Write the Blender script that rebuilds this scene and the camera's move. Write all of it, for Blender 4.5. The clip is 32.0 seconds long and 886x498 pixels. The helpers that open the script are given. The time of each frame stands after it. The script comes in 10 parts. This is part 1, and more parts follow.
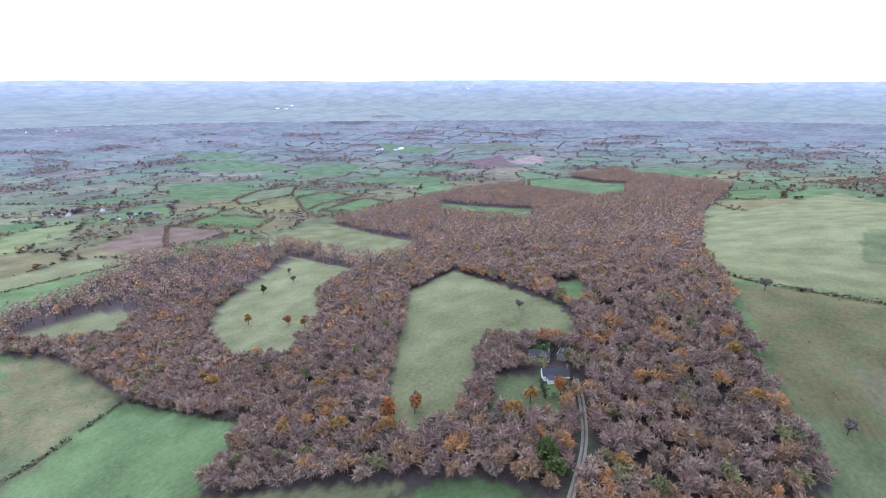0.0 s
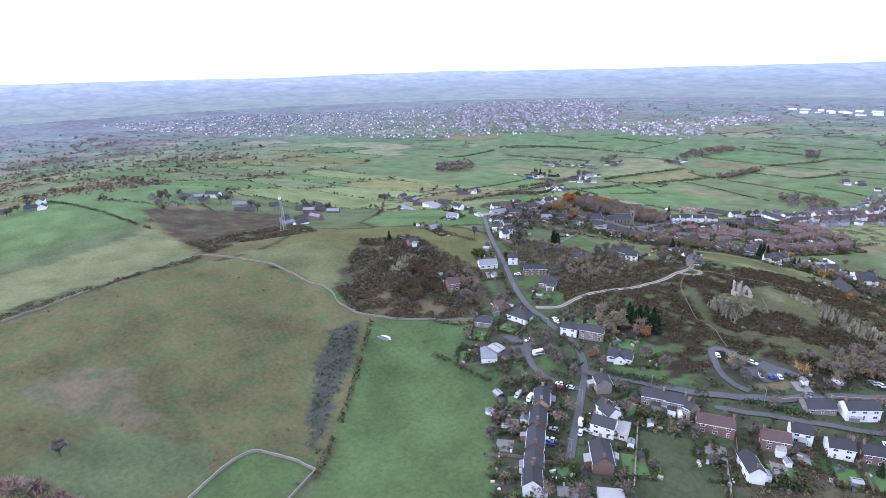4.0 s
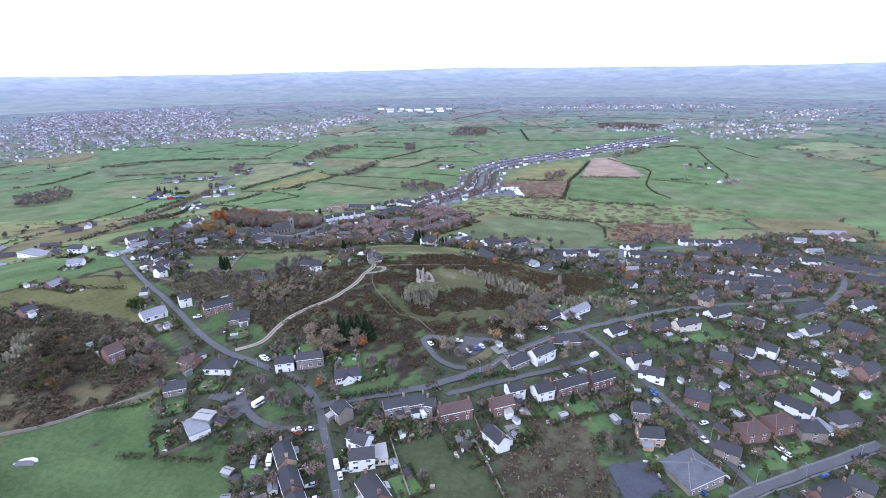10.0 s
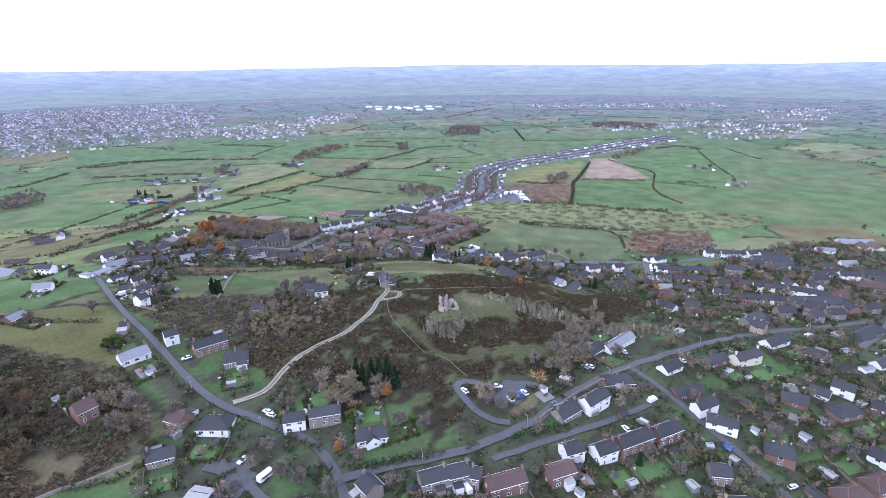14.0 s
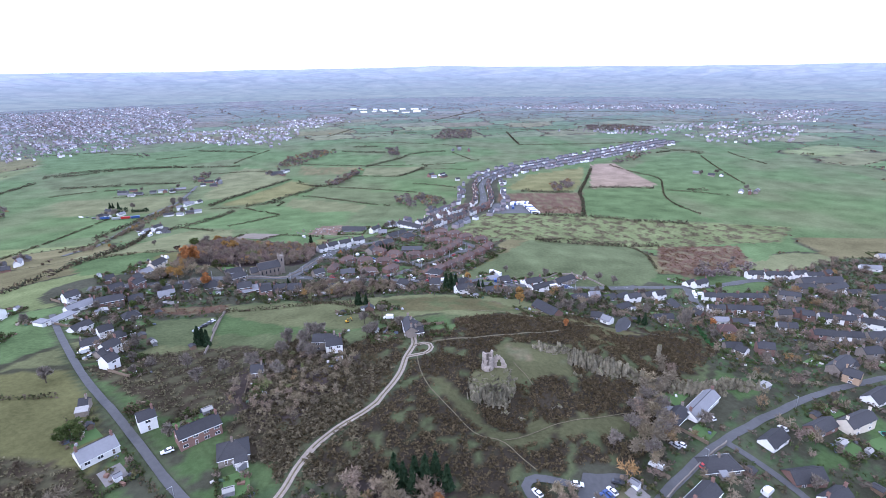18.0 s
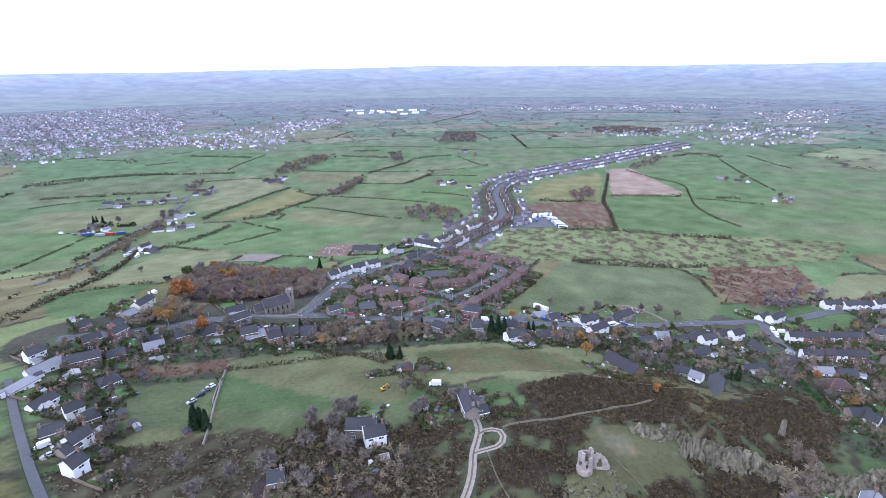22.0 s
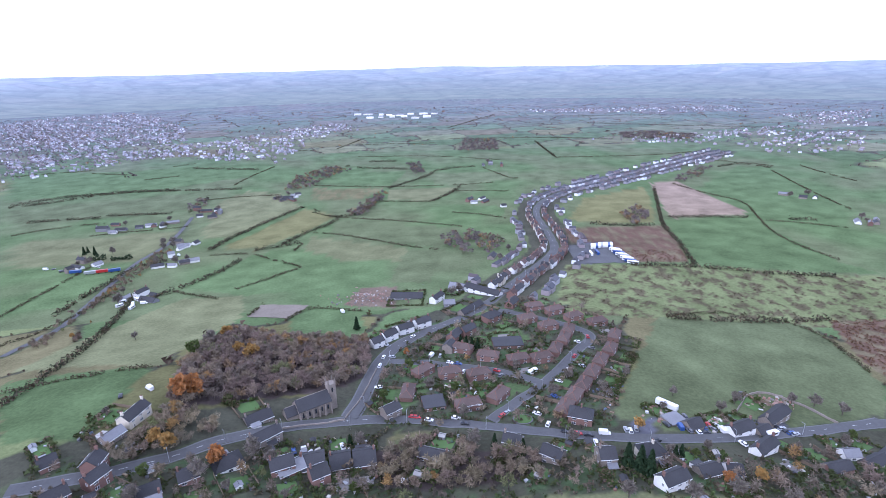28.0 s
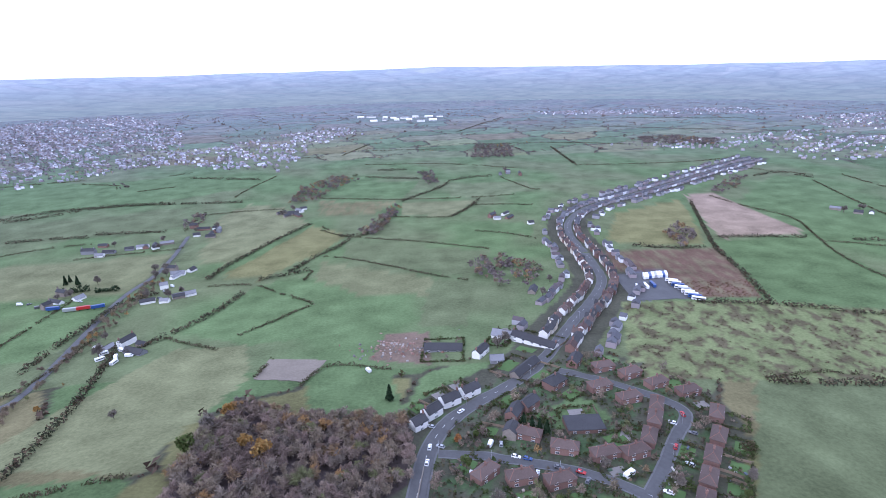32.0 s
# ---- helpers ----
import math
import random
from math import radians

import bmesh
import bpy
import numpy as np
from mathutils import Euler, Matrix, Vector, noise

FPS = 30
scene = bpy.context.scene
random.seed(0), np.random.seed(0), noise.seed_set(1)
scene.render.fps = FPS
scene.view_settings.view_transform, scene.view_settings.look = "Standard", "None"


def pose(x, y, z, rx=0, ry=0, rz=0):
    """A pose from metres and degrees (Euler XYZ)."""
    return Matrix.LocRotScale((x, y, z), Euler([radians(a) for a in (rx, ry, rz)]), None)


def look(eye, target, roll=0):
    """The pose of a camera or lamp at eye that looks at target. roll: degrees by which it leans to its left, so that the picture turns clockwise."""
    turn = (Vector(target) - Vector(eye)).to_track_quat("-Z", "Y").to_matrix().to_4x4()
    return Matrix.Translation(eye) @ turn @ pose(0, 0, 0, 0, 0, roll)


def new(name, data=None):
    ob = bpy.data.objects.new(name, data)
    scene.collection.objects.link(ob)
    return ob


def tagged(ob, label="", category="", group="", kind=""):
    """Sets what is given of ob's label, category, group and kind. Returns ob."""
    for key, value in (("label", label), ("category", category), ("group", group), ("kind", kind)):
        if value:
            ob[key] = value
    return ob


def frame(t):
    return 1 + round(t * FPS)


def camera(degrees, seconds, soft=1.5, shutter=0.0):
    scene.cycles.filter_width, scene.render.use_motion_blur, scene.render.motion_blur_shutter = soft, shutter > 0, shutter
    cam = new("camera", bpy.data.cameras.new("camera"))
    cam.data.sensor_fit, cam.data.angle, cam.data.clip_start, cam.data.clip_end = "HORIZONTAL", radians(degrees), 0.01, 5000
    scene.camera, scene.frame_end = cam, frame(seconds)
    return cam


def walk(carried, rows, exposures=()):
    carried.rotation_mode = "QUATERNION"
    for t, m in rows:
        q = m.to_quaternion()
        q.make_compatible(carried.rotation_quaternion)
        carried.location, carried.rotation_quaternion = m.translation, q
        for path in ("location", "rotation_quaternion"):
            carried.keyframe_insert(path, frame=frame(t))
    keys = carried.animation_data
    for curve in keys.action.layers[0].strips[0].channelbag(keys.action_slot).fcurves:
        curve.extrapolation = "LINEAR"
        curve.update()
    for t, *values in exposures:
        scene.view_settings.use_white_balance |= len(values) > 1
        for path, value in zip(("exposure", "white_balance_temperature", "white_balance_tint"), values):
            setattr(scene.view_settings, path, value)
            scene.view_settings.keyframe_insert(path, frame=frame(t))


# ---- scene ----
cam = camera(78.64, 32.0, soft=0.55)
PATH = [
    (0, (-0.50, 12.12, 201.03), (-76.37, -45.18, 170.05), 0.07),
    (0.5, (-1.30, 11.25, 201.17), (-88.02, -27.72, 170.18), -0.30),
    (1, (-2.46, 10.38, 201.27), (-94.01, -15.23, 170.22), -0.60),
    (1.5, (-4.38, 9.53, 201.35), (-96.98, -11.83, 170.23), -0.76),
    (2, (-7.42, 8.32, 201.28), (-102.17, 1.18, 170.09), -0.91),
    (2.5, (-11.19, 6.16, 200.78), (-105.53, 17.24, 169.52), -1.12),
    (3, (-14.74, 3.55, 199.96), (-103.87, 36.11, 168.42), -1.34),
    (3.5, (-18.23, 1.12, 199.41), (-96.63, 54.44, 167.62), -1.44),
    (4, (-22.00, -0.83, 199.08), (-84.00, 70.80, 167.06), -1.49),
    (4.5, (-25.90, -2.20, 198.93), (-65.81, 83.64, 166.71), -1.56),
    (6.5, (-41.30, 0.13, 197.59), (-52.28, 94.06, 165.09), -1.38),
    (7, (-44.19, 1.58, 197.51), (-54.04, 95.67, 165.10), -1.33),
    (7.5, (-46.88, 3.08, 197.43), (-55.67, 97.30, 165.09), -1.27),
    (8, (-49.44, 4.93, 197.39), (-57.31, 99.26, 165.15), -1.19),
    (8.5, (-51.99, 7.09, 197.40), (-58.91, 101.51, 165.18), -1.14),
    (9, (-54.44, 9.62, 197.45), (-60.15, 104.11, 165.22), -1.09),
    (9.5, (-56.77, 12.61, 197.36), (-60.76, 107.17, 165.06), -1.05),
    (10, (-59.13, 15.90, 197.30), (-61.65, 110.47, 164.88), -1.00),
    (10.5, (-61.64, 19.62, 197.34), (-62.57, 114.19, 164.87), -0.95),
    (11, (-64.25, 23.79, 197.50), (-63.83, 118.34, 164.95), -0.89),
    (11.5, (-67.13, 28.57, 197.73), (-65.34, 123.05, 165.02), -0.82),
    (12, (-70.27, 34.11, 197.88), (-70.34, 128.55, 164.99), -0.69),
    (12.5, (-73.04, 40.24, 198.01), (-74.78, 134.62, 165.02), -0.52),
    (13, (-75.83, 46.56, 198.04), (-77.29, 140.93, 165.02), -0.43),
    (13.5, (-78.85, 52.81, 197.93), (-79.34, 147.20, 164.92), -0.50),
    (14, (-81.84, 59.12, 197.70), (-81.58, 153.54, 164.76), -0.65),
    (14.5, (-84.91, 65.92, 197.46), (-84.10, 160.36, 164.57), -0.79),
    (16.5, (-98.11, 93.82, 197.88), (-95.30, 188.24, 165.04), -0.66),
    (17, (-101.41, 101.62, 197.98), (-98.23, 196.04, 165.17), -0.68),
    (17.5, (-104.59, 109.60, 197.96), (-101.23, 204.02, 165.21), -0.69),
    (18, (-107.87, 117.57, 197.99), (-104.29, 211.99, 165.23), -0.65),
    (18.5, (-111.23, 125.61, 198.01), (-107.46, 220.02, 165.26), -0.60),
    (19, (-114.72, 133.79, 198.02), (-110.74, 228.19, 165.25), -0.57),
    (19.5, (-118.06, 141.96, 198.01), (-113.94, 236.36, 165.26), -0.55),
    (20, (-121.31, 150.22, 197.93), (-117.06, 244.61, 165.18), -0.54),
    (20.5, (-124.40, 158.46, 197.85), (-120.02, 252.83, 165.06), -0.56),
    (21, (-127.46, 166.44, 197.92), (-122.93, 260.79, 165.10), -0.62),
    (21.5, (-130.62, 174.30, 198.02), (-125.86, 268.64, 165.20), -0.68),
    (22, (-133.80, 182.07, 198.22), (-128.91, 276.41, 165.41), -0.73),
    (22.5, (-136.92, 189.96, 198.52), (-131.90, 284.30, 165.74), -0.80),
    (23, (-139.81, 197.83, 198.78), (-134.90, 292.18, 166.02), -0.84),
    (23.5, (-143.00, 206.04, 198.77), (-138.08, 300.41, 166.06), -0.89),
    (24, (-146.24, 214.33, 198.86), (-141.42, 308.70, 166.16), -0.93),
    (24.5, (-149.55, 222.59, 199.17), (-144.84, 316.99, 166.51), -0.98),
    (25, (-152.96, 230.79, 199.63), (-148.26, 325.17, 166.93), -1.06),
    (25.5, (-156.42, 239.00, 200.27), (-151.78, 333.38, 167.53), -1.14),
    (27.5, (-168.92, 273.43, 204.85), (-164.49, 367.81, 172.12), -1.14),
    (28, (-172.41, 282.15, 205.74), (-167.88, 376.49, 172.87), -1.12),
    (28.5, (-175.79, 291.27, 206.89), (-171.36, 385.63, 174.06), -1.12),
    (29, (-179.07, 300.65, 207.84), (-174.52, 394.98, 174.97), -1.14),
    (29.5, (-182.34, 310.24, 208.52), (-177.75, 404.54, 175.56), -1.18),
    (30, (-185.57, 320.14, 209.05), (-180.91, 414.42, 176.04), -1.25),
    (30.5, (-188.72, 330.30, 209.53), (-183.93, 424.58, 176.52), -1.33),
    (31, (-191.80, 340.47, 209.80), (-186.98, 434.74, 176.79), -1.36),
    (31.5, (-195.00, 350.49, 209.97), (-190.18, 444.79, 177.01), -1.34),
    (32, (-198.22, 360.20, 209.89), (-193.44, 454.52, 177.00), -1.23),
]
walk(cam, [(t, look(eye, target, roll)) for t, eye, target, roll in PATH], exposures=[(0, 0.14, 5250, 21), (2, 0.2, 5250, 21), (4, 0.09, 5230, 23), (6.5, 0.05, 5200, 23), (20, 0.05, 5180, 25), (26, 0.0, 5150, 25), (28, -0.06, 5120, 26), (32, -0.15, 5120, 26)])

# ---- light: an even overcast sky and a weak, very soft sun ----
world = bpy.data.worlds.new("overcast_sky")
scene.world = world
world.use_nodes = True
wn, wl = world.node_tree.nodes, world.node_tree.links
sky = wn.new("ShaderNodeTexSky")
sky.sky_type, sky.sun_disc = "NISHITA", False
sky.sun_elevation, sky.sun_rotation = radians(28), radians(-140)
sky.dust_density, sky.air_density = 3.0, 1.0
veil = wn.new("ShaderNodeMix")
veil.data_type = "RGBA"
veil.inputs["Factor"].default_value = 0.88
veil.inputs["B"].default_value = (14.6, 15.4, 16.4, 1)
wl.new(sky.outputs["Color"], veil.inputs["A"])
wl.new(veil.outputs["Result"], wn["Background"].inputs["Color"])
wn["Background"].inputs["Strength"].default_value = 0.126
sun = new("sun", bpy.data.lights.new("sun", "SUN"))
sun.data.energy, sun.data.angle, sun.data.color = 1.9, radians(18), (1.0, 0.96, 0.9)
sun.matrix_world = look((-300, -360, 300), (0, 0, 0))
scene.view_settings.exposure = 0.0

# ---- materials ----
def material(name, color, rough=0.9, metal=0.0, grain=0.25, scale=3.0, big=0.02, bump=0.0, jitter=0.0, tint="", spec=0.12, coarse=0.5):
    """A weathered surface: fine grain and broad stains round one base colour, with a tone of its own for each thing."""
    m = bpy.data.materials.new(name)
    m.use_nodes = True
    n, l = m.node_tree.nodes, m.node_tree.links
    p = n["Principled BSDF"]
    p.inputs["Roughness"].default_value, p.inputs["Metallic"].default_value = rough, metal
    p.inputs["Specular IOR Level"].default_value = spec
    geo = n.new("ShaderNodeNewGeometry")
    fine, broad = n.new("ShaderNodeTexNoise"), n.new("ShaderNodeTexNoise")
    fine.inputs["Scale"].default_value, fine.inputs["Detail"].default_value = scale, 6
    fine.inputs["Roughness"].default_value = coarse
    broad.inputs["Scale"].default_value, broad.inputs["Detail"].default_value = big, 4
    l.new(geo.outputs["Position"], fine.inputs["Vector"])
    l.new(geo.outputs["Position"], broad.inputs["Vector"])
    add = n.new("ShaderNodeMath")
    add.operation = "ADD"
    l.new(fine.outputs["Fac"], add.inputs[0])
    l.new(broad.outputs["Fac"], add.inputs[1])
    last = add.outputs[0]
    if jitter:
        info = n.new("ShaderNodeObjectInfo")
        more = n.new("ShaderNodeMath")
        more.operation, more.inputs[1].default_value = "MULTIPLY_ADD", jitter
        l.new(info.outputs["Random"], more.inputs[0])
        l.new(last, more.inputs[2])
        last = more.outputs[0]
    span = n.new("ShaderNodeMapRange")
    span.inputs["From Min"].default_value, span.inputs["From Max"].default_value = 0.6, 1.4 + jitter
    span.inputs["To Min"].default_value, span.inputs["To Max"].default_value = 1 - grain, 1 + grain
    l.new(last, span.inputs["Value"])
    mul = n.new("ShaderNodeVectorMath")
    mul.operation = "MULTIPLY"
    if tint:
        own = n.new("ShaderNodeAttribute")
        own.attribute_name = tint
        l.new(own.outputs["Color"], mul.inputs[0])
    else:
        mul.inputs[0].default_value = color
    l.new(span.outputs["Result"], mul.inputs[1])
    l.new(mul.outputs["Vector"], p.inputs["Base Color"])
    if bump:
        b = n.new("ShaderNodeBump")
        b.inputs["Strength"].default_value, b.inputs["Distance"].default_value = 0.6, bump
        l.new(fine.outputs["Fac"], b.inputs["Height"])
        l.new(b.outputs["Normal"], p.inputs["Normal"])
    return m


def glass(name, color, rough=0.08):
    m = material(name, color, rough, 0.0, 0.1, 0.5, 0.1, spec=0.6)
    return m


GROUND = material("turf_and_soil", (0.1, 0.1, 0.05), 0.95, grain=0.42, scale=0.5, big=0.035, bump=0.3, tint="cover", coarse=0.68, spec=0.0)
LEAF = material("twigs_and_leaves", (0.1, 0.08, 0.06), 0.9, grain=0.25, scale=0.5, big=0.03, tint="tint", spec=0.0)
BARK = material("bark", (0.09, 0.075, 0.06), 0.9, grain=0.3, scale=4, bump=0.03)
TARMAC = material("worn_tarmac", (0.074, 0.073, 0.073), 0.7, spec=0.35, grain=0.22, scale=0.6, big=0.06, bump=0.01)
GRAVEL = material("pale_gravel", (0.26, 0.22, 0.18), 0.95, grain=0.25, scale=0.8, big=0.05, bump=0.03)
PAVING = material("grey_paving", (0.135, 0.133, 0.135), 0.9, grain=0.2, scale=1.0)
PAINT = material("road_paint", (0.7, 0.7, 0.68), 0.7, grain=0.15)
WALLS = {
    "white": material("white_render", (0.74, 0.73, 0.7), 0.85, grain=0.1, scale=1.0, big=0.2, jitter=0.3),
    "cream": material("cream_render", (0.62, 0.56, 0.45), 0.85, grain=0.12, scale=1.0, big=0.2, jitter=0.3),
    "brick": material("red_brick", (0.2, 0.122, 0.1), 0.9, grain=0.3, scale=2.5, big=0.15, bump=0.02, jitter=0.5),
    "buff": material("buff_brick", (0.36, 0.26, 0.17), 0.9, grain=0.25, scale=2.5, big=0.15, bump=0.02, jitter=0.3),
    "stone": material("gritstone", (0.22, 0.19, 0.16), 0.92, grain=0.35, scale=1.6, big=0.2, bump=0.04, jitter=0.4),
    "brown": material("dark_brown_brick", (0.15, 0.095, 0.075), 0.9, grain=0.3, scale=2.0, bump=0.02, jitter=0.3),
    "grey": material("grey_sheeting", (0.2, 0.2, 0.21), 0.7, grain=0.2, scale=1.5),
}
ROOFS = {
    "slate": material("dark_slates", (0.043, 0.042, 0.044), 0.6, spec=0.2, grain=0.35, scale=1.8, big=0.15, bump=0.03, jitter=0.6),
    "tile": material("brown_clay_tiles", (0.108, 0.08, 0.07), 0.8, grain=0.32, scale=1.8, big=0.15, bump=0.03, jitter=0.6),
    "brown": material("dark_brown_tiles", (0.085, 0.058, 0.052), 0.8, grain=0.3, scale=1.8, big=0.15, bump=0.03, jitter=0.6),
    "light": material("pale_grey_roofing", (0.2, 0.2, 0.21), 0.7, grain=0.2, scale=1.2, big=0.2, jitter=0.5),
    "worn": material("worn_grey_slates", (0.095, 0.096, 0.104), 0.6, spec=0.2, grain=0.35, scale=1.8, big=0.2, bump=0.03),
    "flat": material("grey_felt", (0.3, 0.29, 0.27), 0.85, grain=0.2, scale=1.0, jitter=0.3),
}
WHITE = material("white_paint", (0.78, 0.78, 0.77), 0.5, grain=0.06)
PANE = glass("window_glass", (0.03, 0.035, 0.045))
DARKWOOD = material("dark_wood", (0.11, 0.08, 0.06), 0.8, grain=0.3, scale=2)
CLAY = material("clay_pots", (0.19, 0.105, 0.08), 0.9, grain=0.2)
RUBBER = material("tyre_rubber", (0.02, 0.02, 0.02), 0.8)
ROCK = material("gritstone_rock", (0.172, 0.155, 0.108), 0.95, grain=0.9, scale=0.7, big=0.15, bump=0.35, coarse=0.7)


def turf_on_top(m, color, flat=0.72):
    """Grass and moss where a rock lies flat enough to hold soil, bare stone on its steep sides."""
    n, l = m.node_tree.nodes, m.node_tree.links
    p = n["Principled BSDF"]
    stone = p.inputs["Base Color"].links[0].from_socket
    geo, up, spot, add, span, mix = (n.new(k) for k in ("ShaderNodeNewGeometry", "ShaderNodeSeparateXYZ", "ShaderNodeTexNoise", "ShaderNodeMath", "ShaderNodeMapRange", "ShaderNodeMix"))
    spot.inputs["Scale"].default_value, spot.inputs["Detail"].default_value = 0.35, 5
    l.new(geo.outputs["Position"], spot.inputs["Vector"])
    l.new(geo.outputs["True Normal"], up.inputs[0])
    l.new(up.outputs["Z"], add.inputs[0])
    l.new(spot.outputs["Fac"], add.inputs[1])
    span.inputs["From Min"].default_value, span.inputs["From Max"].default_value = flat + 0.42, flat + 0.62
    l.new(add.outputs[0], span.inputs["Value"])
    mix.data_type = "RGBA"
    l.new(span.outputs["Result"], mix.inputs["Factor"])
    l.new(stone, mix.inputs["A"])
    mix.inputs["B"].default_value = (*color, 1)
    l.new(mix.outputs["Result"], p.inputs["Base Color"])


turf_on_top(ROCK, (0.098, 0.096, 0.046), 0.68)
METAL = material("galvanised_metal", (0.45, 0.46, 0.47), 0.45, 0.6, grain=0.15)
CARPAINT = {
    "white": material("white_car_paint", (0.75, 0.75, 0.75), 0.3, grain=0.04, spec=0.5),
    "silver": material("silver_car_paint", (0.38, 0.39, 0.4), 0.3, 0.4, grain=0.05, spec=0.5),
    "red": material("red_car_paint", (0.35, 0.02, 0.02), 0.3, grain=0.05, spec=0.5),
    "blue": material("blue_car_paint", (0.03, 0.07, 0.22), 0.3, grain=0.05, spec=0.5),
    "black": material("black_car_paint", (0.02, 0.02, 0.022), 0.3, grain=0.05, spec=0.5),
    "grey": material("grey_car_paint", (0.12, 0.12, 0.125), 0.3, 0.2, grain=0.05, spec=0.5),
}

# ---- small builders ----
rng = np.random.default_rng(7)


def mesh_of(name, verts, faces, mats, tint=None, smooth=False):
    """A mesh from arrays of corners and of triangles (or quads), with an optional colour for each corner."""
    me = bpy.data.meshes.new(name)
    verts, faces = np.asarray(verts, np.float32), np.asarray(faces, np.int32)
    k = faces.shape[1]
    me.vertices.add(len(verts))
    me.vertices.foreach_set("co", verts.ravel())
    me.loops.add(faces.size)
    me.loops.foreach_set("vertex_index", faces.ravel())
    me.polygons.add(len(faces))
    me.polygons.foreach_set("loop_start", np.arange(0, faces.size, k, dtype=np.int32))
    me.polygons.foreach_set("use_smooth", np.full(len(faces), smooth))
    me.update(calc_edges=True)
    if tint is not None:
        a = me.color_attributes.new("tint", "FLOAT_COLOR", "POINT")
        a.data.foreach_set("color", np.c_[tint, np.ones(len(tint))].astype(np.float32).ravel())
    for m in mats if isinstance(mats, (list, tuple)) else [mats]:
        me.materials.append(m)
    return me


def solid(name, pieces, mats):
    """One mesh out of (corners, faces, material slot) pieces."""
    verts, faces, slots = [], [], []
    for vs, fs, slot in pieces:
        base = len(verts)
        verts += [tuple(v) for v in vs]
        faces += [tuple(base + i for i in f) for f in fs]
        slots += [slot] * len(fs)
    me = bpy.data.meshes.new(name)
    me.from_pydata(verts, [], faces)
    me.polygons.foreach_set("material_index", slots)
    for m in mats:
        me.materials.append(m)
    return me


BOXF = [(0, 3, 2, 1), (4, 5, 6, 7), (0, 1, 5, 4), (1, 2, 6, 5), (2, 3, 7, 6), (3, 0, 4, 7)]


def box(x0, x1, y0, y1, z0, z1, slot=0, top=1.0):
    """A box, whose top may be drawn in towards its middle."""
    cx, cy = (x0 + x1) / 2, (y0 + y1) / 2
    low = [(x0, y0, z0), (x1, y0, z0), (x1, y1, z0), (x0, y1, z0)]
    high = [(cx + (x - cx) * top, cy + (y - cy) * top, z1) for x, y, _ in low]
    return low + high, BOXF, slot


def part(name, me, parent, label="", at=None):
    ob = new(name, me)
    ob.parent = parent
    if at is not None:
        ob.matrix_basis = at
    return tagged(ob, label)


def thing(name, x, y, z, turn=0, label="", category="", group="", kind=""):
    ob = new(name)
    ob.matrix_basis = pose(x, y, z, 0, 0, turn)
    ob.empty_display_size = 0.5
    return tagged(ob, label, category, group, kind)


def inside(px, py, poly):
    """Which of the points lie in the polygon."""
    hit = np.zeros(px.shape, bool)
    for (x0, y0), (x1, y1) in zip(poly, poly[1:] + poly[:1]):
        cross = (y0 > py) != (y1 > py)
        if y0 != y1:
            hit ^= cross & (px < (x1 - x0) * (py - y0) / (y1 - y0) + x0)
    return hit


def near_line(px, py, line):
    """The distance of each point from the polyline."""
    best = np.full(px.shape, 1e9)
    for (x0, y0), (x1, y1) in zip(line, line[1:]):
        dx, dy = x1 - x0, y1 - y0
        s = np.clip(((px - x0) * dx + (py - y0) * dy) / (dx * dx + dy * dy + 1e-9), 0, 1)
        best = np.minimum(best, np.hypot(px - x0 - s * dx, py - y0 - s * dy))
    return best


def along(line, step):
    """Points and headings at even steps along a polyline, rounded at its bends."""
    pts = np.array(line, float)
    for _ in range(2):
        q = np.empty((2 * len(pts) - 2, 2))
        q[0::2], q[1::2] = 0.75 * pts[:-1] + 0.25 * pts[1:], 0.25 * pts[:-1] + 0.75 * pts[1:]
        pts = np.r_[pts[:1], q, pts[-1:]]
    d = np.r_[0, np.cumsum(np.hypot(*np.diff(pts, axis=0).T))]
    s = np.linspace(0, d[-1], max(2, int(d[-1] / step) + 1))
    p = np.c_[np.interp(s, d, pts[:, 0]), np.interp(s, d, pts[:, 1])]
    g = np.gradient(p, axis=0)
    return p, g / (np.hypot(g[:, 0], g[:, 1])[:, None] + 1e-9)


def waves(x, y, size, seed):
    """A soft random relief between about -1 and 1."""
    r = np.random.default_rng(seed)
    out = 0
    for k in range(7):
        a, f, ph = r.uniform(0, 6.28), 6.28 / size * r.uniform(0.6, 2.2), r.uniform(0, 6.28)
        out = out + np.sin((x * np.cos(a) + y * np.sin(a)) * f + ph + 1.3 * np.sin((x * np.sin(a) - y * np.cos(a)) * f * 0.7 + ph)) / 3.5
    return out


# ---- the lie of the land: broad swells on a plain ----
SWELLS = []


def swell(x, y, reach, height):
    SWELLS.append((x, y, reach, height))


BASE = -32.5
swell(-300, 100, 95, 30.8)
swell(-300, 200, 95, 5.2)
swell(-300, 300, 95, 41.8)
swell(-300, 400, 95, 3.4)
swell(-300, 500, 95, 38.3)
swell(-300, 600, 95, -0.4)
swell(-200, 100, 95, -28.0)
swell(-200, 200, 95, -1.0)
swell(-200, 300, 95, 7.5)
swell(-200, 400, 95, -14.9)
swell(-200, 500, 95, -7.4)
swell(-200, 600, 95, -3.9)
swell(-100, 100, 95, 16.3)
swell(-100, 200, 95, 11.6)
swell(-100, 300, 95, 24.0)
swell(-100, 400, 95, 39.6)
swell(-100, 500, 95, 7.3)
swell(-100, 600, 95, 11.3)
swell(0, 100, 95, 11.6)
swell(0, 200, 95, -8.6)
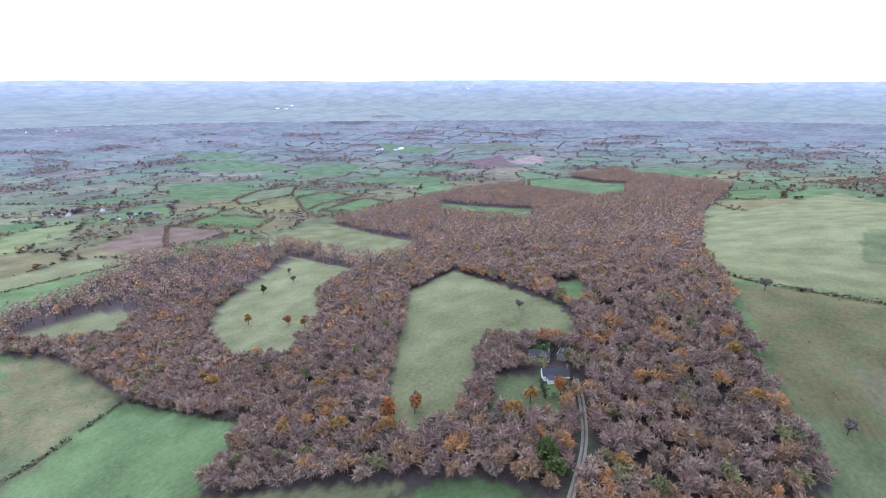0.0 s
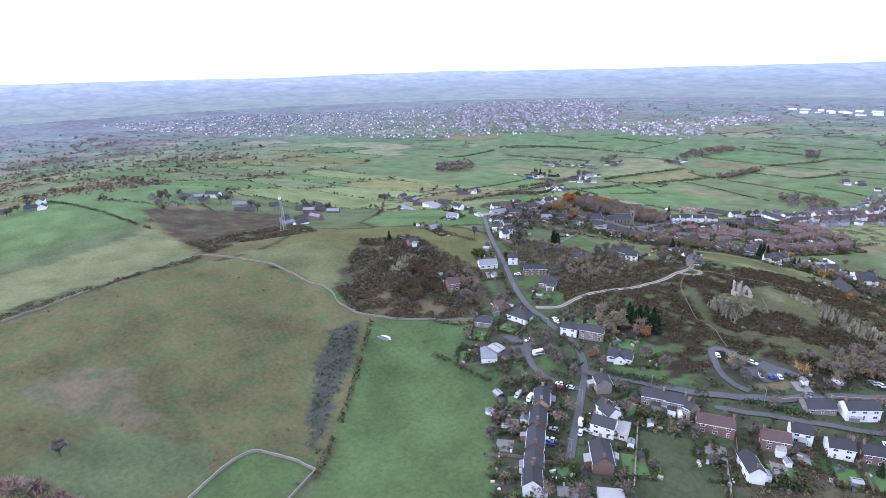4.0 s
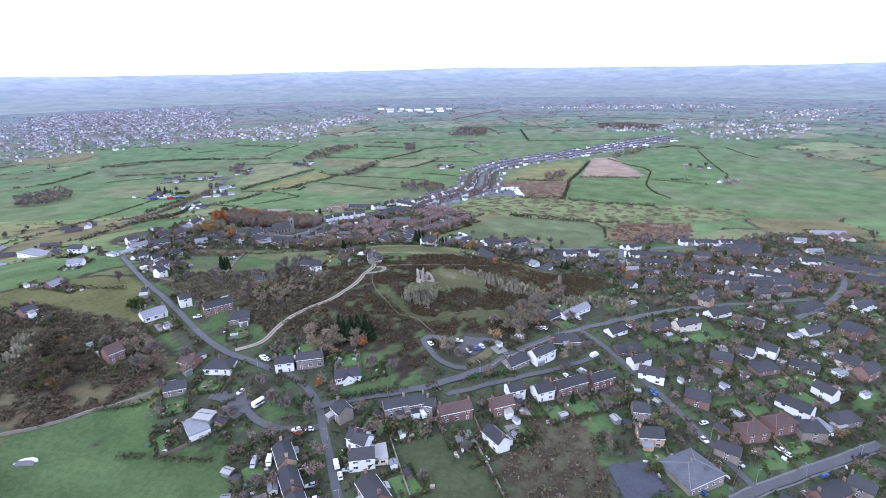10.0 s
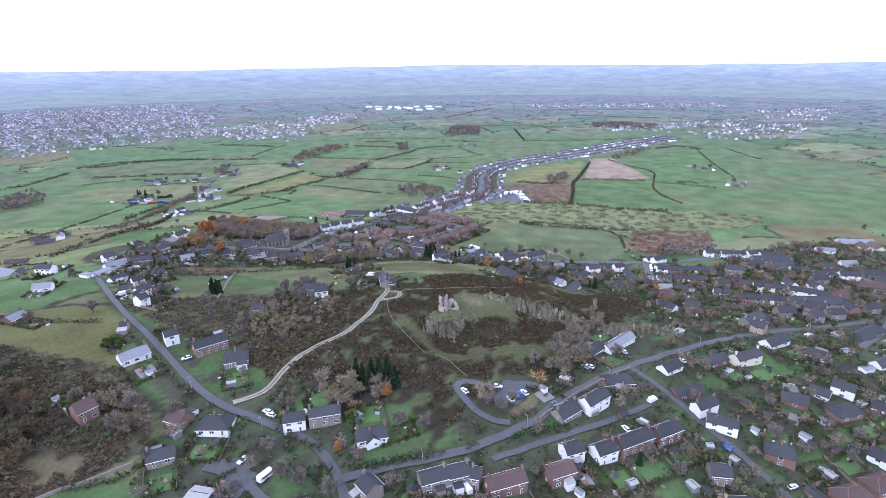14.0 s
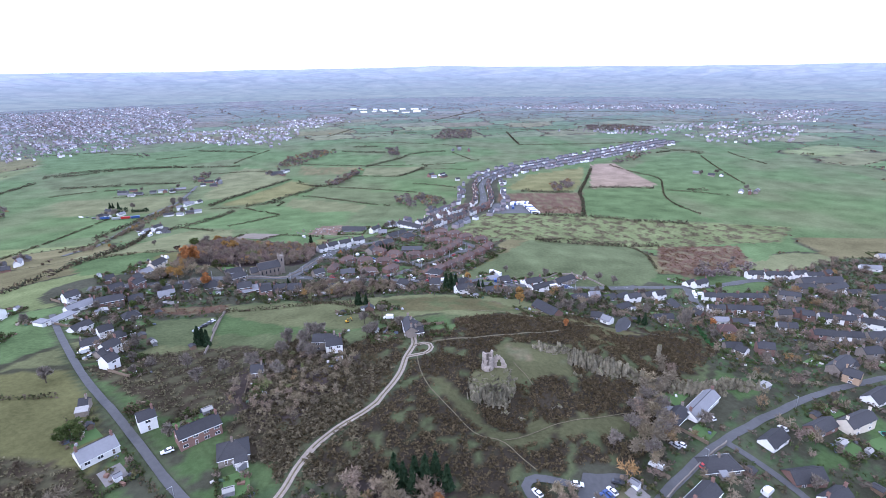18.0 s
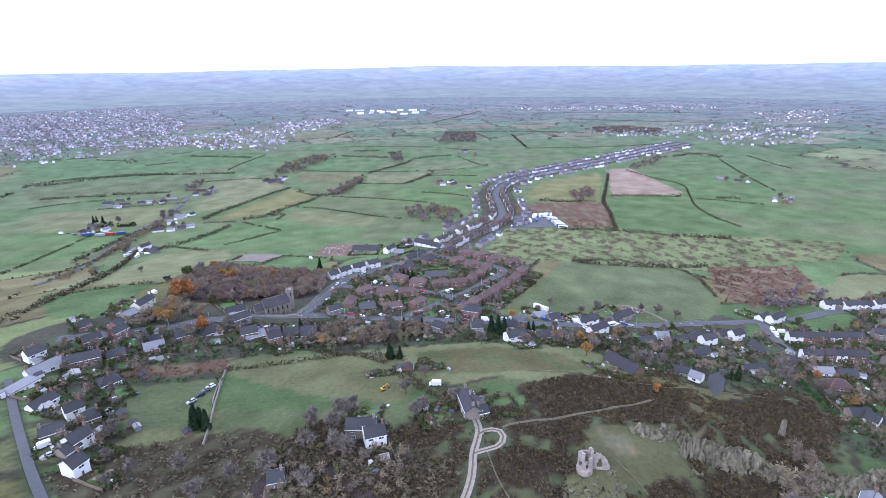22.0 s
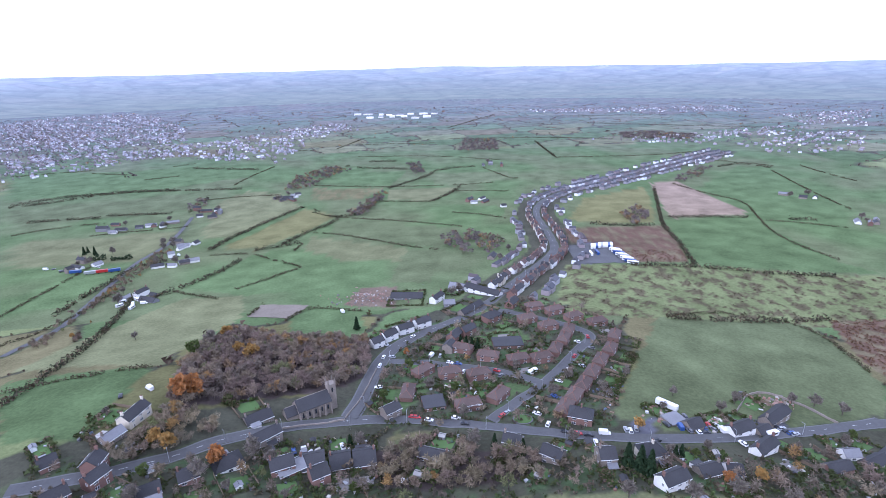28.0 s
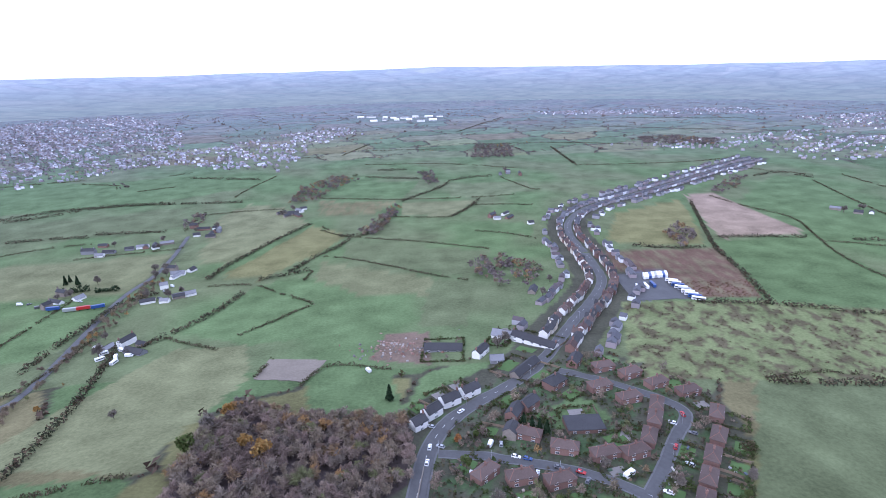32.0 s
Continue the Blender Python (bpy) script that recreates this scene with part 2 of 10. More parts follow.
swell(0, 300, 95, 6.4)
swell(0, 400, 95, -3.3)
swell(0, 500, 95, -9.5)
swell(0, 600, 95, 10.8)
swell(100, 100, 95, -12.7)
swell(100, 200, 95, 2.2)
swell(100, 300, 95, 18.3)
swell(100, 400, 95, -1.8)
swell(100, 500, 95, 15.7)
swell(100, 600, 95, -10.6)
swell(-400, 0, 170, -15.6)
swell(-250, -60, 170, 70.0)
swell(-100, -60, 170, -4.7)
swell(-400, 150, 170, -13.7)
swell(-550, 150, 170, 65.3)
swell(-400, 300, 170, -13.1)
swell(-400, -200, 170, 17.7)
swell(-200, -220, 170, -20.6)
swell(50, 0, 170, 3.4)
swell(50, -150, 170, 25.8)
swell(-450, 450, 170, 12.5)
swell(-300, 720, 170, 12.6)
swell(0, 760, 170, 11.2)
swell(200, 700, 170, 8.8)
swell(250, 300, 170, 25.0)
swell(-900, 200, 420, 85.7)
swell(-700, -250, 420, -25.5)
swell(-300, -550, 420, 47.4)
swell(300, -300, 420, -2.9)
swell(600, 300, 420, 2.3)
swell(500, 900, 420, -5.1)
swell(0, 1150, 420, -8.8)
swell(-600, 800, 420, -3.5)
swell(-900, 700, 420, -21.8)
swell(-2000, -1000, 1300, -64.0)
swell(-1000, -1800, 1300, -16.3)
swell(-1600, 300, 1300, 32.6)
swell(1500, 500, 1300, 31.9)
swell(500, 2000, 1300, 18.4)
swell(-1200, 1800, 1300, 17.2)


def lie(x, y):
    x, y = np.asarray(x, float), np.asarray(y, float)
    z = np.full(x.shape, BASE)
    for cx, cy, reach, height in SWELLS:
        z = z + height * np.exp(-((x - cx) ** 2 + (y - cy) ** 2) / (2 * reach * reach))
    r = np.hypot(x + 100, y - 180)
    # the far rim is raised to meet the horizon in the camera's view
    far = np.clip((r - 2700) / 2050, 0, 1.2)
    return z + (165 - BASE * 0.5 + 6 * np.sin(np.arctan2(y, x) * 9)) * far**2


def lay(x, y):
    """The height of the ground at one place."""
    return float(lie(np.array([x]), np.array([y]))[0] + 0.35 * waves(np.array([x]), np.array([y]), 22, 3)[0])


# ---- what covers the land ----
COVER = {
    "lush": (0.09, 0.128, 0.05), "grass": (0.106, 0.124, 0.056), "pale": (0.138, 0.144, 0.066), "moor": (0.13, 0.118, 0.055),
    "heath": (0.064, 0.052, 0.034), "bracken": (0.1, 0.066, 0.043), "soil": (0.12, 0.09, 0.06), "tan": (0.2, 0.155, 0.098),
    "olive": (0.132, 0.128, 0.052), "rushy": (0.13, 0.15, 0.06), "garden": (0.066, 0.066, 0.042), "floor": (0.07, 0.056, 0.046),
    "turf": (0.1, 0.1, 0.047), "straw": (0.16, 0.132, 0.076), "lawn": (0.082, 0.124, 0.046), "knoll": (0.05, 0.041, 0.028), "brush": (0.05, 0.042, 0.028), "paddock": (0.078, 0.092, 0.044), "rough": (0.068, 0.054, 0.035), "dell": (0.07, 0.072, 0.055), "sand": (0.22, 0.185, 0.135), "car_park": (0.12, 0.115, 0.115), "yard": (0.1, 0.1, 0.105), "verge": (0.075, 0.086, 0.045),
}
# the hollow under the castle crag
swell(-79, 300, 12, -8.0)
swell(-30, 322, 14, -3.5)
swell(0, 314, 14, -3.5)

FIELDS, ROADS, WOODS, PLANS = [], {}, [], []


def plan(*row):
    PLANS.append(row)




def field(kind, outline, hedge=0):
    FIELDS.append((kind, outline, hedge))


def road(name, width, line):
    ROADS[name] = (width, line)


road('hill_road', 3.3, [(-99, 160), (-103, 170), (-108, 184), (-114, 199), (-118, 211), (-127, 224), (-137, 231), (-157, 240), (-171, 246), (-183, 254), (-196, 266)])
road('hill_road_lower', 3.1, [(-196, 266), (-210, 280), (-229, 299), (-243, 312), (-258, 328), (-274, 347), (-297, 375), (-317, 401)])
road('upper_road', 3.8, [(-118, 211), (-105, 216), (-85, 221), (-70, 227), (-57, 235), (-43, 245), (-32, 257), (-18, 269), (10, 292), (45, 312), (74, 328), (117, 344), (160, 356), (199, 371)])
road('back_lane', 2.8, [(-64, 222), (-53, 228), (-27, 241), (-1, 256), (12, 265)])
road('side_street', 3.3, [(10, 290), (20, 276), (30, 256), (42, 234), (49, 216), (56, 199), (60, 190)])
road('lower_road', 3.8, [(47, 184), (60, 191), (91, 204), (128, 218)])
road('farm_lane', 3.3, [(-116, 200), (-130, 198), (-141, 202), (-150, 210), (-159, 215), (-168, 217)])
road('church_road', 5.8, [(-322, 444), (-308, 448), (-291, 454), (-274, 464), (-258, 479), (-237, 491), (-213, 499), (-186, 503), (-146, 493), (-110, 478), (-75, 471), (-34, 476), (0, 485), (56, 497)])
road('main_street', 7.4, [(-208, 502), (-205, 516), (-201, 546), (-196, 574), (-185, 597), (-167, 614), (-142, 632), (-118, 659), (-92, 704), (-63, 748), (-39, 788), (-27, 818), (-21, 863), (-16, 921), (-12, 987), (8, 1058), (59, 1130), (141, 1181), (236, 1245), (348, 1326), (492, 1420)])
road('estate_road', 5, [(-141, 496), (-127, 511), (-113, 524), (-95, 545), (-78, 569), (-64, 584), (-63, 594), (-75, 607), (-98, 628), (-116, 640)])
road('crescent', 5, [(-192, 567), (-178, 566), (-162, 562), (-136, 552), (-116, 539), (-107, 529)])
road('west_road', 5, [(-441, 602), (-439, 628), (-437, 656), (-448, 702), (-459, 756), (-476, 843), (-470, 898), (-483, 979), (-497, 1054)])
road('east_road', 5, [(50, 495), (93, 499), (109, 499), (122, 500), (140, 508), (156, 515), (186, 517), (222, 520)])
road('terrace_street', 4.2, [(95, 495), (89, 476), (84, 460), (85, 447), (93, 441), (114, 436), (140, 427)])
road('bend_road', 4.2, [(219, 484), (244, 483), (266, 478), (264, 450), (247, 417), (219, 383), (185, 350), (153, 326)])
road('farm_drive', 3, [(-145, -43), (-173, -49), (-195, -60), (-210, -70)])
road('castle_track', 3, [(-168, 248), (-156, 254), (-151, 272), (-143, 284), (-128, 297), (-126, 301)])
road('castle_track_upper', 3, [(-128, 297), (-121, 312), (-118, 321), (-117, 330), (-115, 336), (-113, 343), (-114, 351)])
road('car_loop', 3.2, [(-55, 241), (-62, 241), (-69, 246), (-74, 254), (-77, 259), (-73, 263), (-66, 262), (-57, 260)])
road('foot_path_east', 1.3, [(-105, 343), (-101, 346), (-86, 348), (-75, 352), (-62, 357), (-49, 363), (-38, 369)])
road('foot_path_crag', 0.5, [(-112, 331), (-111, 321), (-108, 309), (-102, 300), (-94, 288), (-89, 282), (-81, 280), (-76, 272), (-71, 266)])
road('foot_path_west', 0.4, [(-69, 328), (-67, 323), (-65, 320), (-63, 314)])
road('foot_path_foot', 0.4, [(-80, 280), (-69, 285), (-59, 290), (-50, 292), (-40, 295), (-23, 303)])
road('foot_path_heath', 0.6, [(-84, 391), (-59, 390), (-36, 384), (5, 391), (44, 389)])
road('castle_loop', 2.6, [(-117, 330), (-112, 332), (-108, 333), (-105, 337), (-106, 342), (-111, 343), (-114, 340)])

field("garden", [(-190, 190), (-130, 120), (-80, 130), (-50, 160), (30, 150), (130, 140), (260, 250), (280, 420), (200, 530), (140, 480), (60, 470), (-60, 440), (20, 360), (60, 330), (-40, 270), (-60, 240), (-110, 260), (-190, 260)])
field("garden", [(-210, 500), (-90, 478), (-50, 560), (-40, 600), (-60, 640), (-110, 660), (-150, 640), (-190, 600)])
field("garden", [(-330, 430), (-250, 330), (-230, 400), (-200, 440), (-60, 430), (40, 430), (30, 470), (-60, 460), (-200, 470), (-320, 460)])
field("garden", [(150, 350), (230, 330), (310, 380), (370, 480), (380, 590), (300, 590), (200, 540), (160, 470)])
field('moor', [(-358, -34), (-367, 153), (-302, 183), (-267, 180), (-231, 188), (-176, 132), (-173, 97), (-180, 98), (-204, 84), (-190, 48), (-201, 32), (-237, 8)])
field('pale', [(-712, -120), (-1018, 5), (-648, 138), (-481, 165), (-374, 154), (-365, -36), (-434, -68)])
field('grass', [(-572, 30), (-648, 138), (-481, 165), (-442, 90), (-461, 31)])
field('pale', [(-447, 91), (-478, 169), (-374, 154), (-363, 90)])
field('grass', [(-237, 8), (-242, 49), (-211, 71), (-197, 66), (-196, 38), (-216, 21)])
field('lush', [(-188, 47), (-203, 83), (-179, 97), (-173, 97), (-165, 40)])
field('straw', [(-281, 27), (-287, 46), (-272, 69), (-247, 65), (-241, 53), (-263, 36)])
field('pale', [(-287, -237), (-347, -239), (-306, -164), (-279, -111), (-260, -93), (-239, -86), (-227, -128), (-193, -115), (-165, -103), (-140, -113), (-144, -129)])
field('grass', [(-194, -105), (-215, -76), (-195, -66), (-181, -63), (-170, -91)])
field('lush', [(-310, -136), (-337, -122), (-286, -97), (-278, -100)])
field('pale', [(-183, -347), (-224, -394), (-352, -459), (-340, -342), (-274, -328), (-234, -275), (-171, -236), (-165, -288)])
field('pale', [(-345, -546), (-491, -575), (-460, -371), (-379, -341), (-414, -496)])
field('lush', [(-125, -607), (-246, -600), (-166, -545), (-107, -537)])
field('lush', [(-35, -250), (-102, -292), (-118, -194), (-78, -166)])
field('moor', [(-82, -439), (-106, -407), (-106, -300), (-59, -274), (-47, -298)])
field('soil', [(-237, -695), (-353, -787), (-389, -667), (-276, -609)])
field('lush', [(-392, -764), (-477, -798), (-490, -678), (-402, -647)])
field('lush', [(-792, -595), (-787, -396), (-674, -339), (-691, -510)])
field('lush', [(-1253, -662), (-1217, -382), (-961, -305), (-1060, -561)])
field('pale', [(-399, -592), (-511, -579), (-460, -363), (-381, -337), (-389, -504)])
field('pale', [(-94, -485), (-152, -484), (-185, -443), (-143, -407), (-105, -450)])
field('lush', [(-705, 110), (-647, 160), (-497, 173), (-498, 135), (-476, 64)])
field('pale', [(-365, 174), (-344, 228), (-301, 224), (-274, 198), (-275, 185)])
field('heath', [(-277, 189), (-315, 247), (-288, 279), (-212, 254), (-190, 225), (-227, 193), (-252, 181)])
field('heath', [(-544, 183), (-528, 212), (-474, 284), (-368, 246), (-391, 191), (-376, 161), (-446, 169)])
field('lush', [(-235, 181), (-214, 205), (-202, 184), (-162, 191), (-110, 127), (-162, 85), (-218, 159)])
field('dell', [(-241, 178), (-244, 161), (-222, 131), (-184, 99), (-180, 102), (-202, 127), (-224, 161)])
field('straw', [(-284, 29), (-286, 54), (-249, 63), (-236, 67), (-234, 56), (-261, 43)])
field('lush', [(-212, 205), (-193, 214), (-175, 184), (-199, 183)])
field('paddock', [(-86, 194), (-54, 203), (-41, 166), (-74, 161)])
field('rough', [(-52, 204), (-13, 221), (0, 224), (-1, 174), (-38, 166)])
field('lush', [(-123, 252), (-98, 258), (-75, 231), (-110, 216)])
field('rough', [(-309, 262), (-271, 275), (-219, 267), (-198, 231), (-221, 219), (-267, 212)])
field('bracken', [(-267, 212), (-221, 219), (-198, 229), (-205, 219), (-213, 206), (-247, 186)])
field('heath', [(-164, 271), (-182, 360), (-147, 362), (-127, 262), (-155, 259)])
field('knoll', [(-164, 271), (-182, 360), (-119, 369), (4, 396), (18, 336), (-12, 289), (-32, 275), (-60, 268), (-85, 227), (-95, 245), (-137, 262), (-155, 259)])
field('knoll', [(-79, 393), (-21, 406), (55, 396), (63, 385), (19, 337), (-65, 326), (-92, 347)])
field('heath', [(-185, 346), (-127, 335), (-117, 317), (-149, 270), (-181, 272), (-181, 306)])
field('grass', [(-232, 432), (-195, 445), (-148, 402), (-128, 369), (-143, 348), (-168, 376), (-184, 352), (-212, 357)])
field('pale', [(-135, 431), (-84, 420), (-42, 400), (-86, 378), (-117, 394)])
field('moor', [(-86, 374), (-35, 404), (43, 377), (11, 362), (-47, 361)])
field('grass', [(-265, 397), (-229, 409), (-215, 358), (-247, 359)])
field('rough', [(-260, 330), (-238, 349), (-197, 361), (-172, 344), (-187, 326), (-185, 294), (-204, 292), (-240, 318)])
field('bracken', [(-232, 418), (-229, 424), (-181, 441), (-141, 417), (-146, 413), (-180, 433), (-223, 414)])
field('lawn', [(-107, 376), (-97, 378), (-93, 368), (-100, 362), (-107, 363)])
field('heath', [(-139, 375), (-115, 374), (-114, 351), (-127, 344), (-135, 355)])
field('turf', [(-76, 343), (-49, 351), (-33, 353), (-57, 324), (-76, 310), (-81, 317)])
field('turf', [(-90, 286), (-74, 288), (-61, 298), (-45, 303), (-25, 296), (-40, 287), (-68, 280), (-81, 275)])
field('turf', [(-111, 329), (-104, 320), (-92, 304), (-80, 287), (-84, 283), (-97, 297), (-110, 316)])
field('turf', [(-66, 335), (-54, 343), (-37, 341), (-43, 324), (-59, 318), (-71, 315)])
field('turf', [(-55, 294), (-43, 294), (-23, 298), (-29, 287), (-63, 285)])
field('brush', [(-63, 317), (-49, 321), (-49, 308), (-50, 295), (-60, 288), (-64, 298), (-64, 306)])
field('brush', [(-40, 322), (-21, 329), (-14, 324), (-24, 309), (-42, 295), (-49, 298), (-46, 310)])
field('brush', [(-85, 307), (-75, 314), (-65, 315), (-66, 301), (-72, 286), (-80, 288), (-87, 297)])
field('brush', [(-101, 296), (-97, 293), (-93, 283), (-103, 282)])
field('brush', [(-18, 366), (-6, 365), (4, 356), (12, 342), (22, 342), (46, 379), (27, 390), (2, 382)])
field('brush', [(-91, 376), (-68, 386), (-37, 389), (-13, 389), (-26, 361), (-49, 350), (-61, 356), (-85, 346)])
field('brush', [(-92, 345), (-80, 349), (-75, 336), (-85, 330), (-92, 337)])
field('brush', [(-110, 332), (-101, 334), (-89, 330), (-90, 323), (-100, 315), (-108, 314), (-112, 322)])
field('bracken', [(-93, 379), (-85, 373), (-79, 368), (-84, 361), (-90, 366)])
field('straw', [(-71, 343), (-64, 344), (-62, 341), (-58, 332), (-66, 330), (-68, 334)])
field('straw', [(-48, 336), (-34, 343), (-22, 356), (-23, 350), (-37, 338), (-48, 332)])
field('straw', [(-126, 409), (-107, 412), (-98, 408), (-108, 399), (-122, 402)])
field('straw', [(-90, 410), (-70, 418), (-60, 414), (-72, 398), (-84, 396)])
field('lush', [(-100, 378), (-92, 374), (-94, 358), (-107, 360)])
field('lush', [(-224, 380), (-229, 425), (-199, 431), (-151, 409), (-143, 398), (-126, 384), (-127, 364)])
field('moor', [(-189, 491), (-165, 489), (-181, 474), (-188, 475)])
field('grass', [(-84, 495), (-3, 623), (65, 641), (110, 617), (97, 556), (86, 529), (64, 503), (2, 488), (-60, 477)])
field('rushy', [(-71, 644), (-35, 750), (75, 754), (247, 711), (156, 607), (110, 617), (67, 644), (2, 634)])
field('bracken', [(134, 637), (164, 616), (104, 549), (102, 562), (120, 607)])
field('lush', [(142, 931), (256, 941), (236, 757), (253, 718), (89, 749)])
field('tan', [(224, 1167), (275, 1171), (271, 958), (157, 943)])
field('olive', [(24, 947), (81, 1078), (207, 1148), (153, 981), (124, 924), (56, 925)])
field('bracken', [(9, 910), (132, 901), (89, 757), (28, 761), (23, 826), (-6, 835)])
field('lush', [(-1009, 1429), (-741, 1417), (-650, 1440), (-456, 1437), (-468, 1347), (-608, 1253), (-847, 1192)])
field('grass', [(-800, 1124), (-564, 1213), (-516, 1120), (-539, 1085), (-744, 1042)])
field('pale', [(-682, 954), (-495, 980), (-483, 1003), (-476, 919), (-467, 847), (-604, 843)])
field('lush', [(-531, 754), (-535, 788), (-487, 801), (-471, 754), (-473, 707), (-503, 707)])
field('pale', [(-488, 1148), (-463, 1213), (-401, 1186), (-348, 1094), (-408, 927), (-448, 947)])
field('olive', [(-397, 891), (-341, 1077), (-289, 1017), (-309, 957), (-353, 864)])
field('grass', [(-355, 851), (-300, 871), (-281, 792), (-288, 785)])
field('lush', [(-331, 1356), (-190, 1335), (-219, 1216), (-348, 1255)])
field('moor', [(-352, 1216), (-228, 1198), (-260, 1130), (-337, 1125)])
field('pale', [(-219, 1197), (-98, 1190), (-149, 1102), (-217, 1113)])
field('lush', [(-118, 1073), (-41, 1043), (-57, 982), (-115, 1017)])
field('grass', [(-287, 1000), (-117, 929), (-151, 834), (-278, 933)])
field('pale', [(-302, 917), (-152, 820), (-160, 789), (-295, 811)])
field('grass', [(-128, 1298), (0, 1316), (8, 1245), (-66, 1214), (-143, 1213)])
field('lush', [(282, 1115), (438, 1282), (488, 1245), (429, 1036), (402, 946), (346, 882), (276, 924), (293, 994)])
field('lush', [(-1218, -636), (-1307, -564), (-1185, -375), (-1052, -331), (-936, -343), (-992, -413), (-1051, -541)])
field('lush', [(-653, -1333), (-799, -1192), (-610, -981), (-524, -981), (-529, -1090)])
field('grass', [(-587, -945), (-700, -1032), (-816, -1047), (-694, -909), (-547, -867)])
field('lush', [(-670, -863), (-790, -898), (-762, -791), (-633, -748), (-560, -700)])
field('lush', [(-580, -687), (-755, -756), (-739, -672), (-605, -630)])
field('lush', [(-931, -963), (-1059, -1035), (-1143, -846), (-1028, -777)])
field('lush', [(-386, -757), (-448, -791), (-494, -688), (-420, -630)])
field('soil', [(-363, -763), (-388, -668), (-369, -616), (-309, -626), (-296, -633)])
field('lush', [(-837, -1683), (-1031, -1678), (-1084, -1427), (-968, -1300), (-842, -1449)])
field('lush', [(-1001, -1298), (-1162, -1355), (-1255, -1245), (-1035, -1109), (-919, -1155)])
field('lush', [(-1533, -499), (-1617, -401), (-1617, -250), (-1405, -272), (-1389, -419)])
field('tan', [(-1548, -894), (-1742, -913), (-1738, -853), (-1543, -767)])
field('soil', [(-1486, -1030), (-1719, -1017), (-1526, -861), (-1480, -735), (-1389, -881)])
field('lush', [(-1731, -1645), (-1751, -1318), (-1574, -1236), (-1533, -1433)])
field('lush', [(-965, -1926), (-1135, -1867), (-1137, -1647), (-960, -1748)])
field('grass', [(-1840, -1385), (-2045, -1182), (-1967, -929), (-1764, -1169)])
field('rushy', [(-72, 622), (-38, 694), (74, 726), (203, 722), (321, 703), (269, 644), (140, 629), (3, 620)])
field('bracken', [(133, 627), (216, 632), (191, 569), (111, 521), (99, 548)])
field('lush', [(215, 627), (264, 638), (215, 581), (198, 575)])
field('sand', [(-300, 652), (-298, 681), (-260, 676), (-270, 646)])
field('soil', [(-232, 675), (-223, 717), (-193, 715), (-192, 664)])
field('lush', [(-401, 547), (-317, 544), (-315, 516), (-313, 475), (-347, 475)])
field('pale', [(-408, 566), (-400, 621), (-372, 707), (-321, 706), (-304, 652), (-315, 573), (-314, 544)])
field('lush', [(-351, 848), (-305, 862), (-194, 743), (-238, 726), (-321, 706), (-381, 739)])
field('grass', [(-185, 841), (-142, 833), (-164, 721), (-199, 728)])
field('lush', [(-269, 644), (-258, 671), (-218, 661), (-208, 603), (-255, 600)])
field('olive', [(-393, 881), (-340, 1078), (-292, 1036), (-350, 867)])
field('lush', [(-136, 528), (-115, 534), (-114, 528), (-132, 515)])
field('lush', [(-138, 595), (-113, 613), (-99, 588), (-126, 576)])
field('lush', [(-190, 532), (-169, 538), (-181, 508), (-195, 514)])
field('straw', [(-56, 242), (-35, 260), (-36, 269), (-42, 264), (-51, 253)])
field('bracken', [(-285, 411), (-230, 431), (-224, 419), (-251, 409), (-279, 404)])
field('moor', [(-138, 426), (-81, 423), (-45, 398), (-77, 391), (-113, 390), (-126, 393)])
field('pale', [(-230, 433), (-185, 438), (-143, 418), (-126, 391), (-142, 367), (-169, 379), (-227, 415)])
field('lush', [(-108, 375), (-97, 378), (-92, 370), (-96, 363), (-106, 363)])
field('lush', [(-170, 184), (-150, 191), (-136, 159), (-157, 159)])
field('lawn', [(-211, 205), (-191, 210), (-178, 187), (-198, 183)])
field('lawn', [(-6, 216), (3, 224), (13, 224), (13, 216), (-4, 210)])
field('lawn', [(30, 329), (52, 341), (47, 326), (30, 319)])
field('lawn', [(43, 287), (59, 288), (51, 279), (42, 279)])
field('lawn', [(63, 241), (75, 246), (77, 239), (64, 230)])
field('lawn', [(56, 201), (66, 206), (72, 202), (66, 197), (59, 196)])
field('lawn', [(75, 206), (81, 208), (82, 203), (74, 200)])
field('lawn', [(82, 210), (93, 214), (91, 206), (84, 203)])
field('lawn', [(42, 232), (51, 234), (50, 227), (40, 225)])
field('lawn', [(-6, 195), (30, 205), (26, 186), (22, 181), (19, 202), (0, 193)])
field('lawn', [(24, 187), (51, 193), (51, 188), (24, 180)])
field('lawn', [(89, 318), (94, 300), (98, 295), (80, 289), (75, 295)])
field('lawn', [(131, 249), (149, 251), (141, 239), (129, 240)])
field('lawn', [(112, 252), (120, 257), (120, 250), (112, 247)])
field('lawn', [(85, 253), (97, 259), (96, 250), (86, 245)])
field('lawn', [(-31, 220), (-23, 224), (-17, 222), (-24, 215)])
field('lawn', [(-12, 227), (-4, 231), (-5, 223), (-12, 219)])
field('lawn', [(-197, 270), (-190, 278), (-181, 271), (-186, 263)])
field('lawn', [(-187, 260), (-174, 262), (-167, 256), (-178, 251)])
field('lawn', [(-148, 215), (-138, 216), (-133, 205), (-139, 204)])
field('lawn', [(-154, 200), (-139, 199), (-138, 194), (-150, 194)])
field('yard', [(0, 193), (17, 199), (23, 185), (3, 175)])
field('yard', [(-15, 824), (36, 830), (27, 757), (-23, 755)])
field('yard', [(-75, 489), (-63, 492), (-71, 475), (-81, 475)])
field('yard', [(-23, 493), (7, 499), (-3, 482), (-33, 477)])
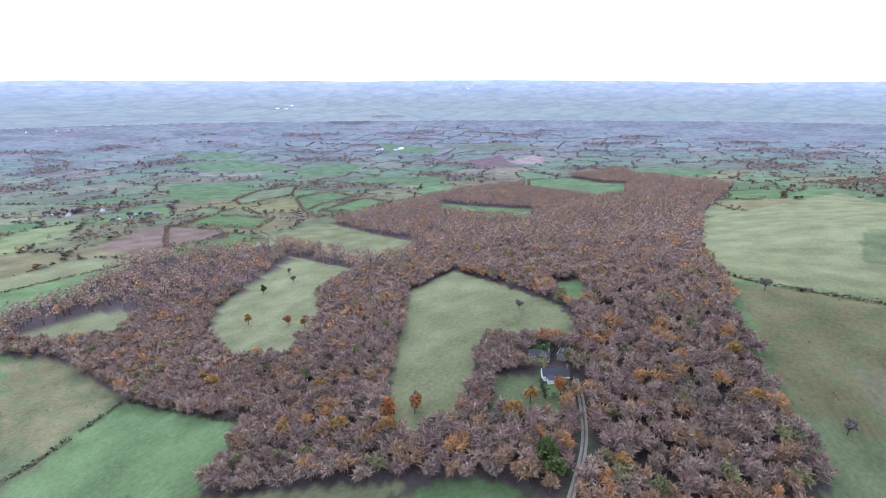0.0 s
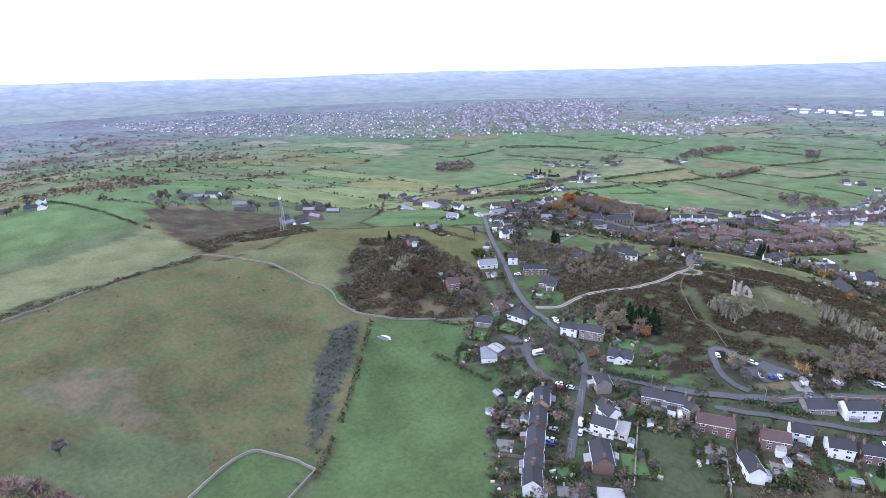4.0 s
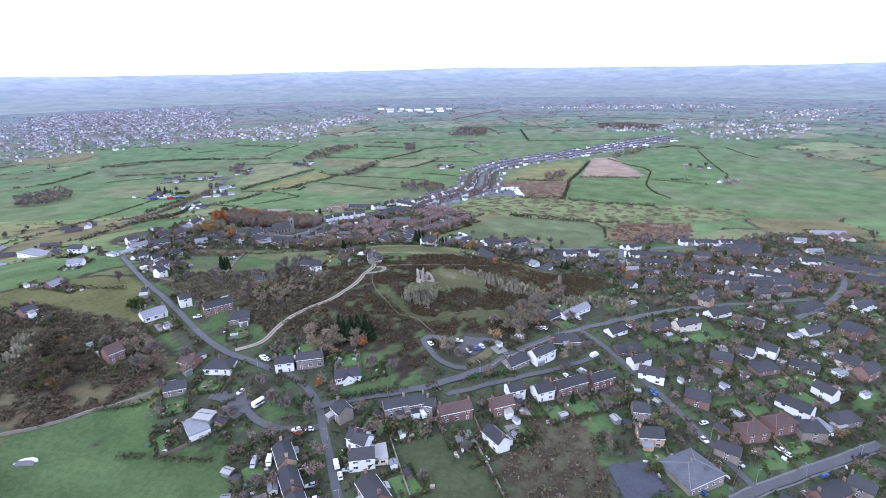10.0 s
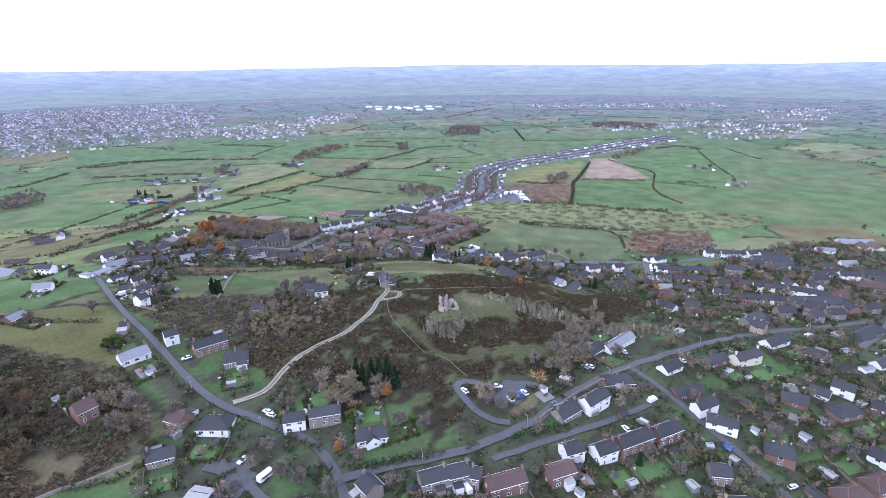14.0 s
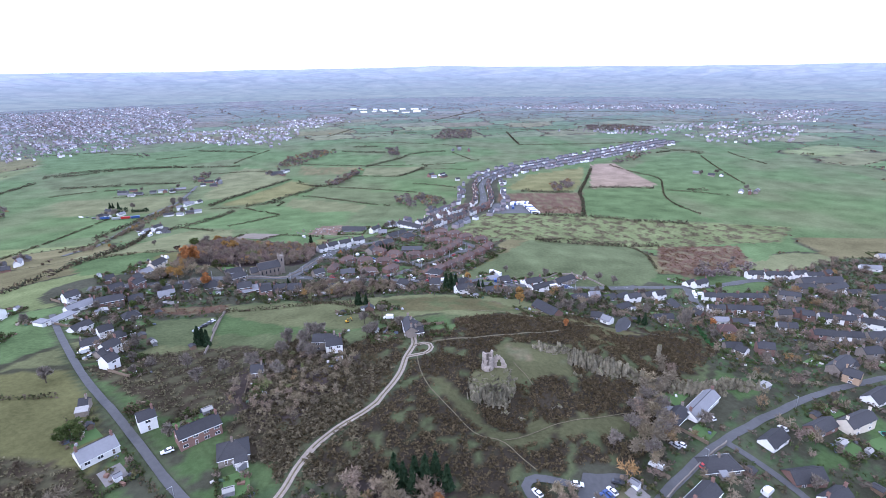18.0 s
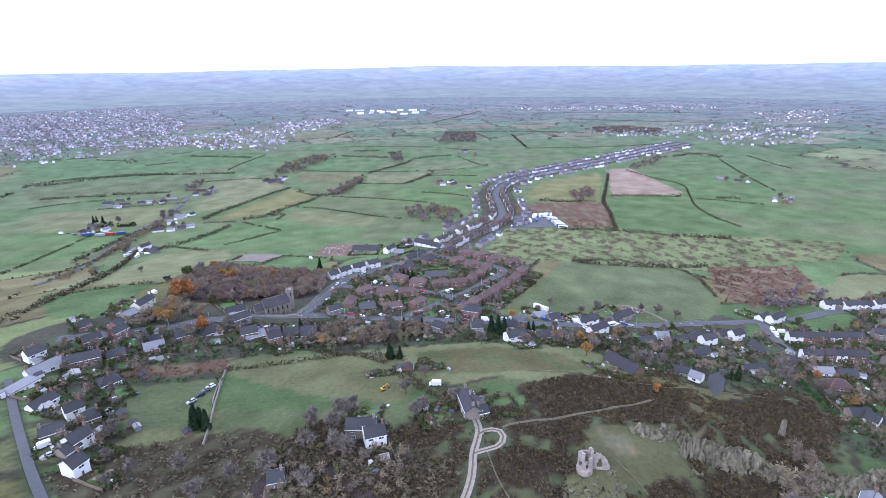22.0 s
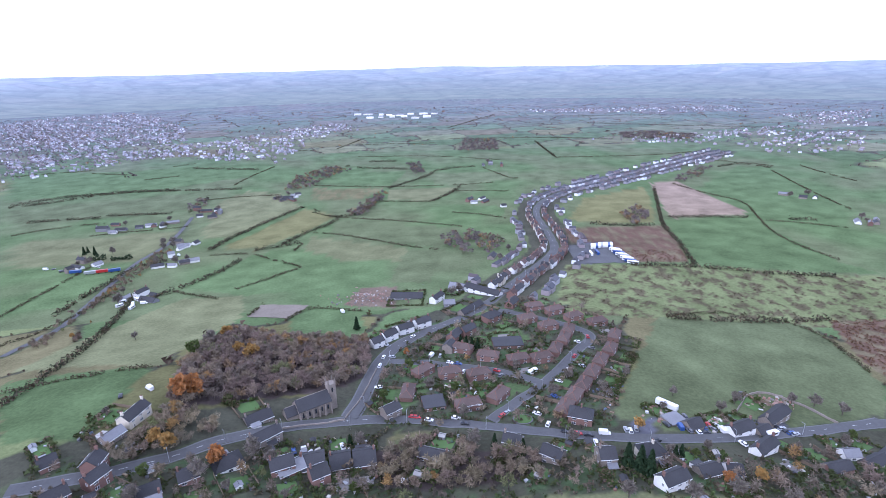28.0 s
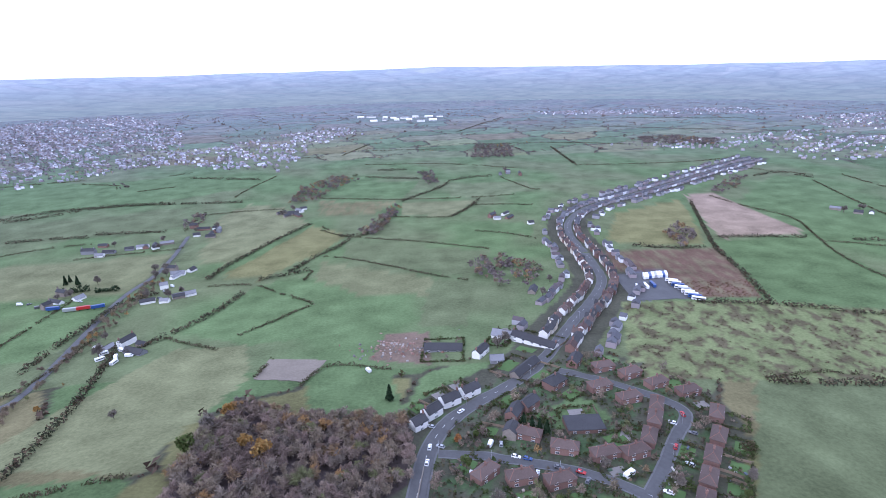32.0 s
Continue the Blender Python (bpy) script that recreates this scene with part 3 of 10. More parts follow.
field('garden', [(-152, 198), (-121, 201), (-100, 159), (-136, 159)])

TOWNS = [
    ([(-2936, 914), (-2612, 1481), (-1950, 2068), (-1073, 2440), (-695, 1590), (-1121, 1187), (-1848, 922)], 0.55),
    ([(-2008, 2473), (-1957, 2853), (-1195, 2108), (-953, 1503), (-1005, 1353), (-1151, 1365)], 0.7),
    ([(-1832, 2617), (-1794, 3006), (-1709, 3194), (-1273, 2754), (-918, 2139), (-809, 1746), (-737, 1542), (-805, 1492), (-916, 1455), (-1167, 1658)], 0.8),
    ([(-797, 1717), (-675, 1869), (-590, 2044), (-438, 2224), (-327, 2021), (-449, 1819), (-457, 1527), (-460, 1454), (-680, 1519)], 0.95),
    ([(260, 1654), (575, 1705), (881, 1819), (1008, 1657), (769, 1377), (572, 1368), (580, 1494)], 0.7),
    ([(296, 2669), (1218, 2677), (1123, 2363), (328, 2494)], 0.6),
    ([(1089, 2180), (1604, 2349), (1119, 1785), (992, 1858)], 0.5),
    ([(-2549, -3520), (-3360, -2657), (-3616, -1918), (-3029, -1524), (-2390, -2613)], 0.4),
    ([(-959, -3568), (-1468, -3582), (-1253, -2771), (-796, -2856)], 0.35),
]

WEST_WOOD = [(-107, -537), (-164, -542), (-253, -602), (-342, -541), (-480, -574), (-949, -680), (-1537, -509), (-1147, -158), (-759, -134), (-383, -56), (-303, -22), (-257, -2), (-222, 23), (-211, 40), (-78, -166), (-118, -194), (-102, -292), (-105, -404), (-84, -447)]
EAST_WOOD = [(-135, -91), (-151, -19), (-178, 27), (-205, 18), (-313, -24), (-518, -89), (-1085, -398), (-561, -304), (-345, -215), (-263, -94), (-230, -70), (-166, -46)]
CHURCH_WOOD = [(-286, 491), (-302, 544), (-298, 609), (-255, 600), (-206, 598), (-203, 545), (-220, 530), (-248, 515), (-282, 501)]
SLOPE_WOOD = [(-188, 331), (-172, 344), (-137, 334), (-143, 306), (-157, 289), (-186, 297), (-191, 327)]
CAR_WOOD = [(-38, 273), (-11, 324), (16, 353), (-12, 289), (-26, 272)]
ROAD_WOOD = [(-200, 475), (-171, 478), (-126, 466), (-128, 445), (-158, 447), (-189, 448)]
COPSE_W = [(-261, 235), (-252, 253), (-227, 229), (-231, 211), (-243, 211)]
GARDEN_WOOD = [(-137, 262), (-96, 263), (-114, 241), (-133, 244)]
MOOR_WOOD = [(-314, 240), (-286, 264), (-231, 267), (-196, 227), (-214, 218), (-244, 210)]
SOUTH_LANE = [(-228, 257), (-214, 255), (-191, 233), (-200, 226), (-216, 237)]
ROAD_STRIP = [(-434, 607), (-444, 651), (-450, 691), (-460, 780), (-471, 907), (-452, 878), (-440, 751), (-435, 672), (-420, 611)]
STRIP_W = [(-216, -129), (-229, -124), (-217, -103), (-194, -104), (-169, -95), (-144, -86), (-143, -90), (-182, -110)]
CAR_ISLAND = [(-70, 255), (-60, 259), (-56, 251), (-64, 244)]
CHURCH_WEST = [(-298, 456), (-298, 482), (-287, 493), (-267, 496), (-258, 470), (-275, 465), (-291, 454)]
WOODS += [CHURCH_WOOD, SLOPE_WOOD, ROAD_WOOD, COPSE_W, GARDEN_WOOD]
plan(208.6, 490.7, 20, 25.1, 7.6, 2, 'stone', 'slate', 'gable', 1)
plan(233.1, 472.3, 6, 18.1, 7.4, 1, 'white', 'slate', 'hip', 1)
plan(161.2, 379.4, -21, 12.5, 8.4, 2, 'stone', 'slate', 'gable', 1)
plan(-139.7, 235.4, 14, 8.3, 5.9, 2, 'white', 'slate', 'gable', 2)
plan(-128.4, 238.1, 14, 12.2, 5.9, 2, 'stone', 'slate', 'gable', 2)
plan(-109.3, 229.7, 14, 11.5, 7.6, 1, 'white', 'slate', 'gable', 2)
plan(-108.9, 227.1, -65, 4.9, 5, 1, 'white', 'slate', 'gable', 2)
plan(105.7, 353.4, 32, 17.3, 6.7, 2, 'stone', 'slate', 'gable', 1)
plan(170.4, 345.0, 29, 27.7, 9.2, 1, 'stone', 'slate', 'hip', 1)
plan(209.7, 350.1, 30, 19.1, 6.7, 2, 'white', 'slate', 'gable', 1)
plan(226.4, 382.4, 26, 19.4, 7.4, 1, 'brick', 'brown', 'hip', 1)
plan(4.3, 393.4, 57, 25.2, 6.7, 1, 'white', 'slate', 'gable', 1)
plan(103.7, 225.6, 12, 9.9, 9, 1, 'white', 'light', 'flat', 1)
plan(-107.2, 205.2, -50, 7.0, 6.7, 2, 'stone', 'slate', 'gable', 2)
plan(-85.9, 209.2, 19, 9.4, 6.7, 2, 'stone', 'slate', 'gable', 2)
plan(-77.4, 212.0, 17, 8.5, 6.7, 2, 'stone', 'slate', 'gable', 2)
plan(-60.7, 209.9, 19, 14.0, 6.7, 2, 'brick', 'brown', 'gable', 2)
plan(-70.8, 211.4, -16, 3.4, 6, 2, 'stone', 'slate', 'gable', 2)
plan(-98.1, 191.3, -20, 7.3, 6.7, 2, 'white', 'slate', 'gable', 2)
plan(-95.3, 181.5, 10, 9.5, 6.7, 2, 'white', 'slate', 'gable', 2)
plan(-90.2, 184.9, 13, 7.7, 9, 1, 'cream', 'flat', 'flat', 2)
plan(-88.9, 165.6, -57, 12.3, 7.6, 2, 'brick', 'slate', 'gable', 2)
plan(-124.6, 182.0, -62, 11.7, 6.7, 2, 'buff', 'slate', 'gable', 2)
plan(-118.9, 169.4, -62, 11.6, 6.7, 2, 'brick', 'slate', 'gable', 2)
plan(-113.0, 157.6, -62, 12.1, 6.7, 2, 'brick', 'slate', 'gable', 2)
plan(-107.0, 146.5, -60, 8.1, 6.7, 2, 'brick', 'slate', 'gable', 2)
plan(-102.6, 138.2, -58, 8.4, 6.7, 2, 'white', 'slate', 'gable', 2)
plan(-96.3, 188.9, -24, 6.2, 6.7, 2, 'white', 'slate', 'gable', 2)
plan(-78.3, 150.8, 32, 8.9, 6, 1, 'white', 'flat', 'flat', 2)
plan(-44.1, 197.0, -55, 10.5, 6, 2, 'white', 'slate', 'gable', 2)
plan(-40.3, 216.5, 21, 10.0, 6.7, 2, 'brick', 'brown', 'gable', 2)
plan(-33.4, 227.6, 19, 7.6, 6.7, 2, 'white', 'slate', 'gable', 2)
plan(-20.5, 229.5, 23, 8.8, 6.7, 2, 'white', 'slate', 'gable', 2)
plan(-6.6, 237.0, 24, 16.5, 6.7, 2, 'brick', 'slate', 'gable', 2)
plan(9.3, 244.0, 25, 12.7, 6.7, 2, 'brick', 'slate', 'gable', 2)
plan(-30.8, 249.9, 38, 11.9, 7.6, 1, 'stone', 'slate', 'gable', 2)
plan(-17.0, 257.0, 37, 13.5, 6.7, 2, 'white', 'slate', 'gable', 2)
plan(-1.5, 275.9, 5, 14.9, 8.3, 1, 'stone', 'slate', 'hip', 2)
plan(-4.4, 304.1, 42, 13.1, 6.7, 1, 'stone', 'slate', 'gable', 2)
plan(10.9, 312.7, 41, 23.6, 6.7, 1, 'white', 'light', 'gable', 2)
plan(30.2, 291.6, 32, 12.2, 6.7, 1, 'white', 'slate', 'gable', 1)
plan(31.2, 273.7, 6, 13.2, 7.6, 1, 'brick', 'slate', 'gable', 1)
plan(34.1, 262.4, 24, 11.4, 5.9, 2, 'white', 'slate', 'gable', 1)
plan(37.7, 253.1, -25, 12.2, 6.7, 2, 'white', 'slate', 'gable', 1)
plan(54.8, 238.8, -26, 10.9, 8.3, 2, 'brick', 'slate', 'hip', 1)
plan(23.5, 226.1, -9, 7.4, 7.6, 2, 'stone', 'slate', 'gable', 2)
plan(23.0, 211.4, -3, 10.3, 7.6, 2, 'buff', 'slate', 'gable', 2)
plan(55.3, 207.7, -37, 9.7, 6.7, 2, 'stone', 'slate', 'gable', 1)
plan(71.3, 220.0, 13, 12.5, 8.3, 2, 'brick', 'brown', 'hip', 1)
plan(86.2, 225.3, 17, 12.2, 8.3, 2, 'brick', 'brown', 'hip', 1)
plan(98.6, 222.8, -2, 11.2, 9.2, 2, 'stone', 'slate', 'hip', 1)
plan(119.0, 231.2, 12, 13.4, 8.3, 1, 'stone', 'slate', 'hip', 1)
plan(100.1, 237.0, -51, 15.0, 7.6, 2, 'white', 'slate', 'gable', 1)
plan(100.2, 265.6, 15, 13.2, 8.3, 1, 'brick', 'slate', 'hip', 1)
plan(81.1, 272.5, -26, 10.8, 7.6, 1, 'brick', 'slate', 'gable', 1)
plan(97.5, 278.7, -46, 8.4, 6.7, 1, 'white', 'slate', 'gable', 1)
plan(109.8, 280.3, -44, 9.5, 6.7, 2, 'white', 'slate', 'gable', 1)
plan(123.0, 268.3, -39, 13.3, 6.7, 1, 'white', 'slate', 'gable', 1)
plan(121.1, 247.9, -64, 10.0, 6.7, 2, 'white', 'slate', 'gable', 1)
plan(148.1, 272.0, -57, 10.9, 7.6, 2, 'cream', 'slate', 'gable', 1)
plan(152.5, 264.7, 27, 12.1, 7.6, 2, 'brick', 'slate', 'gable', 1)
plan(102.9, 325.3, 26, 16.6, 7.6, 1, 'white', 'slate', 'gable', 1)
plan(118.5, 312.2, -43, 10.3, 6.7, 1, 'white', 'slate', 'gable', 1)
plan(74.7, 303.8, 22, 16.6, 6.7, 2, 'cream', 'slate', 'gable', 1)
plan(57.3, 301.5, 24, 13.5, 6.7, 1, 'brick', 'slate', 'gable', 1)
plan(152.3, 308.0, 22, 17.6, 6.7, 1, 'white', 'slate', 'gable', 1)
plan(176.0, 307.9, -59, 13.3, 13, 2, 'brown', 'slate', 'gable', 1)
plan(86.7, 189.1, 22, 15.3, 7.6, 2, 'brick', 'slate', 'gable', 1)
plan(102.8, 193.9, -47, 9.2, 7.6, 2, 'stone', 'slate', 'gable', 1)
plan(69.1, 185.0, -39, 6.9, 7.6, 1, 'brick', 'slate', 'gable', 1)
plan(-221.4, 237.8, 55, 7.2, 7.6, 2, 'brick', 'brown', 'gable', 2)
plan(-185.2, 237.7, -23, 8.2, 7.6, 1, 'brick', 'brown', 'gable', 2)
plan(-170.0, 235.4, -1, 12.2, 9.2, 1, 'white', 'slate', 'hip', 2)
plan(-184.4, 220.1, 22, 9.1, 6.7, 1, 'stone', 'slate', 'gable', 2)
plan(-166.1, 199.3, -51, 12.0, 8, 1, 'white', 'light', 'flat', 2)
plan(-211.3, 289.6, 37, 6.0, 5.9, 2, 'white', 'slate', 'gable', 2)
plan(-190.5, 283.8, 38, 14.6, 6.7, 2, 'brick', 'slate', 'gable', 2)
plan(-221.5, 274.7, 48, 12.1, 7.6, 1, 'white', 'light', 'gable', 2)
plan(-175.4, 274.7, 20, 10.2, 9.2, 1, 'stone', 'slate', 'hip', 2)
plan(-393.1, 416.3, -21, 34.0, 12, 2, 'white', 'light', 'flat', 1)
plan(-346.5, 397.8, -2, 10.8, 6.7, 2, 'white', 'slate', 'gable', 2)
plan(-307.0, 409.9, 59, 14.8, 6.7, 1, 'white', 'light', 'gable', 2)
plan(-292.8, 301.2, 79, 8.6, 5.9, 1, 'brown', 'light', 'gable', 2)
plan(-280.9, 264.9, 69, 6.7, 6.7, 1, 'brick', 'slate', 'gable', 2)
plan(-150.6, 342.1, 15, 7.3, 6.7, 2, 'white', 'slate', 'gable', 2)
plan(-413.7, 397.8, -15, 26.5, 6.7, 1, 'white', 'light', 'gable', 1)
plan(-317.3, 354.6, 17, 9.5, 6.7, 1, 'white', 'light', 'gable', 2)
plan(-188.6, 505.5, 36, 8.5, 6.7, 2, 'stone', 'slate', 'gable', 2)
plan(-167.6, 514.5, 8, 11.0, 11, 1, 'brick', 'slate', 'flat', 2)
plan(-150.6, 509.1, 11, 12.6, 6.5, 2, 'brick', 'tile', 'hip', 2)
plan(-134.1, 517.5, 49, 12.6, 6.5, 2, 'brick', 'tile', 'hip', 1)
plan(-180.6, 524.9, 81, 12.6, 6.5, 2, 'brick', 'tile', 'hip', 1)
plan(-172.3, 549.9, 42, 12.6, 6.5, 2, 'brick', 'tile', 'hip', 1)
plan(-157.2, 545.9, 9, 12.6, 6.5, 2, 'brick', 'tile', 'hip', 1)
plan(-141.4, 542.1, 13, 12.6, 6.5, 2, 'brick', 'tile', 'hip', 1)
plan(-147.6, 576.8, -25, 12.6, 6.5, 2, 'brick', 'tile', 'hip', 1)
plan(-133.2, 564.0, -18, 12.6, 6.5, 2, 'brick', 'tile', 'hip', 1)
plan(-116.4, 557.8, 11, 12.6, 6.5, 2, 'brick', 'tile', 'hip', 1)
plan(-102.9, 557.0, 16, 12.6, 6.5, 2, 'brick', 'tile', 'hip', 1)
plan(-92.0, 566.9, 61, 11.6, 6.5, 2, 'brick', 'tile', 'hip', 1)
plan(-83.0, 580.9, 62, 11.6, 6.5, 2, 'brick', 'tile', 'hip', 1)
plan(-76.9, 592.7, 64, 11.6, 6.5, 2, 'brick', 'tile', 'hip', 1)
plan(-99.3, 615.2, 13, 12.6, 6.5, 2, 'brick', 'tile', 'hip', 1)
plan(-87.9, 602.1, 14, 12.6, 6.5, 2, 'brick', 'tile', 'hip', 1)
plan(-89.8, 637.1, 8, 12.6, 6.5, 2, 'brick', 'tile', 'hip', 1)
plan(-77.4, 627.2, 20, 12.6, 6.5, 2, 'brick', 'tile', 'hip', 1)
plan(-66.9, 615.6, 21, 12.6, 6.5, 2, 'brick', 'tile', 'hip', 1)
plan(-53.3, 606.2, 14, 12.6, 6.5, 2, 'brick', 'tile', 'hip', 1)
plan(-49.3, 584.2, 59, 11.6, 6.5, 2, 'brick', 'tile', 'hip', 1)
plan(-59.1, 565.1, 55, 11.6, 6.5, 2, 'brick', 'tile', 'hip', 1)
plan(-69.7, 551.1, 56, 11.6, 6.5, 2, 'brick', 'tile', 'hip', 1)
plan(-79.3, 536.8, 56, 11.6, 6.5, 2, 'brick', 'tile', 'hip', 1)
plan(-88.2, 523.4, 56, 11.6, 6.5, 2, 'brick', 'tile', 'hip', 1)
plan(-96.9, 511.3, 55, 11.6, 6.5, 2, 'brick', 'tile', 'hip', 1)
plan(-104.8, 499.4, 57, 11.6, 6.5, 2, 'brick', 'tile', 'hip', 1)
plan(-100.1, 489.6, -22, 10.7, 8.3, 2, 'brick', 'slate', 'hip', 2)
plan(-150.8, 595.9, 58, 10.6, 6.7, 2, 'brick', 'slate', 'gable', 1)
plan(-141.9, 602.7, 41, 10.7, 6.7, 2, 'brick', 'slate', 'gable', 1)
plan(-155.3, 579.7, 63, 8.0, 6.7, 2, 'stone', 'slate', 'gable', 1)
plan(-118.5, 582.1, 0, 18.6, 12, 1, 'brown', 'slate', 'flat', 1)
plan(-201.2, 590.9, 39, 8.3, 6.7, 2, 'white', 'slate', 'gable', 1)
plan(-193.7, 601.6, 42, 10.3, 6.7, 2, 'white', 'slate', 'gable', 1)
plan(-183.5, 613.5, 30, 11.0, 6.7, 2, 'white', 'slate', 'gable', 1)
plan(-171.7, 621.9, 32, 11.4, 6.7, 2, 'white', 'slate', 'gable', 1)
plan(-159.2, 671.5, 54, 12.9, 5.9, 2, 'white', 'slate', 'gable', 1)
plan(-121.4, 681.3, -41, 32.8, 7.6, 2, 'white', 'slate', 'gable', 1)
plan(-140.5, 698.0, -26, 14.1, 9, 1, 'white', 'light', 'gable', 1)
plan(-183.0, 684.7, -6, 25.7, 8.4, 1, 'grey', 'slate', 'gable', 1)
plan(-150.2, 660.9, 1, 8.6, 6.7, 1, 'grey', 'light', 'gable', 1)
plan(-135.4, 644.8, 47, 23.9, 6.7, 1, 'stone', 'slate', 'gable', 1)
plan(-122.8, 622.8, 37, 12.2, 8.3, 2, 'brick', 'slate', 'hip', 1)
plan(-104.4, 646.5, 57, 11.7, 6.7, 2, 'brick', 'slate', 'gable', 1)
plan(-273.0, 443.6, 31, 8.3, 7.6, 1, 'brick', 'slate', 'gable', 2)
plan(-263.0, 453.3, 30, 7.3, 7.6, 1, 'brick', 'slate', 'gable', 2)
plan(-251.5, 462.4, 34, 11.2, 9.2, 1, 'white', 'slate', 'hip', 2)
plan(-229.9, 461.2, 22, 9.3, 7.6, 2, 'brick', 'slate', 'gable', 2)
plan(-218.7, 465.8, 12, 9.6, 11, 1, 'brick', 'slate', 'gable', 2)
plan(-207.8, 467.0, 11, 8.6, 11, 1, 'brick', 'slate', 'gable', 2)
plan(-198.0, 468.6, 8, 9.2, 11, 1, 'brick', 'slate', 'gable', 2)
plan(-297.8, 456.0, 89, 7.2, 6.7, 2, 'brick', 'slate', 'gable', 2)
plan(-298.9, 488.5, 76, 13.1, 6.7, 2, 'cream', 'slate', 'gable', 2)
plan(-301.1, 474.6, 64, 8.8, 5.9, 1, 'stone', 'light', 'gable', 2)
plan(-248.7, 495.6, 36, 12.0, 7.6, 1, 'stone', 'slate', 'gable', 2)
plan(-315.7, 457.2, 42, 6.3, 6.7, 1, 'brick', 'slate', 'gable', 2)
plan(-81.6, 456.3, 9, 10.0, 8.3, 2, 'cream', 'slate', 'hip', 2)
plan(-101.0, 454.4, 1, 6.6, 7.6, 2, 'stone', 'slate', 'gable', 2)
plan(-28.7, 481.3, 20, 13.3, 6.7, 2, 'white', 'slate', 'gable', 1)
plan(-16.5, 482.9, 21, 7.8, 6, 1, 'stone', 'slate', 'gable', 1)
plan(-1.8, 495.6, 31, 18.4, 6.7, 2, 'stone', 'slate', 'gable', 1)
plan(-63.6, 445.8, 13, 9.6, 6.7, 1, 'stone', 'slate', 'gable', 2)
plan(-53.6, 445.8, -8, 6.1, 6.7, 1, 'white', 'slate', 'gable', 2)
plan(-168.9, 468.9, -22, 12.7, 6.7, 1, 'brown', 'slate', 'gable', 2)
plan(-135.2, 471.7, -24, 7.7, 6.7, 2, 'stone', 'slate', 'gable', 2)
plan(-121.0, 459.1, -38, 8.7, 6.7, 2, 'stone', 'slate', 'gable', 2)
plan(-55.8, 489.2, 18, 8.9, 8, 1, 'stone', 'light', 'flat', 1)
plan(-49.4, 484.1, 19, 7.9, 6.7, 1, 'stone', 'slate', 'gable', 1)
plan(-217.6, -92.6, 111, 10.4, 7.6, 1, 'stone', 'slate', 'gable', 2)
plan(-208.0, -79.4, 126, 12.1, 6.7, 1, 'white', 'slate', 'gable', 2)
plan(-225.0, -82.8, -171, 8.2, 5, 1, 'stone', 'slate', 'gable', 2)
plan(-278.8, -83.3, 127, 10.5, 6.7, 1, 'brick', 'brown', 'gable', 1)
plan(-184.1, 29.2, 7, 6.2, 4, 1, 'grey', 'light', 'gable', 2)
plan(111.7, 357.7, 9, 12.3, 6.7, 1, 'stone', 'slate', 'gable', 1)
plan(103.2, 341.8, -50, 7.3, 6.7, 2, 'buff', 'slate', 'gable', 1)
plan(-318.4, 421.5, 56, 7.9, 6.7, 2, 'white', 'slate', 'gable', 2)
plan(-300.7, 437.4, 46, 8.1, 6.7, 2, 'brick', 'slate', 'gable', 2)
plan(-292.6, 447.5, 65, 8.2, 5.9, 2, 'brick', 'slate', 'gable', 2)
plan(-115.6, 356.3, -81, 13.1, 5.9, 2, 'stone', 'slate', 'gable', 2)
plan(-113.4, 356.6, -34, 5.0, 5.5, 2, 'stone', 'slate', 'gable', 2)
plan(-111.3, 352.7, 16, 4.0, 5, 1, 'stone', 'slate', 'gable', 2)
plan(-155.8, 348.5, -3, 10.6, 6.7, 2, 'stone', 'slate', 'gable', 2)
plan(-139.6, 400.0, -91, 3.4, 5, 1, 'brown', 'slate', 'gable', 2)
plan(-82.7, 436.4, 21, 11.2, 6.7, 2, 'white', 'slate', 'gable', 2)
plan(-226.9, 461.4, 32, 10.7, 7.6, 1, 'brick', 'light', 'gable', 2)
plan(-214.5, 456.0, 28, 7.1, 7.6, 2, 'brick', 'slate', 'gable', 2)
plan(-270.2, 436.9, 29, 9.7, 7.6, 1, 'brick', 'light', 'gable', 2)
plan(-283.4, 425.8, 33, 8.0, 6.7, 1, 'brick', 'slate', 'gable', 2)
plan(-293.6, 416.6, 27, 14.9, 6.7, 2, 'brick', 'slate', 'gable', 2)
plan(-241.4, 479.6, 41, 13.4, 6.7, 2, 'stone', 'slate', 'gable', 2)
plan(210, 507, 0, 34, 10, 2, 'stone', 'slate', 'gable', 1)
plan(182, 487, 0, 15.7, 7, 2, 'stone', 'slate', 'gable', 1)
plan(178, 430, 90, 9.5, 7, 2, 'white', 'slate', 'gable', 1)
plan(196, 429, 90, 9.6, 7, 2, 'white', 'slate', 'gable', 1)
plan(171, 393, -3, 34, 10, 2, 'stone', 'slate', 'gable', 1)
plan(203, 413, 20, 12.3, 7, 2, 'brick', 'brown', 'gable', 1)
plan(248, 464, -10, 15.0, 7, 2, 'white', 'slate', 'gable', 1)
plan(291, 553, -15, 16.3, 7, 1, 'white', 'light', 'gable', 1)
plan(346, 588, -8, 34, 9, 1, 'cream', 'light', 'gable', 1)
plan(356, 572, 80, 19.5, 8, 1, 'cream', 'tile', 'gable', 1)
plan(343, 570, 80, 17.8, 8, 1, 'cream', 'tile', 'gable', 1)
plan(286, 478, -25, 25.2, 9, 1, 'stone', 'slate', 'gable', 1)
plan(282, 451, -30, 33.9, 10, 1, 'stone', 'slate', 'gable', 1)
plan(271, 420, -30, 22.9, 9, 1, 'brown', 'slate', 'gable', 1)
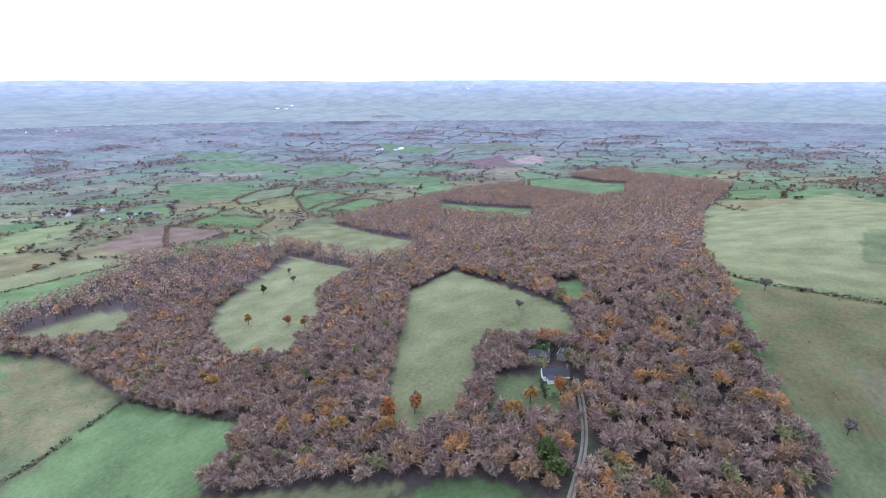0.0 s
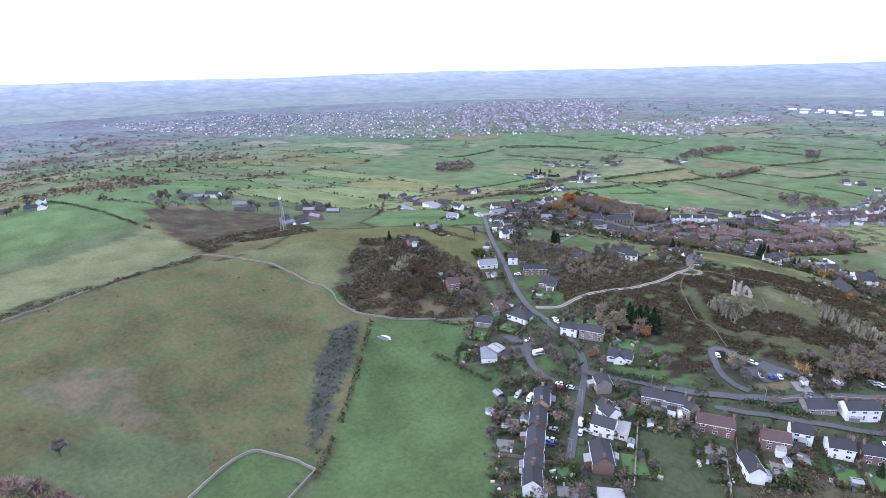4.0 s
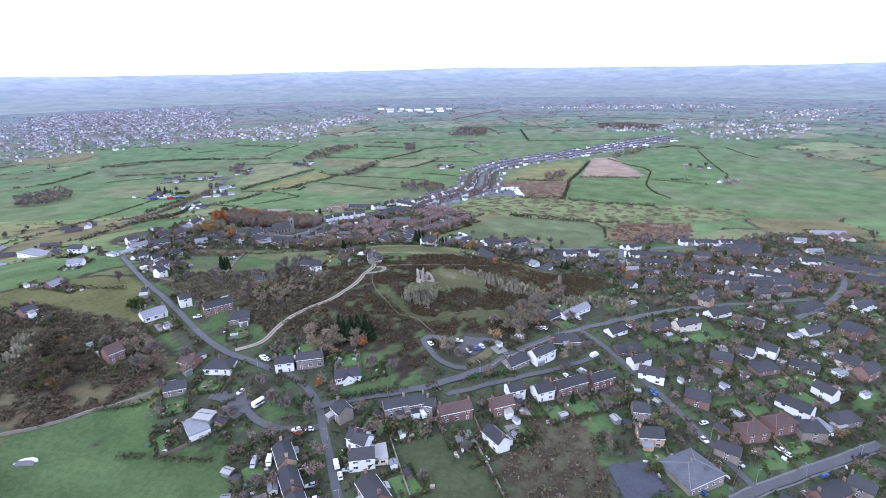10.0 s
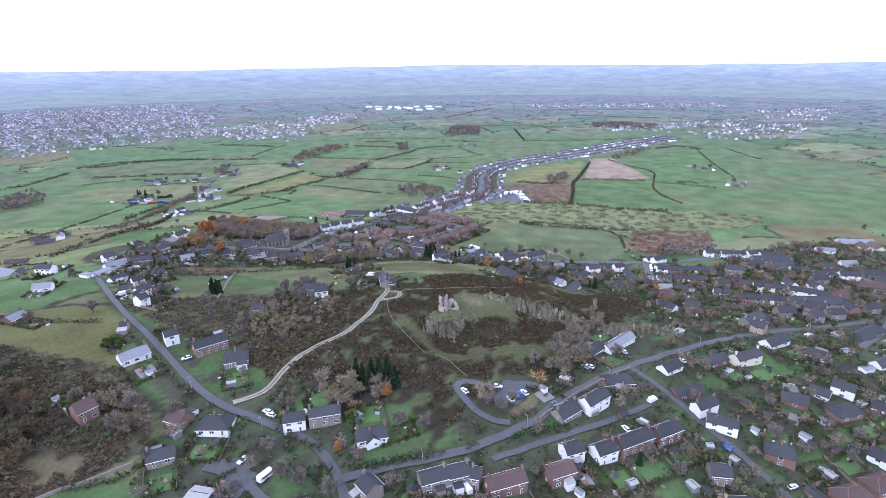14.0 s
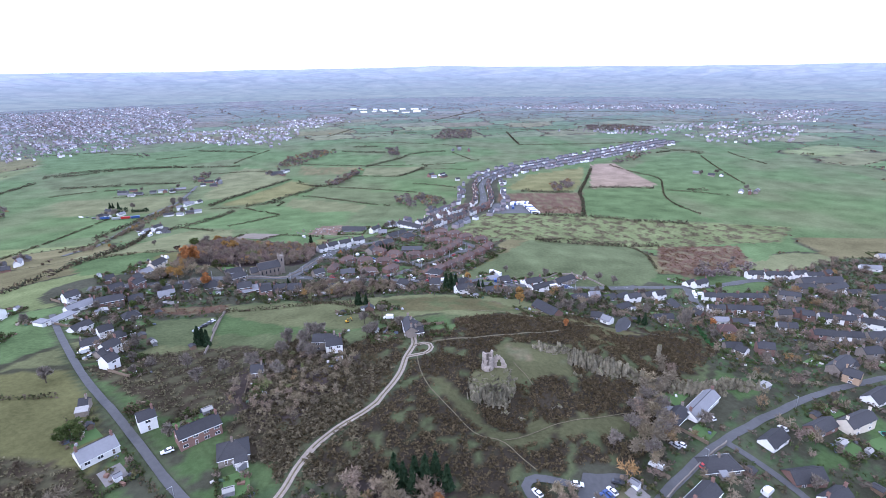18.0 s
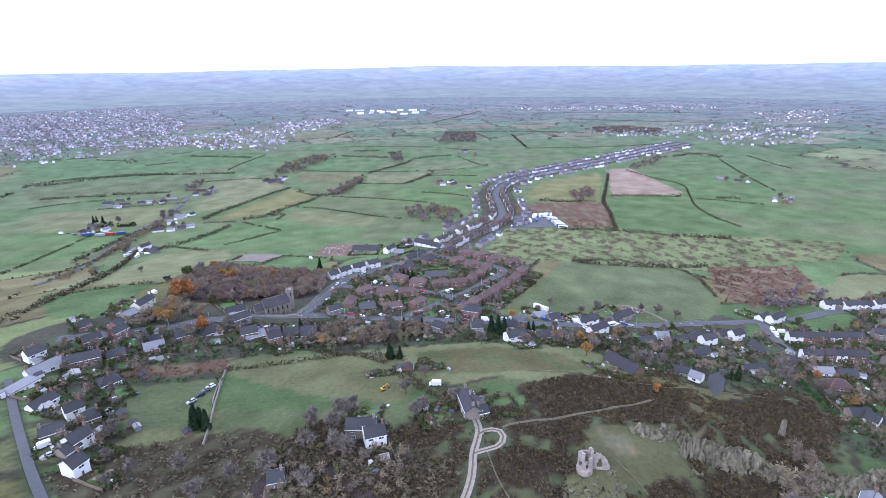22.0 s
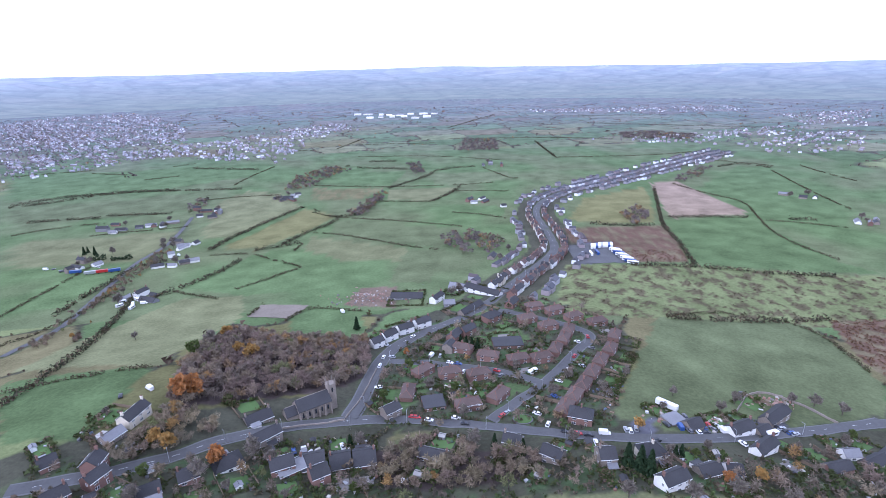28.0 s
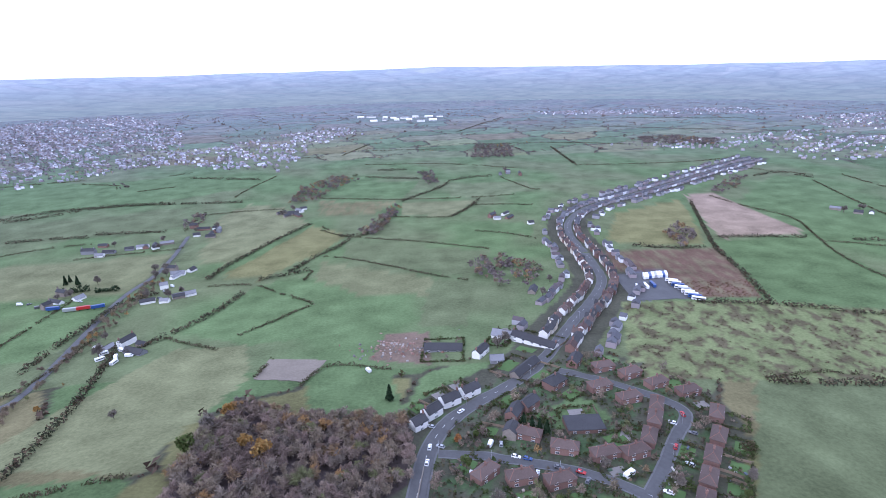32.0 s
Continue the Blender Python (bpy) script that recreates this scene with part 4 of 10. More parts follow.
plan(247, 437, -20, 18.5, 8, 2, 'brick', 'brown', 'gable', 1)
plan(205, 387, 10, 11.8, 7, 2, 'stone', 'slate', 'gable', 1)
plan(189, 384, 80, 13.3, 7, 2, 'brick', 'slate', 'gable', 1)
plan(220, 361, -15, 13.3, 7, 1, 'white', 'slate', 'gable', 1)
plan(168, 370, 5, 11.8, 7, 2, 'stone', 'slate', 'gable', 1)
plan(151, 364, 5, 9.8, 7, 2, 'stone', 'slate', 'gable', 1)
plan(136, 370, 5, 11.4, 7, 2, 'stone', 'slate', 'gable', 1)
plan(281, 509, 0, 14.1, 7, 1, 'white', 'light', 'gable', 1)
plan(253, 498, 0, 12.4, 7, 1, 'brick', 'slate', 'gable', 1)
plan(219, 484, 0, 11.8, 6, 1, 'white', 'slate', 'gable', 1)
plan(327, 489, -30, 17.9, 8, 1, 'stone', 'slate', 'gable', 1)
plan(214, 450, 0, 12.2, 7, 2, 'stone', 'slate', 'gable', 1)
plan(-35.5, 406, -60, 18.0, 8.5, 1, 'brown', 'slate', 'gable', 1)
plan(141.7, 427.5, -18, 7.3, 6.2, 2, 'brown', 'slate', 'gable', 1, 'terraced_house')
plan(150.1, 423.2, -15, 6.9, 6.2, 2, 'white', 'slate', 'gable', 1, 'terraced_house')
plan(156.8, 421.4, -15, 6.9, 6.2, 2, 'white', 'slate', 'gable', 1, 'terraced_house')
plan(163.6, 419.5, -15, 6.9, 6.2, 2, 'brown', 'slate', 'gable', 1, 'terraced_house')
plan(172.1, 414.7, -27, 8.3, 6.2, 2, 'white', 'slate', 'gable', 1, 'terraced_house')
plan(179.5, 410.9, -27, 8.3, 6.2, 2, 'white', 'slate', 'gable', 1, 'terraced_house')
plan(186.9, 407.1, -27, 8.3, 6.2, 2, 'brown', 'slate', 'gable', 1, 'terraced_house')
plan(233.5, 530.6, 17, 6.8, 6.2, 2, 'brown', 'slate', 'gable', 1, 'terraced_house')
plan(124.7, 394.8, -9, 6.9, 6.2, 2, 'brick', 'slate', 'gable', 1, 'terraced_house')
plan(131.5, 393.7, -9, 6.9, 6.2, 2, 'stone', 'slate', 'gable', 1, 'terraced_house')
plan(138.3, 392.6, -9, 6.9, 6.2, 2, 'white', 'slate', 'gable', 1, 'terraced_house')
plan(145.2, 391.4, -9, 6.9, 6.2, 2, 'stone', 'slate', 'gable', 1, 'terraced_house')
plan(-305.8, 392.8, 70, 12.9, 7, 1, 'white', 'light', 'flat', 2)
plan(-287.3, 377.7, 69, 10.3, 6, 1, 'white', 'slate', 'gable', 2)
plan(-272.5, 398.8, 42, 8.4, 7.4, 1, 'white', 'slate', 'hip', 2)
plan(-270.3, 370.1, 45, 6.5, 5.9, 2, 'white', 'slate', 'gable', 2)
plan(-262.1, 367.1, 36, 5.9, 6, 1, 'brick', 'slate', 'gable', 2)
plan(-270.1, 356.5, 31, 7.7, 5.9, 1, 'stone', 'slate', 'gable', 2)
plan(-255.9, 348.5, 65, 7.7, 6.5, 2, 'white', 'slate', 'gable', 2)
plan(-256.7, 344.0, 67, 6.1, 6, 1, 'stone', 'slate', 'gable', 2)
plan(-248.0, 333.2, 66, 5.5, 6.5, 2, 'white', 'slate', 'gable', 2)
plan(-181.2, 325.4, 10, 5.1, 6, 1, 'stone', 'slate', 'gable', 2)
plan(-311.2, 384.6, 71, 4.8, 7, 1, 'white', 'light', 'flat', 2)
plan(-238.7, 299.2, 17, 3.1, 5.9, 1, 'stone', 'slate', 'gable', 2)
plan(-1.6, 455.8, 10, 11.4, 5.9, 1, 'brick', 'slate', 'gable', 1)
plan(12.9, 466.7, -1, 7.2, 6, 1, 'white', 'light', 'gable', 1)
plan(20.4, 462.1, 21, 12.8, 5.9, 1, 'stone', 'slate', 'gable', 1)
plan(32.7, 467.6, 29, 10.9, 6, 1, 'brick', 'slate', 'gable', 1)
plan(39.4, 462.3, 18, 10.0, 5.9, 2, 'white', 'slate', 'gable', 1)
plan(56.1, 474.2, 16, 8.4, 5.9, 1, 'stone', 'slate', 'gable', 1)
plan(62.1, 470.4, 16, 7.9, 5.9, 2, 'white', 'slate', 'gable', 1)
plan(66.4, 453.6, -87, 12.7, 6, 1, 'stone', 'slate', 'gable', 1)
plan(23.9, 441.8, 29, 12.4, 6, 1, 'stone', 'slate', 'gable', 1)
plan(-4.4, 408.3, -23, 7.0, 5.9, 1, 'stone', 'slate', 'gable', 1)
plan(-0.3, 402.2, -47, 5.8, 6, 1, 'white', 'light', 'gable', 1)
plan(43.4, 423.2, 2, 12.7, 5.9, 1, 'stone', 'slate', 'gable', 1)
plan(100.7, 503.0, 29, 10.3, 6, 1, 'white', 'slate', 'gable', 1)
plan(106.4, 498.2, 26, 13.5, 5.9, 2, 'white', 'slate', 'gable', 1)
plan(-27.3, 465.8, 30, 13.7, 5.9, 2, 'white', 'slate', 'gable', 1)
plan(2.8, 501.0, 34, 14.3, 6, 1, 'stone', 'slate', 'gable', 1)
plan(156.3, 466.6, -23, 13.8, 5.9, 2, 'stone', 'slate', 'gable', 1)
plan(127.2, 429.9, -1, 9.1, 5.9, 2, 'stone', 'slate', 'gable', 1)
plan(139.6, 433.1, 0, 5.9, 5.9, 2, 'brick', 'slate', 'gable', 1)
plan(73.1, 435.7, -56, 6.4, 6, 1, 'brick', 'slate', 'gable', 1)
plan(80.8, 421.4, -8, 8.6, 5.9, 1, 'white', 'light', 'gable', 1)
plan(91.1, 418.4, -9, 9.3, 5.9, 1, 'brick', 'slate', 'gable', 1)
plan(114.4, 412.3, -16, 4.9, 6, 1, 'white', 'slate', 'gable', 1)
plan(120.4, 410.8, -15, 5.0, 6, 1, 'stone', 'slate', 'gable', 1)
plan(75.8, 405.2, -12, 10.4, 7.4, 1, 'brick', 'brown', 'hip', 1)
plan(61.9, 376.2, -8, 8.7, 6.7, 1, 'stone', 'slate', 'gable', 1)
plan(64.4, 371.5, -58, 5.5, 5.9, 1, 'white', 'slate', 'gable', 1)
plan(78.0, 372.8, -17, 8.6, 6.7, 2, 'brick', 'slate', 'gable', 1)
plan(162.2, 522.9, 1, 7.5, 5.9, 2, 'white', 'slate', 'gable', 1, 'terraced_house')
plan(169.8, 523.0, 1, 7.5, 5.9, 2, 'stone', 'slate', 'gable', 1, 'terraced_house')
plan(174.7, 520.5, 5, 5.7, 5.9, 2, 'white', 'slate', 'gable', 1, 'terraced_house')
plan(180.4, 521.0, 5, 5.7, 5.9, 2, 'white', 'slate', 'gable', 1, 'terraced_house')
plan(186.1, 521.5, 5, 5.7, 5.9, 2, 'white', 'slate', 'gable', 1, 'terraced_house')
plan(191.8, 522.0, 5, 5.7, 5.9, 2, 'white', 'slate', 'gable', 1, 'terraced_house')
plan(201.6, 524.6, 13, 7.1, 5.9, 2, 'white', 'slate', 'gable', 1, 'terraced_house')
plan(208.6, 526.2, 13, 7.1, 5.9, 2, 'white', 'slate', 'gable', 1, 'terraced_house')
plan(212.2, 522.1, 8, 7.9, 5.9, 2, 'white', 'slate', 'gable', 1, 'terraced_house')
plan(220.0, 523.1, 8, 7.9, 5.9, 2, 'stone', 'slate', 'gable', 1, 'terraced_house')
plan(96.4, 465.9, -9, 7.9, 5.9, 2, 'white', 'slate', 'gable', 1, 'terraced_house')
plan(104.2, 464.6, -9, 7.9, 5.9, 2, 'brick', 'slate', 'gable', 1, 'terraced_house')
plan(112.1, 463.8, -2, 7.2, 5.9, 2, 'brown', 'slate', 'gable', 1, 'terraced_house')
plan(119.3, 463.6, -2, 7.2, 5.9, 2, 'white', 'slate', 'gable', 1, 'terraced_house')
plan(126.5, 463.3, -2, 7.2, 5.9, 2, 'brown', 'slate', 'gable', 1, 'terraced_house')
plan(133.7, 463.1, -2, 7.2, 5.9, 2, 'brown', 'slate', 'gable', 1, 'terraced_house')
plan(84.7, 440.0, -10, 5.1, 5.9, 2, 'white', 'slate', 'gable', 1, 'terraced_house')
plan(89.8, 439.1, -10, 5.1, 5.9, 2, 'stone', 'slate', 'gable', 1, 'terraced_house')
plan(97.1, 439.0, -8, 5.7, 5.9, 2, 'brown', 'slate', 'gable', 1, 'terraced_house')
plan(102.8, 438.2, -8, 5.7, 5.9, 2, 'white', 'slate', 'gable', 1, 'terraced_house')
plan(108.5, 437.5, -8, 5.7, 5.9, 2, 'brown', 'slate', 'gable', 1, 'terraced_house')
plan(114.2, 436.7, -8, 5.7, 5.9, 2, 'brown', 'slate', 'gable', 1, 'terraced_house')


def axis(lo, hi, step, end0, end1):
    """Grid lines: close together from lo to hi, wider and wider beyond."""
    mid = list(np.arange(lo, hi + step, step))
    s = step
    while mid[-1] < end1:
        s = min(s * 1.075, 15 if mid[-1] < hi + 1250 else 40)
        mid.append(mid[-1] + s)
    s = step
    while mid[0] > end0:
        s = min(s * 1.075, 15 if mid[0] > lo - 1050 else 40)
        mid.insert(0, mid[0] - s)
    return np.array(mid)


gx, gy = axis(-420, 230, 2.7, -4080, 3880), axis(-200, 700, 2.7, -3800, 4160)
GX, GY = np.meshgrid(gx, gy)
flat_x, flat_y = GX.ravel(), GY.ravel()

# far farmland: crooked cells of pasture, each with a tone of its own
def cells(x, y, size, seed):
    """For each place the cell it lies in, and how far it is from that cell's edge."""
    turn = 0.35
    u = (x * np.cos(turn) + y * np.sin(turn)) / size
    v = (-x * np.sin(turn) + y * np.cos(turn)) / (size * 0.66)
    u = u + 0.18 * waves(x, y, 500, seed + 1)
    v = v + 0.18 * waves(x, y, 430, seed + 2)
    iu, iv = np.floor(u).astype(int), np.floor(v).astype(int)
    d1, d2, own = np.full(x.shape, 9.0), np.full(x.shape, 9.0), np.zeros(x.shape, int)
    for a in (-1, 0, 1):
        for b in (-1, 0, 1):
            cu, cv = iu + a, iv + b
            code = (cu * 73856093 ^ cv * 19349663 ^ seed * 83492791) & 0xFFFF
            px, py = cu + 0.5 + 0.62 * ((code % 97) / 97 - 0.5), cv + 0.5 + 0.62 * ((code % 89) / 89 - 0.5)
            d = np.maximum(abs(u - px), abs(v - py)) * 0.75 + 0.25 * np.hypot(u - px, v - py)
            closer = d < d1
            d2 = np.where(closer, d1, np.minimum(d2, d))
            own = np.where(closer, code, own)
            d1 = np.minimum(d1, d)
    return own, (d2 - d1) * size * 0.5


own, edge = cells(flat_x, flat_y, 150.0, 5)
tones = np.array([COVER[k] for k in ("lush", "lush", "grass", "lush", "olive", "pale", "lush", "rushy", "grass", "lush", "grass", "pale", "moor")])
cover = tones[own % len(tones)] * (0.85 + 0.3 * ((own // 13) % 17) / 17)[:, None]
meadow = (flat_y > 660) & (flat_y < 1560) & (flat_x > -900) & (flat_x < 640)
swathe = np.clip(0.5 + 0.8 * waves(flat_x, flat_y, 260, 44), 0, 1)[:, None]
cover[meadow] = (np.array(COVER['grass']) * swathe + np.array(COVER['lush']) * (1 - swathe))[meadow]
cover = np.where(((edge < 2.2) & ~meadow)[:, None], np.array([0.06, 0.06, 0.036]), cover)
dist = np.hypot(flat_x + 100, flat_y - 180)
# far off, the ground blends into one pale tone, distance haze painted as colour
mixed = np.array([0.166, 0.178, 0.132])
haze_share = np.clip((dist - 1300) / 2200, 0, 0.6)[:, None]
cover = cover * (1 - haze_share) + mixed * haze_share
west = np.clip((-(flat_x * 0.8 + flat_y * 0.6) - 550) / 300, 0, 1) * np.clip((waves(flat_x, flat_y, 420, 40) + 0.1) * 3, 0, 1)
cover = cover * (1 - 0.3 * west[:, None]) + np.array((0.085, 0.066, 0.056)) * 0.3 * west[:, None]

warp_x, warp_y = flat_x + 1.6 * waves(flat_x, flat_y, 14, 21), flat_y + 1.6 * waves(flat_x, flat_y, 13, 22)
for name in ("main_street", "church_road", "upper_road", "hill_road", "side_street", "lower_road", "estate_road"):
    near = near_line(flat_x, flat_y, ROADS[name][1]) < (26 if name != "hill_road" else 12)
    cover[near] = COVER["garden"]
for outline in (WEST_WOOD, EAST_WOOD):
    cover[inside(warp_x, warp_y, outline)] = COVER["floor"]
for kind, outline, _ in FIELDS:
    hit = inside(warp_x, warp_y, outline)
    tone = np.array(COVER[kind]) * rng.uniform(0.9, 1.1)
    if kind in ("heath", "moor", "rushy", "bracken", "garden", "straw", "knoll", "rough"):
        blot = np.clip((waves(flat_x, flat_y, 24, 34) * 1.1 + waves(flat_x, flat_y, 8, 35) * 0.6) * 3, -1, 2.5)[:, None] if kind in ("knoll", "rough") else np.clip(waves(flat_x, flat_y, 26, 31) * 1.3 + waves(flat_x, flat_y, 9, 32) * 0.7, -1, 1)[:, None]
        other = {"heath": (0.088, 0.09, 0.046), "knoll": (0.088, 0.1, 0.046), "rough": (0.092, 0.086, 0.048), "moor": (0.102, 0.114, 0.05), "rushy": (0.085, 0.075, 0.04), "bracken": (0.13, 0.11, 0.06), "straw": (0.11, 0.115, 0.06), "garden": (0.066, 0.098, 0.042)}[kind]
        grown = tone + (np.array(other) - tone) * np.clip(blot * (0.9 if kind != "rushy" else 1.5) + {"heath": -0.1, "knoll": -1.0, "rough": -0.1}.get(kind, 0.15), 0, 1)
        cover[hit] = grown[hit]
    else:
        cover[hit] = tone * (1 + 0.07 * waves(flat_x, flat_y, 45, 33)[hit])[:, None]
for outline in WOODS:
    cover[inside(warp_x, warp_y, outline)] = COVER["floor"]
for name, (width, line) in ROADS.items():
    near = near_line(flat_x, flat_y, line) < width / 2 + (1.6 if "foot" not in name else -0.5)
    cover[near] = COVER["verge"]

# haze painted into the ground: low and plain lighten and blue it with distance
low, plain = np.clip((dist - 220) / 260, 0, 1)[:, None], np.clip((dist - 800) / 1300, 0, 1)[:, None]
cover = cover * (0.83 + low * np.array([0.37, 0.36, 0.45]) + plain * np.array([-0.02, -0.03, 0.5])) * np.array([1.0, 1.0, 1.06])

height = lie(flat_x, flat_y) + 0.35 * waves(flat_x, flat_y, 22, 3)
index = np.arange(flat_x.size).reshape(GX.shape)
quads = np.stack([index[:-1, :-1], index[:-1, 1:], index[1:, 1:], index[1:, :-1]], -1).reshape(-1, 4)
keep = dist[quads].max(1) < 3320
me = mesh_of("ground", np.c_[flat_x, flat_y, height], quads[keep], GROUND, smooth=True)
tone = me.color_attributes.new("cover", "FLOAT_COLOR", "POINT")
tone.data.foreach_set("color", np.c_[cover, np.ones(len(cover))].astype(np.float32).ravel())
tagged(new("ground", me), "rolling green farmland, moor and heath", "ground", kind="structure")

# far distance: a glowing ring beyond the farmland, its pale blue haze painted in
ring_r, ring_a = np.linspace(3250, 4740, 44), np.linspace(0, 2 * np.pi, 361)[:-1]
RR, AA = np.meshgrid(ring_r, ring_a, indexing="ij")
bx, by = -100 + RR * np.sin(AA), 180 + RR * np.cos(AA)
bz = lie(bx, by) + 2.0 * np.clip((RR - 3270) / 100, -2, 1) + 3 * waves(bx, by, 900, 51) * np.clip((RR - 3400) / 300, 0, 1) * np.clip((4740 - RR) / 500, 0, 1) + np.clip((RR - 4500) / 240, 0, 1) * 5 * waves(bx, by, 1500, 52)
bi = np.arange(bx.size).reshape(bx.shape)
bq = np.stack([bi[:-1, :], np.roll(bi, -1, 1)[:-1, :], np.roll(bi, -1, 1)[1:, :], bi[1:, :]], -1).reshape(-1, 4)
haze = bpy.data.materials.new("far_distance")
haze.use_nodes = True
hn, hl = haze.node_tree.nodes, haze.node_tree.links
hp, hg, ht, hr = hn["Principled BSDF"], hn.new("ShaderNodeNewGeometry"), hn.new("ShaderNodeTexNoise"), hn.new("ShaderNodeValToRGB")
squash = hn.new("ShaderNodeVectorMath")
squash.operation, squash.inputs[1].default_value = "MULTIPLY", (0.006, 0.006, 0.002)
hl.new(hg.outputs["Position"], squash.inputs[0])
hl.new(squash.outputs["Vector"], ht.inputs["Vector"])
ht.inputs["Scale"].default_value, ht.inputs["Detail"].default_value = 1.0, 9
ht.inputs["Roughness"].default_value = 0.72
hr.color_ramp.elements[0].position, hr.color_ramp.elements[1].position = 0.3, 0.72
hr.color_ramp.elements[0].color, hr.color_ramp.elements[1].color = (0.76, 0.78, 0.84, 1), (1.24, 1.22, 1.16, 1)
hl.new(ht.outputs["Fac"], hr.inputs["Fac"])
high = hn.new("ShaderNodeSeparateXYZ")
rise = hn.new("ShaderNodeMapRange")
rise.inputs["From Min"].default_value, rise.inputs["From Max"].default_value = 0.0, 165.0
# haze gradient by height: paler and bluer towards the top of the ring
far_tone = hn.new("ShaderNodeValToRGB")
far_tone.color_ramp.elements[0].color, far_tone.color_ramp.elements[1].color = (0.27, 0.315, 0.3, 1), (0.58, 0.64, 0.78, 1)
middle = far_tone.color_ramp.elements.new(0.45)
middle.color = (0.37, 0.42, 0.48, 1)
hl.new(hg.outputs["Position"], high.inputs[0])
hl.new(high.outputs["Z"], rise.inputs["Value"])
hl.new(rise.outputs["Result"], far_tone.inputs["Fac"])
both = hn.new("ShaderNodeVectorMath")
both.operation = "MULTIPLY"
hl.new(hr.outputs["Color"], both.inputs[0])
hl.new(far_tone.outputs["Color"], both.inputs[1])
# far fields: uneven cells with darker hedges between them
plot, verge, tone_of, hedge_of = hn.new("ShaderNodeTexVoronoi"), hn.new("ShaderNodeTexVoronoi"), hn.new("ShaderNodeValToRGB"), hn.new("ShaderNodeValToRGB")
verge.feature = "DISTANCE_TO_EDGE"
flatten = hn.new("ShaderNodeVectorMath")
flatten.operation, flatten.inputs[1].default_value = "MULTIPLY", (1 / 190, 1 / 130, 0.0)
hl.new(hg.outputs["Position"], flatten.inputs[0])
for cell in (plot, verge):
    cell.inputs["Scale"].default_value = 1.0
    hl.new(flatten.outputs["Vector"], cell.inputs["Vector"])
parts = hn.new("ShaderNodeSeparateColor")
hl.new(plot.outputs["Color"], parts.inputs[0])
hl.new(parts.outputs[0], tone_of.inputs["Fac"])
tone_of.color_ramp.elements[0].color, tone_of.color_ramp.elements[1].color = (0.93, 0.98, 0.96, 1), (1.06, 1.04, 1.01, 1)
hl.new(verge.outputs["Distance"], hedge_of.inputs["Fac"])
hedge_of.color_ramp.elements[0].position, hedge_of.color_ramp.elements[1].position = 0.06, 0.13
hedge_of.color_ramp.elements[0].color, hedge_of.color_ramp.elements[1].color = (0.88, 0.89, 0.92, 1), (1, 1, 1, 1)
for source in (tone_of, hedge_of):
    onto = hn.new("ShaderNodeVectorMath")
    onto.operation = "MULTIPLY"
    hl.new(both.outputs["Vector"], onto.inputs[0])
    hl.new(source.outputs["Color"], onto.inputs[1])
    both = onto
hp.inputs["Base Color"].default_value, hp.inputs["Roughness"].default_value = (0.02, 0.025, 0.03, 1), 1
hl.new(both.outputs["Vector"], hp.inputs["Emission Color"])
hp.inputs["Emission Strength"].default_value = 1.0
tagged(new("backdrop", mesh_of("backdrop", np.c_[bx.ravel(), by.ravel(), bz.ravel()], bq, haze, smooth=True)), "glowing backdrop of far hills with painted blue haze", "backdrop", kind="structure")


# ---- roads ----
def strip(line, width, lift, step=3.0, shift=0.0):
    p, g = along(line, step)
    side = np.c_[-g[:, 1], g[:, 0]]
    n = 5
    rows = [p + side * (width * (k / (n - 1) - 0.5) + shift) for k in range(n)]
    verts = np.stack(rows, 1).reshape(-1, 2)
    z = lie(verts[:, 0], verts[:, 1]) + 0.35 * waves(verts[:, 0], verts[:, 1], 22, 3)
    z = np.repeat(z.reshape(-1, n).max(1), n) * 0.5 + z * 0.5 + lift
    i = np.arange(len(verts)).reshape(-1, n)
    faces = np.stack([i[:-1, :-1], i[1:, :-1], i[1:, 1:], i[:-1, 1:]], -1).reshape(-1, 4)[:, ::-1]
    return np.c_[verts, z], faces


